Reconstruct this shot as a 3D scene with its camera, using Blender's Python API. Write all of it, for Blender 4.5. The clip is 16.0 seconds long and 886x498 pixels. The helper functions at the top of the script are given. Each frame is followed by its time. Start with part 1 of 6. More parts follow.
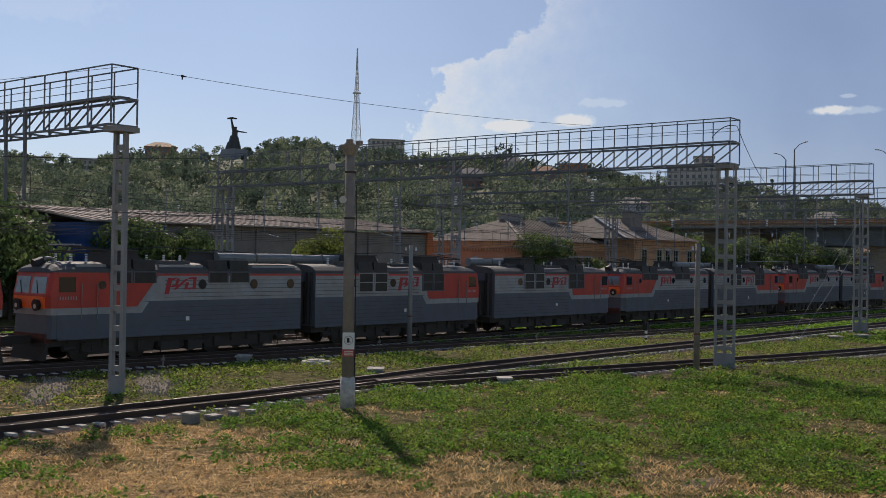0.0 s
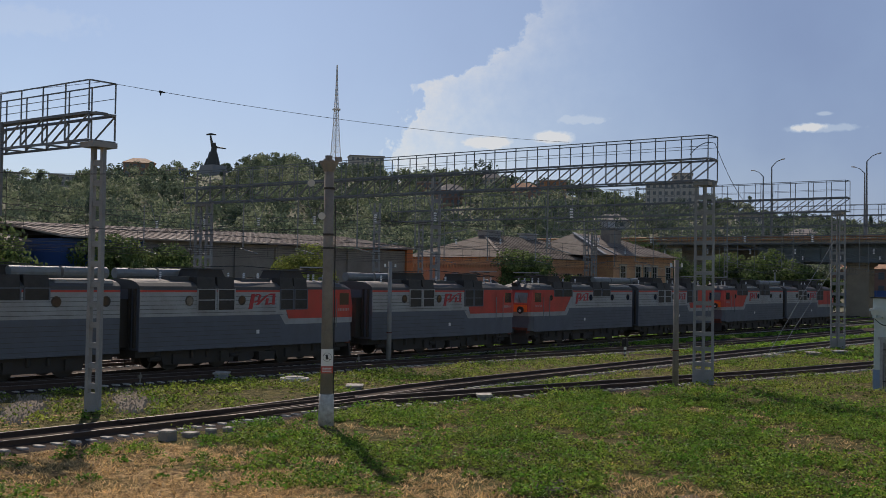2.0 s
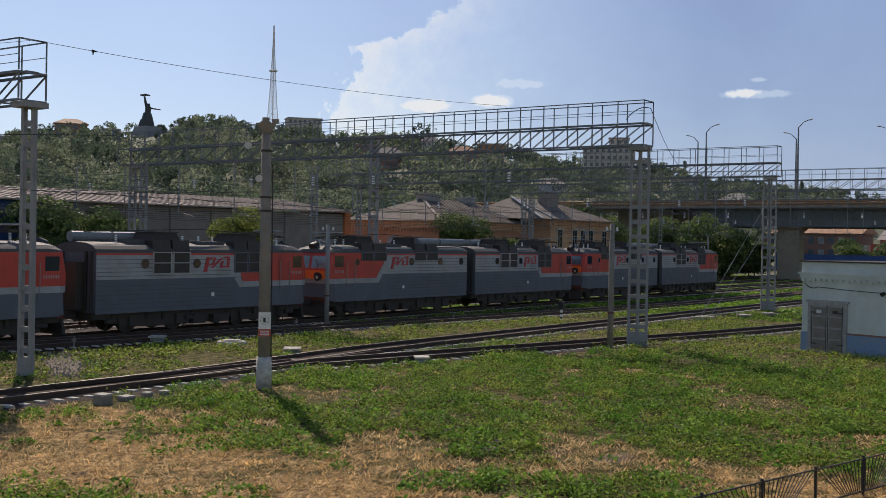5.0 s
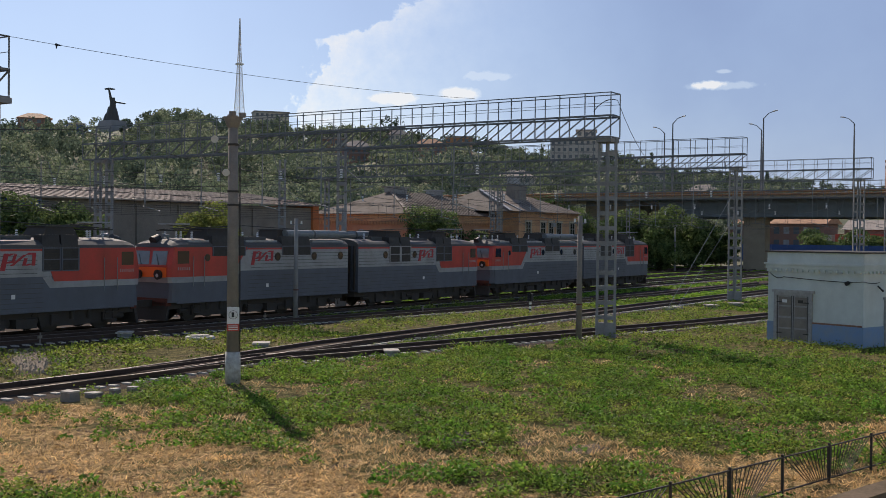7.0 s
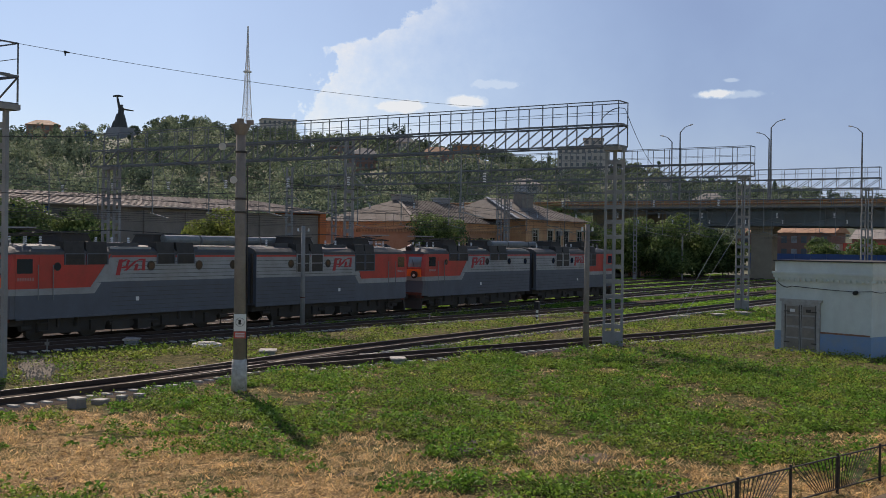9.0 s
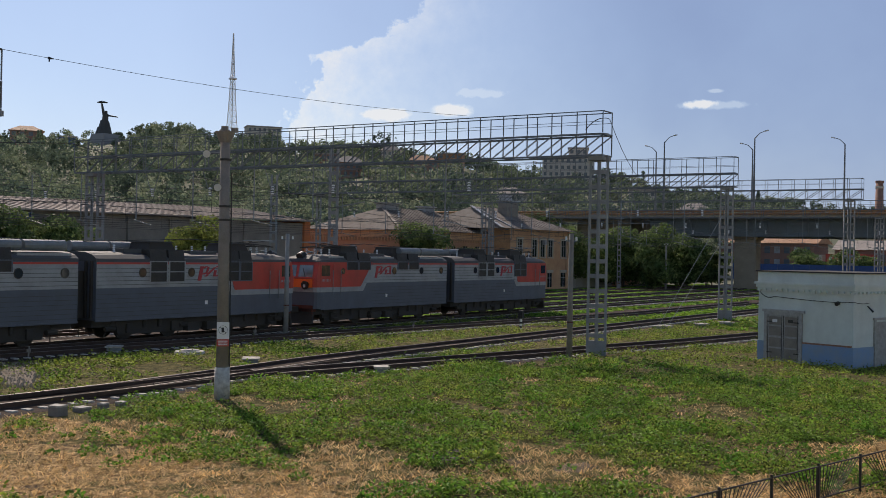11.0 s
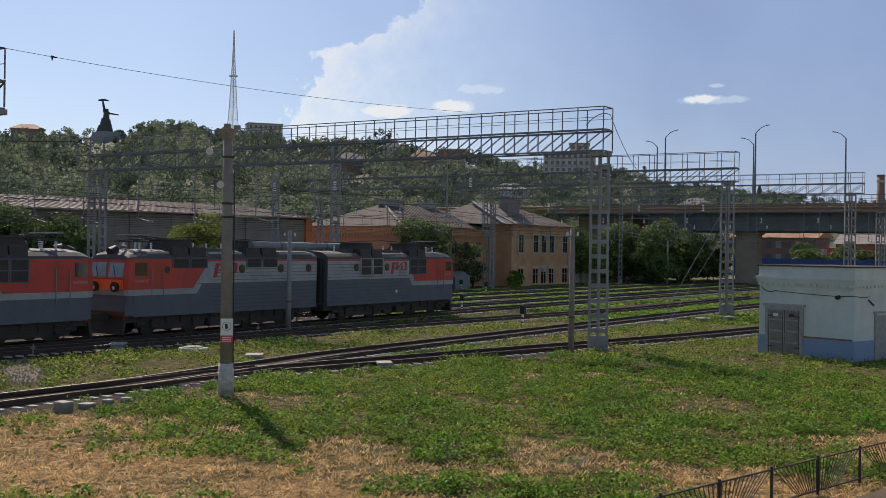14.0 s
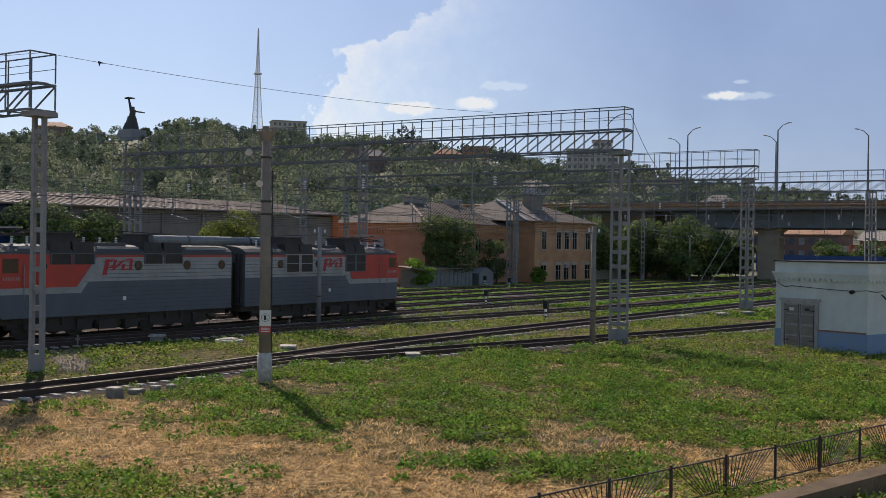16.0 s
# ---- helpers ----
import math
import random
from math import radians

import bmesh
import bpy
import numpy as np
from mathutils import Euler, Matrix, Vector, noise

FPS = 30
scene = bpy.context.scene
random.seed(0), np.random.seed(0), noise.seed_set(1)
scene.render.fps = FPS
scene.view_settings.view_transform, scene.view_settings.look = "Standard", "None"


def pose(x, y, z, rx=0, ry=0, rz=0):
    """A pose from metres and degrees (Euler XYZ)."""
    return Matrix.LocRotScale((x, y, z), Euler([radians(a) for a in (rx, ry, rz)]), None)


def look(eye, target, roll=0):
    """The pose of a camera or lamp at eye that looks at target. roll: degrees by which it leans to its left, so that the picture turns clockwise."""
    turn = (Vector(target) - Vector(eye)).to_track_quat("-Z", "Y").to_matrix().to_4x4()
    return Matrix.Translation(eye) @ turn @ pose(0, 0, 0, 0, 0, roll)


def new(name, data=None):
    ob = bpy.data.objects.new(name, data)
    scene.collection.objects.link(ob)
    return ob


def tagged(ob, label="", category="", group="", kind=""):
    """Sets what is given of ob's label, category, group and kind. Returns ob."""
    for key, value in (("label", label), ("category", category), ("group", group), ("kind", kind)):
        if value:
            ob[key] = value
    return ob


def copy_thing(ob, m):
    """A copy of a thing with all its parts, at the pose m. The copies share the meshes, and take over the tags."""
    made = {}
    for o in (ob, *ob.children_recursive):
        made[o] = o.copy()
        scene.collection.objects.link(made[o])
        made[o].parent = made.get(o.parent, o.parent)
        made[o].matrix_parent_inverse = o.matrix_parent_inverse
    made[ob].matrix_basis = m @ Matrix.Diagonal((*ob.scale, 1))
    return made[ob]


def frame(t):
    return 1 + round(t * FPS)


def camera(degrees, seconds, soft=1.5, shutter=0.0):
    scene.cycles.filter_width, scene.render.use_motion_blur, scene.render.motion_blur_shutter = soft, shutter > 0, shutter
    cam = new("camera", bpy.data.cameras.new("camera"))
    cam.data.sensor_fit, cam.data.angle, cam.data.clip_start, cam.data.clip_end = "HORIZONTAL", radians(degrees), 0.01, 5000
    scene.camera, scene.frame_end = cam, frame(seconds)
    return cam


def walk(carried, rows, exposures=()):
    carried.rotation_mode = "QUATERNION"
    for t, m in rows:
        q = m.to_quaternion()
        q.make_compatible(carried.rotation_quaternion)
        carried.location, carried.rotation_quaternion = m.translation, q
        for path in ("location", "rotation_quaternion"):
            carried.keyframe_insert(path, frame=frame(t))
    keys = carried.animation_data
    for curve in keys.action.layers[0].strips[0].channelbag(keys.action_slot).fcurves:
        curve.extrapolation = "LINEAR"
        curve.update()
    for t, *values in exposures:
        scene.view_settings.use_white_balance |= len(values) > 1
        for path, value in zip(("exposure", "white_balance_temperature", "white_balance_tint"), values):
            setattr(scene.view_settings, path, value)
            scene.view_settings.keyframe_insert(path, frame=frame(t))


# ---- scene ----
# World axes: x runs along the railway, y across it, away from the camera; z = 0 is the grass.
# seconds, x, y, z, pitch, roll, yaw
PATH = [
    (0.0, 0.000, 0.000, 5.000, 0.620, -0.920, -51.000),
    (0.5, 0.029, 0.023, 4.992, 0.841, -0.862, -51.409),
    (1.0, 0.045, 0.044, 4.998, 1.019, -0.829, -51.617),
    (1.5, 0.040, 0.033, 5.006, 1.282, -0.855, -51.734),
    (2.0, 0.050, 0.022, 5.002, 1.484, -0.924, -52.057),
    (2.5, 0.033, 0.013, 5.008, 1.623, -1.029, -52.491),
    (3.0, -0.011, -0.034, 4.997, 1.268, -1.207, -53.130),
    (3.5, 0.005, -0.028, 4.997, 0.366, -1.241, -53.678),
    (4.0, -0.012, -0.030, 4.995, 0.182, -1.185, -54.168),
    (4.5, -0.026, -0.047, 4.989, -0.103, -1.118, -54.718),
    (7.0, -0.040, -0.053, 4.992, -0.699, -0.576, -56.877),
    (7.5, -0.026, -0.034, 4.996, -0.753, -0.582, -57.086),
    (8.0, -0.038, -0.037, 5.001, -0.701, -0.618, -57.055),
    (8.5, -0.023, -0.027, 5.005, -0.517, -0.693, -56.329),
    (9.0, -0.020, -0.026, 4.997, -0.297, -0.776, -56.525),
    (11.5, -0.040, -0.062, 5.012, 0.175, -1.131, -57.596),
    (12.0, -0.061, -0.055, 5.005, 0.091, -1.090, -57.962),
    (12.5, -0.050, -0.047, 5.008, -0.037, -1.027, -57.279),
    (13.0, -0.037, -0.047, 5.003, -0.025, -0.916, -57.063),
    (13.5, -0.028, -0.047, 5.002, -0.016, -0.870, -57.388),
    (14.0, -0.209, -0.159, 4.998, -0.046, -0.809, -57.237),
    (14.5, -0.202, -0.162, 4.994, -0.116, -0.781, -56.457),
    (15.0, -0.572, -0.319, 4.998, -0.173, -0.812, -56.495),
    (15.5, -0.606, -0.335, 4.993, -0.240, -0.855, -55.861),
    (16.0, -1.952, -1.110, 4.952, -0.224, -0.833, -56.058),
]
cam = camera(43.62, 16.0, soft=0.6)
EXPOSURES = [(t, e, 7100, 17) for t, e in ((0.0, -0.22), (1.5, -0.28), (2.5, -0.28), (3.5, -0.16), (4.5, -0.08), (7.0, 0.06), (9.0, -0.02), (11.5, -0.02), (16.0, 0.0))]
walk(cam, [(t, pose(x, y, z, 90 + p, r, w)) for t, x, y, z, p, r, w in PATH], exposures=EXPOSURES)

# ---- world and sun ----
SUN_WAY = Vector((0.605, 0.796, 0.84)).normalized()      # towards the sun
SUN_ELEV = math.asin(SUN_WAY.z)
world = bpy.data.worlds.new("world")
scene.world = world
world.use_nodes = True
_wn = world.node_tree.nodes
_sky = _wn.new("ShaderNodeTexSky")
_sky.sky_type = "NISHITA"
_sky.sun_disc = False
_sky.sun_elevation = SUN_ELEV
_sky.sun_rotation = math.atan2(SUN_WAY.x, SUN_WAY.y)
_sky.altitude = 100
_sky.air_density = 1.0
_sky.dust_density = 0.12
_sky.ozone_density = 2.2
_wn["Background"].inputs["Strength"].default_value = 0.118
world.node_tree.links.new(_sky.outputs[0], _wn["Background"].inputs["Color"])
sun_data = bpy.data.lights.new("sun", "SUN")
sun_data.energy = 4.3
sun_data.angle = radians(0.6)
sun_data.color = (1.0, 0.93, 0.82)
sun = new("sun", sun_data)
sun.matrix_world = look(SUN_WAY * 100, (0, 0, 0))

# ---- materials ----


def mat(name, col, rough=0.7, metal=0.0, var=0.25, scale=3.0, bump=0.15, fine=40.0, col2=None, spec=0.5, piece=0.0):
    """A surface with broad stains and a fine grain; col2 is the colour of the stains."""
    m = bpy.data.materials.new(name)
    m.use_nodes = True
    nt = m.node_tree
    b = nt.nodes["Principled BSDF"]
    b.inputs["Metallic"].default_value = metal
    b.inputs["Specular IOR Level"].default_value = spec
    tc = nt.nodes.new("ShaderNodeTexCoord")
    n1 = nt.nodes.new("ShaderNodeTexNoise")
    n1.inputs["Scale"].default_value = scale
    n1.inputs["Detail"].default_value = 6
    n1.inputs["Roughness"].default_value = 0.65
    n2 = nt.nodes.new("ShaderNodeTexNoise")
    n2.inputs["Scale"].default_value = fine
    n2.inputs["Detail"].default_value = 3
    for k in (n1, n2):
        nt.links.new(tc.outputs["Object"], k.inputs["Vector"])
    ramp = nt.nodes.new("ShaderNodeMapRange")
    ramp.inputs["From Min"].default_value = 0.35
    ramp.inputs["From Max"].default_value = 0.7
    nt.links.new(n1.outputs["Fac"], ramp.inputs["Value"])
    mix = nt.nodes.new("ShaderNodeMix")
    mix.data_type = "RGBA"
    c2 = col2 or tuple(c * (1 - var) for c in col)
    mix.inputs["A"].default_value = (*col, 1)
    mix.inputs["B"].default_value = (*c2, 1)
    nt.links.new(ramp.outputs[0], mix.inputs["Factor"])
    hsv = nt.nodes.new("ShaderNodeHueSaturation")
    vr = nt.nodes.new("ShaderNodeMapRange")
    vr.inputs["To Min"].default_value = 1 - var
    vr.inputs["To Max"].default_value = 1 + var
    nt.links.new(n2.outputs["Fac"], vr.inputs["Value"])
    value = vr.outputs[0]
    if piece:
        oi = nt.nodes.new("ShaderNodeObjectInfo")
        geo = nt.nodes.new("ShaderNodeNewGeometry")
        add = nt.nodes.new("ShaderNodeMath")
        add.operation = "ADD"
        nt.links.new(oi.outputs["Random"], add.inputs[0])
        nt.links.new(geo.outputs["Random Per Island"], add.inputs[1])
        pr = nt.nodes.new("ShaderNodeMapRange")
        pr.inputs["From Max"].default_value = 2.0
        pr.inputs["To Min"].default_value = 1 - piece
        pr.inputs["To Max"].default_value = 1 + piece
        nt.links.new(add.outputs[0], pr.inputs["Value"])
        mul = nt.nodes.new("ShaderNodeMath")
        mul.operation = "MULTIPLY"
        nt.links.new(value, mul.inputs[0])
        nt.links.new(pr.outputs[0], mul.inputs[1])
        value = mul.outputs[0]
    nt.links.new(value, hsv.inputs["Value"])
    nt.links.new(mix.outputs["Result"], hsv.inputs["Color"])
    nt.links.new(hsv.outputs[0], b.inputs["Base Color"])
    rr = nt.nodes.new("ShaderNodeMapRange")
    rr.inputs["To Min"].default_value = max(rough - 0.12, 0.03)
    rr.inputs["To Max"].default_value = min(rough + 0.12, 1)
    nt.links.new(n1.outputs["Fac"], rr.inputs["Value"])
    nt.links.new(rr.outputs[0], b.inputs["Roughness"])
    if bump:
        bp = nt.nodes.new("ShaderNodeBump")
        bp.inputs["Strength"].default_value = bump
        bp.inputs["Distance"].default_value = 0.02
        nt.links.new(n2.outputs["Fac"], bp.inputs["Height"])
        nt.links.new(bp.outputs[0], b.inputs["Normal"])
    return m


def leaf_mat(name, col, col2, scale=0.05, spread=0.45):
    """Foliage: each leaf varies, light passes through a little."""
    m = bpy.data.materials.new(name)
    m.use_nodes = True
    nt = m.node_tree
    b = nt.nodes["Principled BSDF"]
    b.inputs["Roughness"].default_value = 0.6
    b.inputs["Specular IOR Level"].default_value = 0.12
    geo = nt.nodes.new("ShaderNodeNewGeometry")
    tc = nt.nodes.new("ShaderNodeTexCoord")
    n1 = nt.nodes.new("ShaderNodeTexNoise")
    n1.inputs["Scale"].default_value = scale
    n1.inputs["Detail"].default_value = 4
    nt.links.new(tc.outputs["Object"], n1.inputs["Vector"])
    ramp = nt.nodes.new("ShaderNodeMapRange")
    ramp.inputs["From Min"].default_value = 0.38
    ramp.inputs["From Max"].default_value = 0.62
    nt.links.new(n1.outputs["Fac"], ramp.inputs["Value"])
    mix = nt.nodes.new("ShaderNodeMix")
    mix.data_type = "RGBA"
    mix.inputs["A"].default_value = (*col, 1)
    mix.inputs["B"].default_value = (*col2, 1)
    nt.links.new(ramp.outputs[0], mix.inputs["Factor"])
    hsv = nt.nodes.new("ShaderNodeHueSaturation")
    vr = nt.nodes.new("ShaderNodeMapRange")
    vr.inputs["To Min"].default_value = 1 - spread
    vr.inputs["To Max"].default_value = 1 + spread
    nt.links.new(geo.outputs["Random Per Island"], vr.inputs["Value"])
    nt.links.new(vr.outputs[0], hsv.inputs["Value"])
    nt.links.new(mix.outputs["Result"], hsv.inputs["Color"])
    nt.links.new(hsv.outputs[0], b.inputs["Base Color"])
    tr = nt.nodes.new("ShaderNodeBsdfTranslucent")
    nt.links.new(hsv.outputs[0], tr.inputs["Color"])
    ms = nt.nodes.new("ShaderNodeMixShader")
    ms.inputs[0].default_value = 0.42
    nt.links.new(b.outputs[0], ms.inputs[1])
    nt.links.new(tr.outputs[0], ms.inputs[2])
    nt.links.new(ms.outputs[0], nt.nodes["Material Output"].inputs["Surface"])
    return m


def glass_mat():
    m = bpy.data.materials.new("window_glass")
    m.use_nodes = True
    b = m.node_tree.nodes["Principled BSDF"]
    b.inputs["Base Color"].default_value = (0.02, 0.025, 0.03, 1)
    b.inputs["Roughness"].default_value = 0.06
    b.inputs["Specular IOR Level"].default_value = 0.6
    return m


def ground_mat():
    """Lawn, dry straw and bare earth in patches, gravelly between the tracks."""
    m = bpy.data.materials.new("yard_ground")
    m.use_nodes = True
    nt = m.node_tree
    b = nt.nodes["Principled BSDF"]
    b.inputs["Roughness"].default_value = 0.95
    b.inputs["Specular IOR Level"].default_value = 0.1
    tc = nt.nodes.new("ShaderNodeTexCoord")

    def noise_at(scale, detail=5, rough=0.6):
        k = nt.nodes.new("ShaderNodeTexNoise")
        k.inputs["Scale"].default_value = scale
        k.inputs["Detail"].default_value = detail
        k.inputs["Roughness"].default_value = rough
        nt.links.new(tc.outputs["Object"], k.inputs["Vector"])
        return k.outputs["Fac"]

    def mr(v, a, c, to0=0.0, to1=1.0):
        k = nt.nodes.new("ShaderNodeMapRange")
        for s, x in (("From Min", a), ("From Max", c), ("To Min", to0), ("To Max", to1)):
            k.inputs[s].default_value = x
        nt.links.new(v, k.inputs["Value"])
        return k.outputs[0]

    def mth(op, p, q):
        k = nt.nodes.new("ShaderNodeMath")
        k.operation = op
        for i, x in enumerate((p, q)):
            if isinstance(x, (int, float)):
                k.inputs[i].default_value = x
            else:
                nt.links.new(x, k.inputs[i])
        return k.outputs[0]

    def mixc(f, p, q):
        k = nt.nodes.new("ShaderNodeMix")
        k.data_type = "RGBA"
        nt.links.new(f, k.inputs["Factor"])
        for s, x in (("A", p), ("B", q)):
            if isinstance(x, tuple):
                k.inputs[s].default_value = (*x, 1)
            else:
                nt.links.new(x, k.inputs[s])
        return k.outputs["Result"]

    sep = nt.nodes.new("ShaderNodeSeparateXYZ")
    nt.links.new(tc.outputs["Object"], sep.inputs[0])
    green = mixc(mr(noise_at(2.2), 0.35, 0.65), GREEN_A, GREEN_B)
    straw = mixc(mr(noise_at(5.0), 0.35, 0.65), STRAW_A, STRAW_B)
    # straw takes over near the platform side, in blotches
    bias = mth("MAXIMUM", mr(sep.outputs["X"], 17.0, 25.5, 0.17, -0.16), mr(mth("ADD", sep.outputs["Y"], mth("MULTIPLY", sep.outputs["X"], 0.3)), 13.5, 17.5, 0.17, -0.16))
    dry = mr(mth("ADD", mth("ADD", noise_at(0.28, 6, 0.62), mth("MULTIPLY", mth("SUBTRACT", noise_at(1.9, 4), 0.5), 0.55)), bias), 0.565, 0.64)
    col = mixc(dry, green, straw)
    earth = mr(mth("ADD", noise_at(0.5, 6, 0.7), mth("MULTIPLY", noise_at(7.0, 3), 0.12)), 0.66, 0.74)
    col = mixc(earth, col, (0.17, 0.12, 0.085))
    fine = mth("MULTIPLY", mr(noise_at(24.0, 4, 0.7), 0.3, 0.7, 0.35, 1.6), mr(noise_at(6.0, 5, 0.7), 0.32, 0.68, 0.45, 1.45))
    hsv = nt.nodes.new("ShaderNodeHueSaturation")
    nt.links.new(fine, hsv.inputs["Value"])
    nt.links.new(col, hsv.inputs["Color"])
    nt.links.new(hsv.outputs[0], b.inputs["Base Color"])
    bp = nt.nodes.new("ShaderNodeBump")
    bp.inputs["Strength"].default_value = 0.9
    bp.inputs["Distance"].default_value = 0.22
    nt.links.new(mth("ADD", noise_at(14.0, 5, 0.7), mth("MULTIPLY", noise_at(2.0), 1.4)), bp.inputs["Height"])
    nt.links.new(bp.outputs[0], b.inputs["Normal"])
    return m


GREEN_A, GREEN_B = (0.07, 0.072, 0.026), (0.24, 0.20, 0.075)
STRAW_A, STRAW_B = (0.84, 0.57, 0.265), (0.22, 0.13, 0.06)
M_GROUND = ground_mat()
M_HILL = mat("hill_earth", (0.05, 0.07, 0.025), 0.95, var=0.3, scale=0.05, fine=1.0, col2=(0.11, 0.10, 0.05))
M_BALLAST = mat("ballast", (0.062, 0.044, 0.034), 0.95, spec=0.08, var=0.5, scale=0.6, fine=22.0, bump=1.0, col2=(0.036, 0.026, 0.021))
M_GRAVEL = mat("pale_gravel", (0.17, 0.145, 0.115), 0.95, spec=0.1, var=0.45, scale=1.5, fine=26.0, bump=1.0, col2=(0.15, 0.12, 0.09))
M_SOIL = mat("bare_soil", (0.17, 0.125, 0.085), 0.95, spec=0.08, var=0.4, scale=2.0, fine=20.0, bump=0.9, col2=(0.11, 0.085, 0.055))
M_RAIL = mat("rail_rust", (0.075, 0.045, 0.032), 0.7, 0.3, var=0.3, scale=1.0, fine=30)
M_RAILTOP = mat("rail_head", (0.16, 0.13, 0.115), 0.5, 0.6, var=0.2, scale=0.7)
M_SLEEPER = mat("sleeper_concrete", (0.56, 0.52, 0.46), 0.9, var=0.25, scale=4, fine=60, piece=0.3, col2=(0.22, 0.19, 0.16))
M_CONC = mat("mast_concrete", (0.28, 0.285, 0.285), 0.88, var=0.2, scale=1.2, fine=30, bump=0.3, col2=(0.20, 0.20, 0.20))
M_POLE = mat("old_pole_concrete", (0.25, 0.22, 0.19), 0.9, var=0.2, scale=1.5, fine=30, bump=0.3, col2=(0.17, 0.15, 0.13))
M_WHITEWASH = mat("whitewash", (0.55, 0.54, 0.50), 0.9, var=0.15, scale=5, fine=30, col2=(0.30, 0.28, 0.25))
M_STEEL = mat("truss_steel", (0.165, 0.18, 0.195), 0.65, 0.2, var=0.25, scale=3, fine=40)
M_STEELGREY = mat("grey_steel", (0.22, 0.24, 0.25), 0.6, 0.3, var=0.2, scale=3, fine=40)
M_BLACK = mat("black_paint", (0.02, 0.02, 0.022), 0.55, var=0.2)
M_DARK = mat("dark_underframe", (0.042, 0.038, 0.036), 0.8, var=0.4, scale=4, col2=(0.05, 0.04, 0.03))
M_WIRE = mat("wire_copper", (0.05, 0.05, 0.05), 0.6, 0.4, var=0.1, bump=0)
M_INSUL = mat("white_insulator", (0.65, 0.66, 0.66), 0.25, var=0.08, bump=0)
M_LRED = mat("loco_red", (0.54, 0.042, 0.03), 0.42, var=0.14, scale=1.1, fine=25, bump=0.04, col2=(0.36, 0.042, 0.028))
M_LMARK = mat("mark_red", (0.42, 0.025, 0.035), 0.45, var=0.1, scale=2, bump=0.02)
M_LORANGE = mat("signal_orange", (0.95, 0.17, 0.03), 0.45, var=0.06, scale=3, bump=0.02)
M_LGREY = mat("loco_grey", (0.092, 0.108, 0.14), 0.5, var=0.14, scale=1.2, fine=25, bump=0.05, col2=(0.08, 0.09, 0.11))
M_LWHITE = mat("loco_white", (0.33, 0.345, 0.36), 0.5, var=0.12, scale=0.9, fine=25, bump=0.05, col2=(0.24, 0.235, 0.23))
M_LROOF = mat("loco_roof", (0.085, 0.088, 0.092), 0.7, spec=0.25, var=0.25, scale=1.5, col2=(0.08, 0.08, 0.08))
M_LRUST = mat("brake_rust", (0.14, 0.04, 0.025), 0.85, var=0.3)
M_GLASS = glass_mat()
# Pale grey base stands in for the bright reflection in the windscreens.
M_CABGLASS = mat("cab_glass", (0.20, 0.225, 0.24), 0.12, 0.4, var=0.25, scale=2.5, bump=0)
M_LOUVRE = mat("dark_louvre", (0.036, 0.032, 0.03), 0.6, var=0.3)
M_HUT = mat("hut_plaster", (0.60, 0.645, 0.61), 0.92, spec=0.2, var=0.1, scale=0.9, fine=30, bump=0.3, col2=(0.49, 0.53, 0.50))
M_HUTBLUE = mat("hut_blue_plinth", (0.19, 0.30, 0.47), 0.92, spec=0.2, var=0.18, scale=2, fine=30, bump=0.3, col2=(0.25, 0.31, 0.37))
M_BRICKRED = mat("bare_brick", (0.34, 0.16, 0.10), 0.9, var=0.3, scale=6, fine=30)
M_GREYWOOD = mat("grey_wood", (0.36, 0.355, 0.34), 0.85, var=0.3, scale=5, fine=40, bump=0.4, col2=(0.26, 0.25, 0.24), piece=0.2)
M_TIN = mat("roof_tin_dark", (0.06, 0.058, 0.056), 0.85, spec=0.2, var=0.3)
M_HOUSE = mat("ochre_brick", (0.58, 0.35, 0.19), 0.92, var=0.18, scale=0.5, fine=9, bump=0.5, col2=(0.42, 0.22, 0.13))
M_HOUSERED = mat("red_brick", (0.46, 0.27, 0.17), 0.92, var=0.18, scale=0.5, fine=9, bump=0.5, col2=(0.40, 0.20, 0.12))
M_TRIMW = mat("pale_trim", (0.48, 0.42, 0.33), 0.85, var=0.15, scale=3)
M_SLATE = mat("slate_roof", (0.115, 0.095, 0.08), 0.9, spec=0.12, var=0.3, scale=0.6, fine=8, bump=0.4, col2=(0.20, 0.175, 0.155), piece=0.3)
M_TINROOF = mat("pale_tin_roof", (0.24, 0.205, 0.175), 0.75, 0.0, spec=0.2, var=0.2, scale=0.5, fine=6, col2=(0.16, 0.125, 0.10), piece=0.2)
M_WARE = mat("warehouse_wall", (0.26, 0.23, 0.20), 0.9, var=0.2, scale=0.4, fine=8, col2=(0.18, 0.155, 0.135))
M_WAREROOF = mat("warehouse_roof", (0.36, 0.30, 0.255), 0.85, spec=0.2, var=0.2, scale=0.3, fine=4, col2=(0.24, 0.19, 0.16), piece=0.15)
M_BLUE = mat("blue_sheet", (0.03, 0.09, 0.28), 0.6, var=0.15, scale=0.5)
M_ORANGEB = mat("orange_paint", (0.55, 0.16, 0.05), 0.7, var=0.15)
M_BRIDGE = mat("bridge_steel", (0.15, 0.185, 0.205), 0.75, 0.1, var=0.25, scale=0.4, fine=10, col2=(0.13, 0.145, 0.15))
M_BRIDGEC = mat("bridge_concrete", (0.34, 0.29, 0.22), 0.9, var=0.2, scale=0.4, fine=10, col2=(0.24, 0.20, 0.16))
M_PIPE = mat("rusty_pipe", (0.40, 0.20, 0.10), 0.75, var=0.3, scale=0.8)
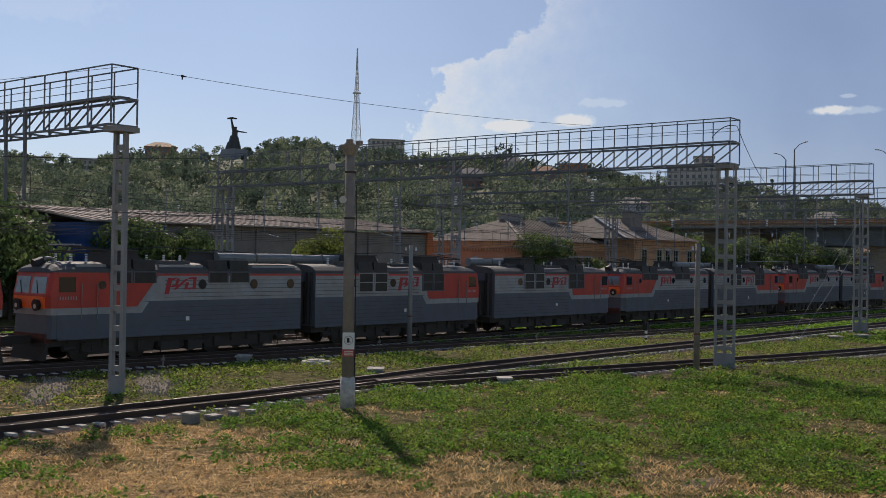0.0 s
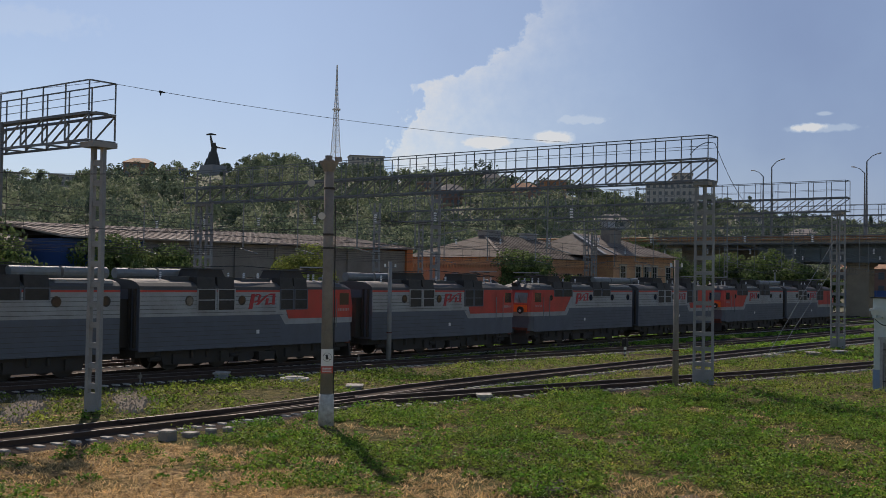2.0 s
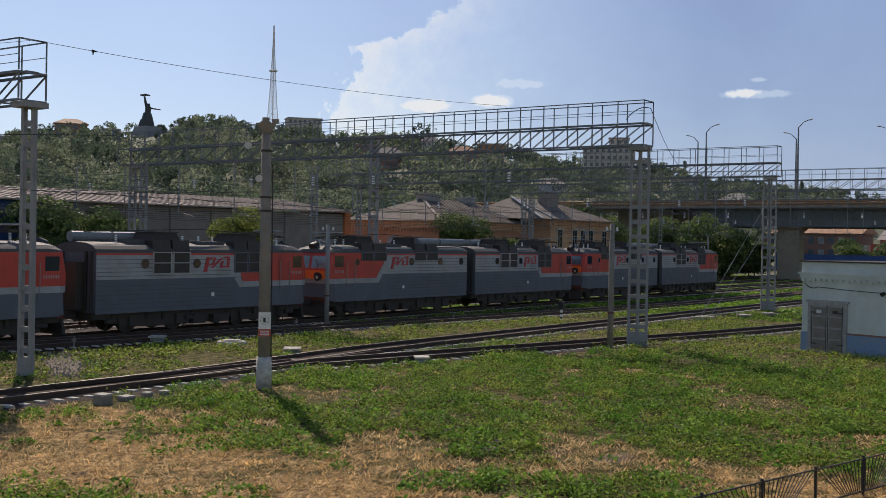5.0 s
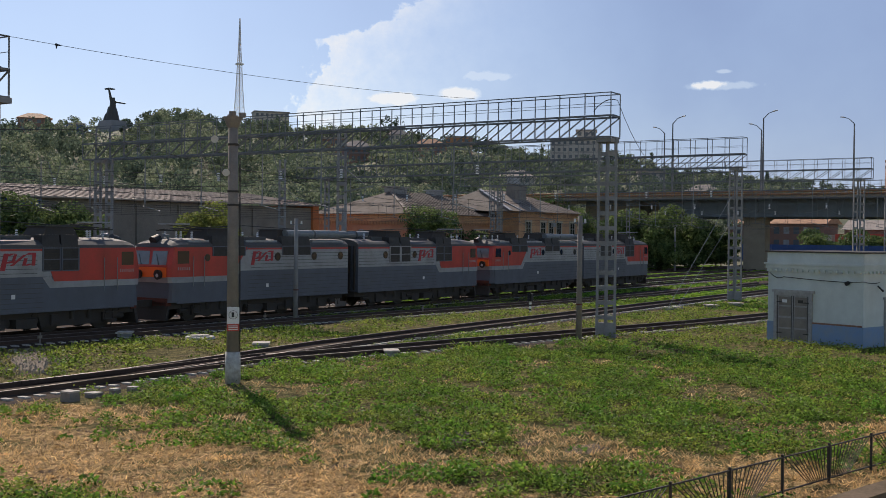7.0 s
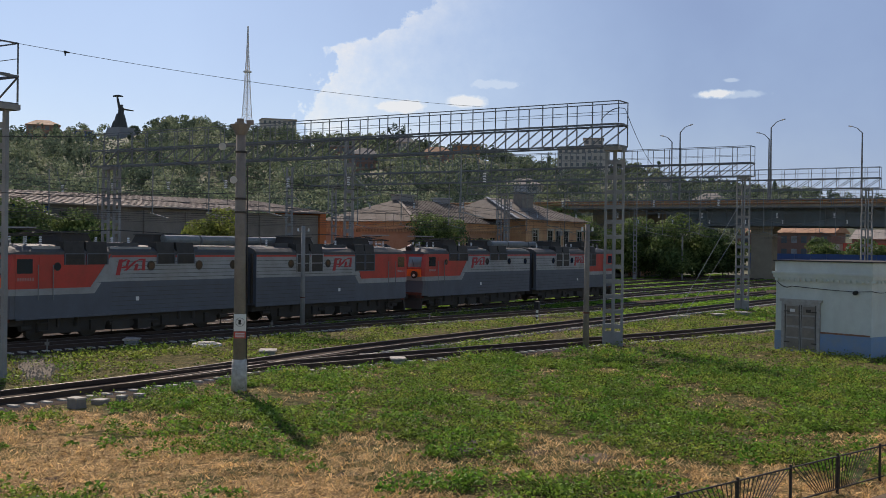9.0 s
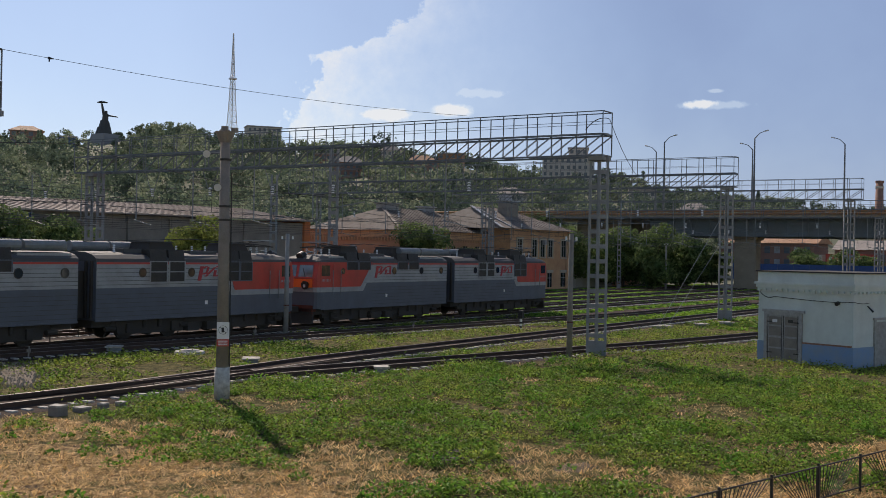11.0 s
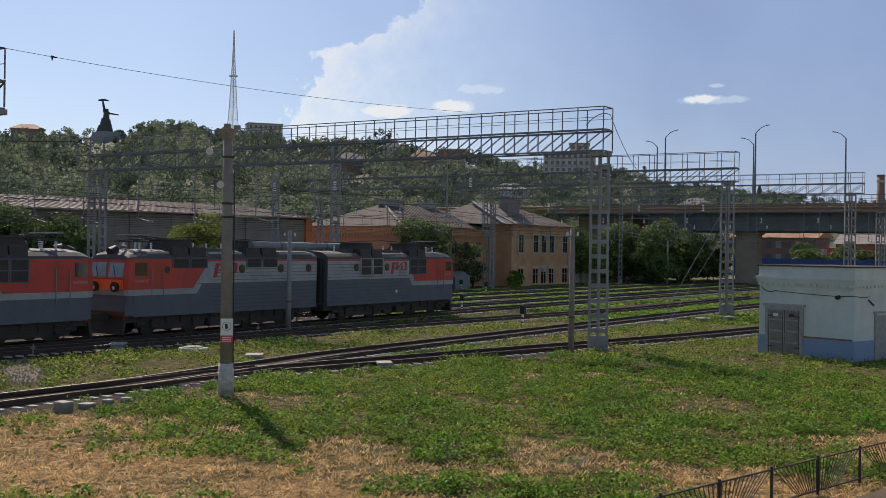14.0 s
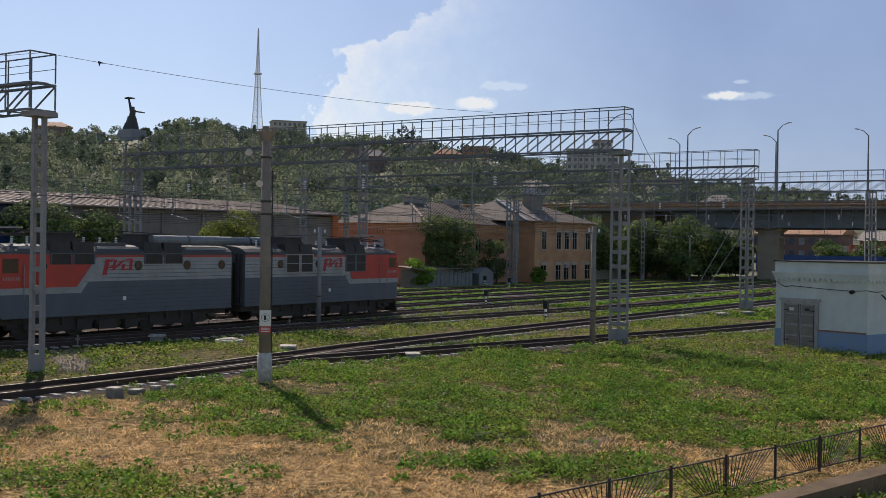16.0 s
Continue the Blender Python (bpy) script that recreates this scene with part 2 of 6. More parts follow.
M_FAR = mat("far_plaster", (0.45, 0.42, 0.38), 0.9, var=0.12, scale=0.1, fine=1)
M_FARRED = mat("far_brick", (0.27, 0.15, 0.115), 0.9, var=0.15, scale=0.1, fine=1)
M_FARROOF = mat("far_roof", (0.30, 0.26, 0.23), 0.8, var=0.2, scale=0.1, fine=1)
M_FARGLASS = mat("far_window", (0.10, 0.12, 0.14), 0.3, var=0.2, bump=0)
M_TOWER = mat("tower_paint", (0.72, 0.70, 0.70), 0.6, var=0.2, scale=0.05)
M_BRONZE = mat("dark_bronze", (0.06, 0.062, 0.06), 0.6, 0.2, var=0.2)
M_GRANITE = mat("grey_granite", (0.26, 0.26, 0.27), 0.8, var=0.15, scale=0.2)
M_BARK = mat("bark", (0.10, 0.075, 0.055), 0.95, var=0.3, scale=4, bump=0.6)
# Greyer and bluer than the near leaves: distance haze put into the colour.
M_HAZED_WOODS = [leaf_mat("hazed_dark_leaves", (0.075, 0.11, 0.085), (0.115, 0.15, 0.10), 0.05, 0.3),
           leaf_mat("hazed_leaves", (0.125, 0.165, 0.105), (0.18, 0.22, 0.13), 0.05, 0.3),
           leaf_mat("hazed_pale_leaves", (0.20, 0.24, 0.15), (0.26, 0.285, 0.19), 0.05, 0.3)]
M_LEAF = leaf_mat("tree_leaves", (0.07, 0.12, 0.045), (0.16, 0.215, 0.075), 0.4)
M_LEAFY = leaf_mat("yellow_leaves", (0.16, 0.21, 0.05), (0.25, 0.27, 0.07), 0.6)
M_GRASS = leaf_mat("lawn_leaves", (0.115, 0.205, 0.03), (0.25, 0.295, 0.055), 0.45, 0.8)
M_WEED = leaf_mat("weed_leaves", (0.105, 0.235, 0.03), (0.19, 0.30, 0.045), 0.5, 0.6)
M_STRAWB = leaf_mat("dry_straw", (0.80, 0.555, 0.255), (0.44, 0.285, 0.12), 1.6, 0.6)
M_FENCE = mat("fence_paint", (0.035, 0.028, 0.024), 0.7, var=0.3, scale=8)
M_SIGNW = mat("sign_white", (0.72, 0.72, 0.70), 0.5, var=0.06)
M_SIGNR = mat("sign_red", (0.50, 0.06, 0.04), 0.5, var=0.1)
M_LAMP = mat("lamp_head", (0.55, 0.56, 0.56), 0.4, var=0.1)

# ---- mesh helpers ----


def quadbox(bm, cs):
    """A hexahedron from 8 corners: bottom ring of 4, top ring of 4."""
    v = [bm.verts.new(c) for c in cs]
    for f in ((3, 2, 1, 0), (4, 5, 6, 7), (0, 1, 5, 4), (1, 2, 6, 5), (2, 3, 7, 6), (3, 0, 4, 7)):
        bm.faces.new([v[i] for i in f])


def box(bm, x0, x1, y0, y1, z0, z1):
    quadbox(bm, [(x0, y0, z0), (x1, y0, z0), (x1, y1, z0), (x0, y1, z0), (x0, y0, z1), (x1, y0, z1), (x1, y1, z1), (x0, y1, z1)])


def bar(bm, p, q, w=0.06, h=None):
    """A square bar from p to q."""
    p, q = Vector(p), Vector(q)
    h = h or w
    d = (q - p).normalized()
    side = d.cross(Vector((0, 0, 1)))
    side = Vector((1, 0, 0)) if side.length < 1e-3 else side.normalized()
    up = side.cross(d)
    a, b = side * w / 2, up * h / 2
    quadbox(bm, [p - a - b, p + a - b, p + a + b, p - a + b, q - a - b, q + a - b, q + a + b, q - a + b])


def tube(bm, p, q, r0, r1=None, seg=8):
    """A tapered round bar."""
    p, q = Vector(p), Vector(q)
    r1 = r0 if r1 is None else r1
    d = (q - p).normalized()
    a = d.cross(Vector((0, 0, 1)))
    a = Vector((1, 0, 0)) if a.length < 1e-3 else a.normalized()
    b = d.cross(a)
    ring = []
    for c, r in ((p, r0), (q, r1)):
        ring.append([bm.verts.new(c + (a * math.cos(t) + b * math.sin(t)) * r) for t in [2 * math.pi * i / seg for i in range(seg)]])
    for i in range(seg):
        j = (i + 1) % seg
        bm.faces.new((ring[0][i], ring[0][j], ring[1][j], ring[1][i]))
    bm.faces.new(ring[0][::-1])
    bm.faces.new(ring[1])


def prism(bm, low, high):
    """A solid between two rings with the same number of corners."""
    a = [bm.verts.new(c) for c in low]
    b = [bm.verts.new(c) for c in high]
    k = len(a)
    for i in range(k):
        bm.faces.new((a[i], a[(i + 1) % k], b[(i + 1) % k], b[i]))
    bm.faces.new(a[::-1])
    bm.faces.new(b)


def mesh_of(bm, name, material, smooth=False):
    bmesh.ops.recalc_face_normals(bm, faces=bm.faces[:])
    me = bpy.data.meshes.new(name)
    bm.to_mesh(me)
    bm.free()
    me.materials.append(material)
    if smooth:
        for p in me.polygons:
            p.use_smooth = True
    return me


def part(name, bm, material, parent=None, label="", smooth=False):
    ob = new(name, mesh_of(bm, name, material, smooth))
    if parent:
        ob.parent = parent
    return tagged(ob, label) if label else ob


def piece(name, me, parent, m):
    """A repeat of a shared mesh under its thing."""
    ob = new(name, me)
    ob.parent = parent
    ob.matrix_basis = m
    return ob


def thing(name, label, category, m=None, group="", kind=""):
    ob = new(name)
    ob.empty_display_size = 0.3
    if m is not None:
        ob.matrix_basis = m
    return tagged(ob, label, category, group, kind)


def one(builder):
    bm = bmesh.new()
    builder(bm)
    return bm


def soup(name, verts, faces, material):
    """One object from many small loose faces."""
    me = bpy.data.meshes.new(name)
    me.from_pydata(verts, [], faces)
    me.materials.append(material)
    return new(name, me)


def old_way(az, r):
    """The place at a bearing (degrees to the right of the first view) and a range."""
    e = radians(90 - az - 51)
    return Vector((r * math.cos(e), r * math.sin(e), 0))


# ---- ground, hill, sky backdrop ----
RIDGE = [(-60, 3.0), (-30, 4.0), (-22, 4.2), (-18, 4.0), (-15.6, 4.5), (-11, 4.85), (-8.4, 5.45), (-5.5, 5.1), (-2.4, 4.85), (2.4, 4.75), (5, 4.55), (8.5, 4.1),
         (11.4, 3.5), (14.7, 3.5), (17.4, 2.8), (21.8, 2.4), (27.7, 1.9), (45, 1.0), (80, 0.3)]


def ridge_el(az):
    for (a, p), (b, q) in zip(RIDGE, RIDGE[1:]):
        if a <= az <= b:
            return p + (q - p) * (az - a) / (b - a)
    return 0.3


def land(az, r):
    """Height of the land: a flat yard, then a wooded hill."""
    top = 650 * math.tan(radians(ridge_el(az))) + 5
    foot = 150 + 60 * max(0.0, min(1.0, (az - 8) / 12))
    k = max(0.0, min(1.0, (r - foot) / (650 - foot)))
    h = top * (0.35 * k + 0.65 * k * k * (3 - 2 * k))
    if r > 650:
        h = top * max(0.25, 1 - (r - 650) / 1600)
    if r > foot:
        h += 3.0 * noise.noise(Vector((az * 0.35, r * 0.012, 1.7))) * min(1, (r - foot) / 80)
    return max(h, 0.0)


def make_ground():
    azs = list(range(-180, -60, 8)) + [a * 0.8 for a in range(-75, 101)] + list(range(84, 180, 8))
    rs = [6, 12, 20, 30, 45, 60, 80, 100, 125, 150, 175, 200, 230, 260, 300, 340, 380, 430, 480, 540, 600, 650, 720, 850, 1100, 1600, 2400, 4500]
    verts, faces = [Vector((0, 0, 0))], []
    for r in rs:
        for az in azs:
            p = old_way(az, r)
            p.z = land(az, r) if -60 < az < 80 else 0.0
            verts.append(p)
    k = len(azs)
    for j in range(k):
        faces.append((0, 1 + (j + 1) % k, 1 + j))
    for i in range(len(rs) - 1):
        for j in range(k):
            a, b = 1 + i * k + j, 1 + i * k + (j + 1) % k
            faces.append((a, b, b + k, a + k))
    ob = soup("ground", verts, faces, M_GROUND)
    ob.data.materials.append(M_HILL)
    for f in ob.data.polygons:
        if f.center.length > 140 and f.center.y > 62:
            f.material_index = 1
        f.use_smooth = True
    bmn = bmesh.new()
    bmn.from_mesh(ob.data)
    bmesh.ops.recalc_face_normals(bmn, faces=bmn.faces[:])
    bmn.to_mesh(ob.data)
    bmn.free()
    return tagged(ob, "grassy railway yard ground rising to a wooded hill", "ground", kind="structure")


make_ground()


def cloud_mat():
    m = bpy.data.materials.new("cloud_veil")
    m.use_nodes = True
    nt = m.node_tree
    nt.nodes.remove(nt.nodes["Principled BSDF"])
    uv = nt.nodes.new("ShaderNodeUVMap")
    sep = nt.nodes.new("ShaderNodeSeparateXYZ")
    nt.links.new(uv.outputs[0], sep.inputs[0])
    az, el = sep.outputs["X"], sep.outputs["Y"]

    def noise_at(scale, detail, rough, stretch=1.0):
        mp = nt.nodes.new("ShaderNodeMapping")
        mp.inputs["Scale"].default_value = (1.0, stretch, 1.0)
        nt.links.new(uv.outputs[0], mp.inputs["Vector"])
        k = nt.nodes.new("ShaderNodeTexNoise")
        k.inputs["Scale"].default_value = scale
        k.inputs["Detail"].default_value = detail
        k.inputs["Roughness"].default_value = rough
        nt.links.new(mp.outputs[0], k.inputs["Vector"])
        return k.outputs["Fac"]

    def mr(v, a, c, t0=0.0, t1=1.0):
        k = nt.nodes.new("ShaderNodeMapRange")
        for s, x in (("From Min", a), ("From Max", c), ("To Min", t0), ("To Max", t1)):
            k.inputs[s].default_value = x
        nt.links.new(v, k.inputs["Value"])
        return k.outputs[0]

    def mth(op, p, q=0.0):
        k = nt.nodes.new("ShaderNodeMath")
        k.operation = op
        for i, x in enumerate((p, q)):
            if isinstance(x, (int, float)):
                k.inputs[i].default_value = x
            else:
                nt.links.new(x, k.inputs[i])
        return k.outputs[0]

    def blob(a0, e0, ra, re, rag):
        """A ragged puff round a bearing and a height."""
        dx = mth("DIVIDE", mth("SUBTRACT", az, a0), ra)
        dy = mth("DIVIDE", mth("SUBTRACT", el, e0), re)
        d = mth("SQRT", mth("ADD", mth("MULTIPLY", dx, dx), mth("MULTIPLY", dy, dy)))
        d = mth("ADD", d, mth("MULTIPLY", mth("SUBTRACT", noise_at(1.4, 5, 0.6), 0.5), rag))
        return mr(d, 1.05, 0.6)

    # the tall cumulus: a puffy left edge that climbs to the right
    edge = mth("ADD", mth("ADD", mr(el, 6.4, 9.6, -1.9, -0.3), mr(el, 9.9, 11.0, 0.0, 3.4)), mr(el, 11.0, 13.6, 0.0, 2.6))
    puff = mth("MULTIPLY", mth("SUBTRACT", noise_at(0.95, 10, 0.62), 0.5), 4.6)
    inside = mth("ADD", mth("SUBTRACT", az, edge), puff)
    body = mth("MULTIPLY", mr(inside, -0.1, 0.35), mr(az, 4.0, 17.0, 1.0, 0.0))
    bright = mth("MULTIPLY", mr(inside, 0.0, 4.5, 1.0, 0.5), mr(noise_at(0.8, 6, 0.65), 0.32, 0.68, 0.6, 1.05))
    bright = mth("MULTIPLY", bright, mr(az, 1.0, 12.0, 1.0, 0.42))
    low = blob(3.3, 7.0, 1.7, 0.45, 1.2)
    low2 = blob(6.6, 7.3, 1.3, 0.4, 1.0)
    small = mth("MAXIMUM", blob(19.3, 7.65, 0.95, 0.24, 1.6), mth("MULTIPLY", blob(19.9, 7.6, 2.0, 0.22, 1.5), 0.4))
    smaller = mth("MULTIPLY", blob(20.0, 8.3, 0.5, 0.12, 1.2), 0.45)
    wisp = mth("MULTIPLY", blob(8.0, 8.2, 1.6, 0.3, 1.8), 0.5)
    left = mth("MULTIPLY", blob(-20.5, 12.0, 4.5, 0.8, 1.8), 0.25)
    haze = mth("MULTIPLY", mr(el, 9.0, 3.0), 0.1)
    haze = mth("MULTIPLY", haze, mr(az, 24.0, -6.0, 0.3, 1.0))
    alpha = mth("MULTIPLY", body, bright)
    for extra in (low, low2, small, smaller, wisp, left, haze):
        alpha = mth("MAXIMUM", alpha, extra)
    em = nt.nodes.new("ShaderNodeEmission")
    em.inputs["Color"].default_value = (0.90, 0.96, 1.0, 1)
    em.inputs["Strength"].default_value = CLOUD_GLOW
    tr = nt.nodes.new("ShaderNodeBsdfTransparent")
    ms = nt.nodes.new("ShaderNodeMixShader")
    nt.links.new(mth("MULTIPLY", alpha, 0.8), ms.inputs[0])
    nt.links.new(tr.outputs[0], ms.inputs[1])
    nt.links.new(em.outputs[0], ms.inputs[2])
    # glowing sky colour laid over the brighter world sky, greyer away from the sun
    em2 = nt.nodes.new("ShaderNodeEmission")
    tone = nt.nodes.new("ShaderNodeMix")
    tone.data_type = "RGBA"
    tone.inputs["A"].default_value = (0.41, 0.58, 0.90, 1)
    tone.inputs["B"].default_value = (0.232, 0.348, 0.60, 1)
    nt.links.new(mr(az, -8.0, 17.0), tone.inputs["Factor"])
    nt.links.new(tone.outputs["Result"], em2.inputs["Color"])
    ms2 = nt.nodes.new("ShaderNodeMixShader")
    veil = mth("MULTIPLY", mth("MULTIPLY", mr(az, -20.0, 19.0, 0.6, 0.88), mr(noise_at(0.12, 4, 0.6), 0.3, 0.7, 0.85, 1.0)), mth("SUBTRACT", 1.0, alpha))
    nt.links.new(veil, ms2.inputs[0])
    nt.links.new(ms.outputs[0], ms2.inputs[1])
    nt.links.new(em2.outputs[0], ms2.inputs[2])
    nt.links.new(ms2.outputs[0], nt.nodes["Material Output"].inputs["Surface"])
    return m


CLOUD_GLOW = 0.86


def make_clouds():
    verts, faces, uvs = [], [], []
    azs = [-50 + 2 * i for i in range(56)]
    els = [0.5 + 1.25 * i for i in range(18)]
    for e in els:
        for a in azs:
            p = old_way(a, 4200 * math.cos(radians(e)))
            p.z = 5 + 4200 * math.sin(radians(e))
            verts.append(p)
            uvs.append((a, e))
    k = len(azs)
    for i in range(len(els) - 1):
        for j in range(k - 1):
            a = i * k + j
            faces.append((a, a + 1, a + k + 1, a + k))
    ob = soup("sky_backdrop", verts, faces, cloud_mat())
    lay = ob.data.uv_layers.new(name="UVMap")
    for lp in ob.data.loops:
        lay.data[lp.index].uv = uvs[lp.vertex_index]
    return tagged(ob, "white cumulus cloud and haze on a blue sky", "sky", kind="structure")


make_clouds()

# ---- tracks ----


def track_c(s):
    return 29.5 + 1.4 * max(0, min(1, (s - 27) / 12)) - 0.9 * max(0, min(1, (s - 75) / 60))


def track_low(s):
    if s < 30:
        return 29.5
    return 29.5 - 0.235 * (s - 30) + (0.0 if s < 60 else 0.06 * (s - 60))


def track_b(s):
    return 44.8 - 6.3 * max(0, min(1.35, (s - 8) / 58)) ** 1.0 if s > 8 else 44.8


def track_a(s):
    return 44.8


RAIL_Z = 0.25


def rail_bm(fn, off, s0, s1, step=4.0):
    bm = bmesh.new()
    prof = [(-0.07, 0.07), (0.07, 0.07), (0.03, 0.11), (0.036, 0.235), (-0.036, 0.235), (-0.03, 0.11)]
    prev, s = None, s0
    while s <= s1 + 0.01:
        ring = [bm.verts.new((s, fn(s) + off + a, b)) for a, b in prof]
        if prev:
            for i in range(6):
                bm.faces.new((prev[i], prev[(i + 1) % 6], ring[(i + 1) % 6], ring[i]))
        else:
            bm.faces.new(ring)
        prev, s = ring, s + step
    bm.faces.new(prev[::-1])
    return bm


def head_bm(fn, off, s0, s1, step=4.0):
    bm = bmesh.new()
    prev, s = None, s0
    while s <= s1 + 0.01:
        ring = [bm.verts.new((s, fn(s) + off + a, b)) for a, b in ((-0.036, 0.236), (0.036, 0.236), (0.03, RAIL_Z), (-0.03, RAIL_Z))]
        if prev:
            for i in range(4):
                bm.faces.new((prev[i], prev[(i + 1) % 4], ring[(i + 1) % 4], ring[i]))
        prev, s = ring, s + step
    return bm


def ballast_bm(fn, s0, s1, z, step=1.0, wide=1.55):
    bm = bmesh.new()
    prev, s = None, s0
    while s <= s1 + 0.01:
        w = wide + 0.25 * noise.noise(Vector((s * 0.3, fn(0), 0)))
        e = 0.92 + 0.08 * noise.noise(Vector((s * 1.7, fn(0), 3)))
        ring = [bm.verts.new((s, fn(s) + a, b)) for a, b in ((-w - 0.3, -0.03), (-w, z - 0.01), (-e - 0.15, z), (-e, 0.085 + z * 0.2), (e, 0.085 + z * 0.2), (e + 0.15, z), (w, z - 0.01), (w + 0.3, -0.03))]
        if prev:
            for i in range(7):
                bm.faces.new((prev[i], prev[i + 1], ring[i + 1], ring[i]))
        prev, s = ring, s + step
    return bm


def sleeper_mesh():
    bm = bmesh.new()
    quadbox(bm, [(-0.14, -1.35, -0.05), (0.14, -1.35, -0.05), (0.14, 1.35, -0.05), (-0.14, 1.35, -0.05),
                 (-0.1, -1.32, 0.075), (0.1, -1.32, 0.075), (0.1, 1.32, 0.075), (-0.1, 1.32, 0.075)])
    return mesh_of(bm, "sleeper", M_SLEEPER)


SLEEPER = sleeper_mesh()


def make_track(fn, s0, s1, near, bz, label, bed=True):
    """near: the stretch whose sleepers are single pieces."""
    tr = thing("railway_track", label, "track", group="yard tracks", kind="structure")
    for off in (-0.76, 0.76):
        r = part("rail", rail_bm(fn, off, s0, s1), M_RAIL, tr)
        part("rail_head", head_bm(fn, off, s0, s1), M_RAILTOP, r, "worn shiny rail head")
    if bed:
        part("ballast", ballast_bm(fn, s0, s1, bz), M_BALLAST, tr, "dark oily ballast bed")
    vs, fs, s = [], [], s0
    while s < s1:
        ang = math.atan(fn(s + 0.5) - fn(s - 0.5))
        if near[0] <= s <= near[1]:
            piece("sleeper", SLEEPER, tr, Matrix.Translation((s, fn(s), random.uniform(-0.015, 0.01))) @ Matrix.Rotation(ang + random.uniform(-0.02, 0.02), 4, "Z"))
        else:
            m, k = Matrix.Translation((s, fn(s), 0)) @ Matrix.Rotation(ang, 4, "Z"), len(vs)
            vs += [m @ v.co for v in SLEEPER.vertices]
            fs += [[k + i for i in p.vertices] for p in SLEEPER.polygons]
        s += 0.56
    if vs:
        rest = soup("sleepers", vs, fs, M_SLEEPER)
        rest.parent = tr
        tagged(rest, kind="stuff")
    return tr


def build_tracks():
    make_track(track_c, -14, 250, (8, 72), 0.03, "track with concrete sleepers and rusty rails in dark ballast")
    make_track(track_low, 32.5, 140, (33, 60), 0.026, "diverging siding track half sunk in the grass", True)
    make_track(track_b, 8, 120, (12, 84), 0.034, "track with pale concrete sleeper ends beside the grass strip")
    make_track(track_a, -60, 330, (1, 0), 0.038, "main track carrying the locomotives on dark ballast")
    for i, d in enumerate((50.3, 55.8, 61.3, 66.8)):
        make_track(lambda s, d=d, i=i: d - 1.6 * max(0, min(1, (s - 60) / 60)) - (0.03 * (s - 100) if i == 3 and s > 100 else 0), -40, 330, (1, 0), 0.03 + 0.003 * i,
                   "yard track with weathered rails and weedy ballast")


# ---- portals of the overhead line ----


def column_bm(h, w=0.56, depth=0.22, step=0.72):
    """A concrete post with a row of square holes through it."""
    bm = bmesh.new()
    leg = 0.13
    for x0, x1 in ((-w / 2, -w / 2 + leg), (w / 2 - leg, w / 2)):
        quadbox(bm, [(x0, -depth / 2, 0), (x1, -depth / 2, 0), (x1, depth / 2, 0), (x0, depth / 2, 0),
                     (x0 * 0.9, -depth / 2, h), (x1 * 0.9, -depth / 2, h), (x1 * 0.9, depth / 2, h), (x0 * 0.9, depth / 2, h)])
    z = 0.9
    box(bm, -w / 2 + 0.01, w / 2 - 0.01, -depth / 2 + 0.004, depth / 2 - 0.004, 0, 0.75)
    while z < h - 0.2:
        box(bm, -w / 2 + leg * 0.9, w / 2 - leg * 0.9, -depth / 2 + 0.03, depth / 2 - 0.03, z, z + 0.2)
        z += step
    return bm


COLUMN = mesh_of(column_bm(9.7), "column", M_CONC)


def bars_mesh(name, material, segs):
    bm = bmesh.new()
    for p, q, w in segs:
        bar(bm, p, q, w)
    return mesh_of(bm, name, material)


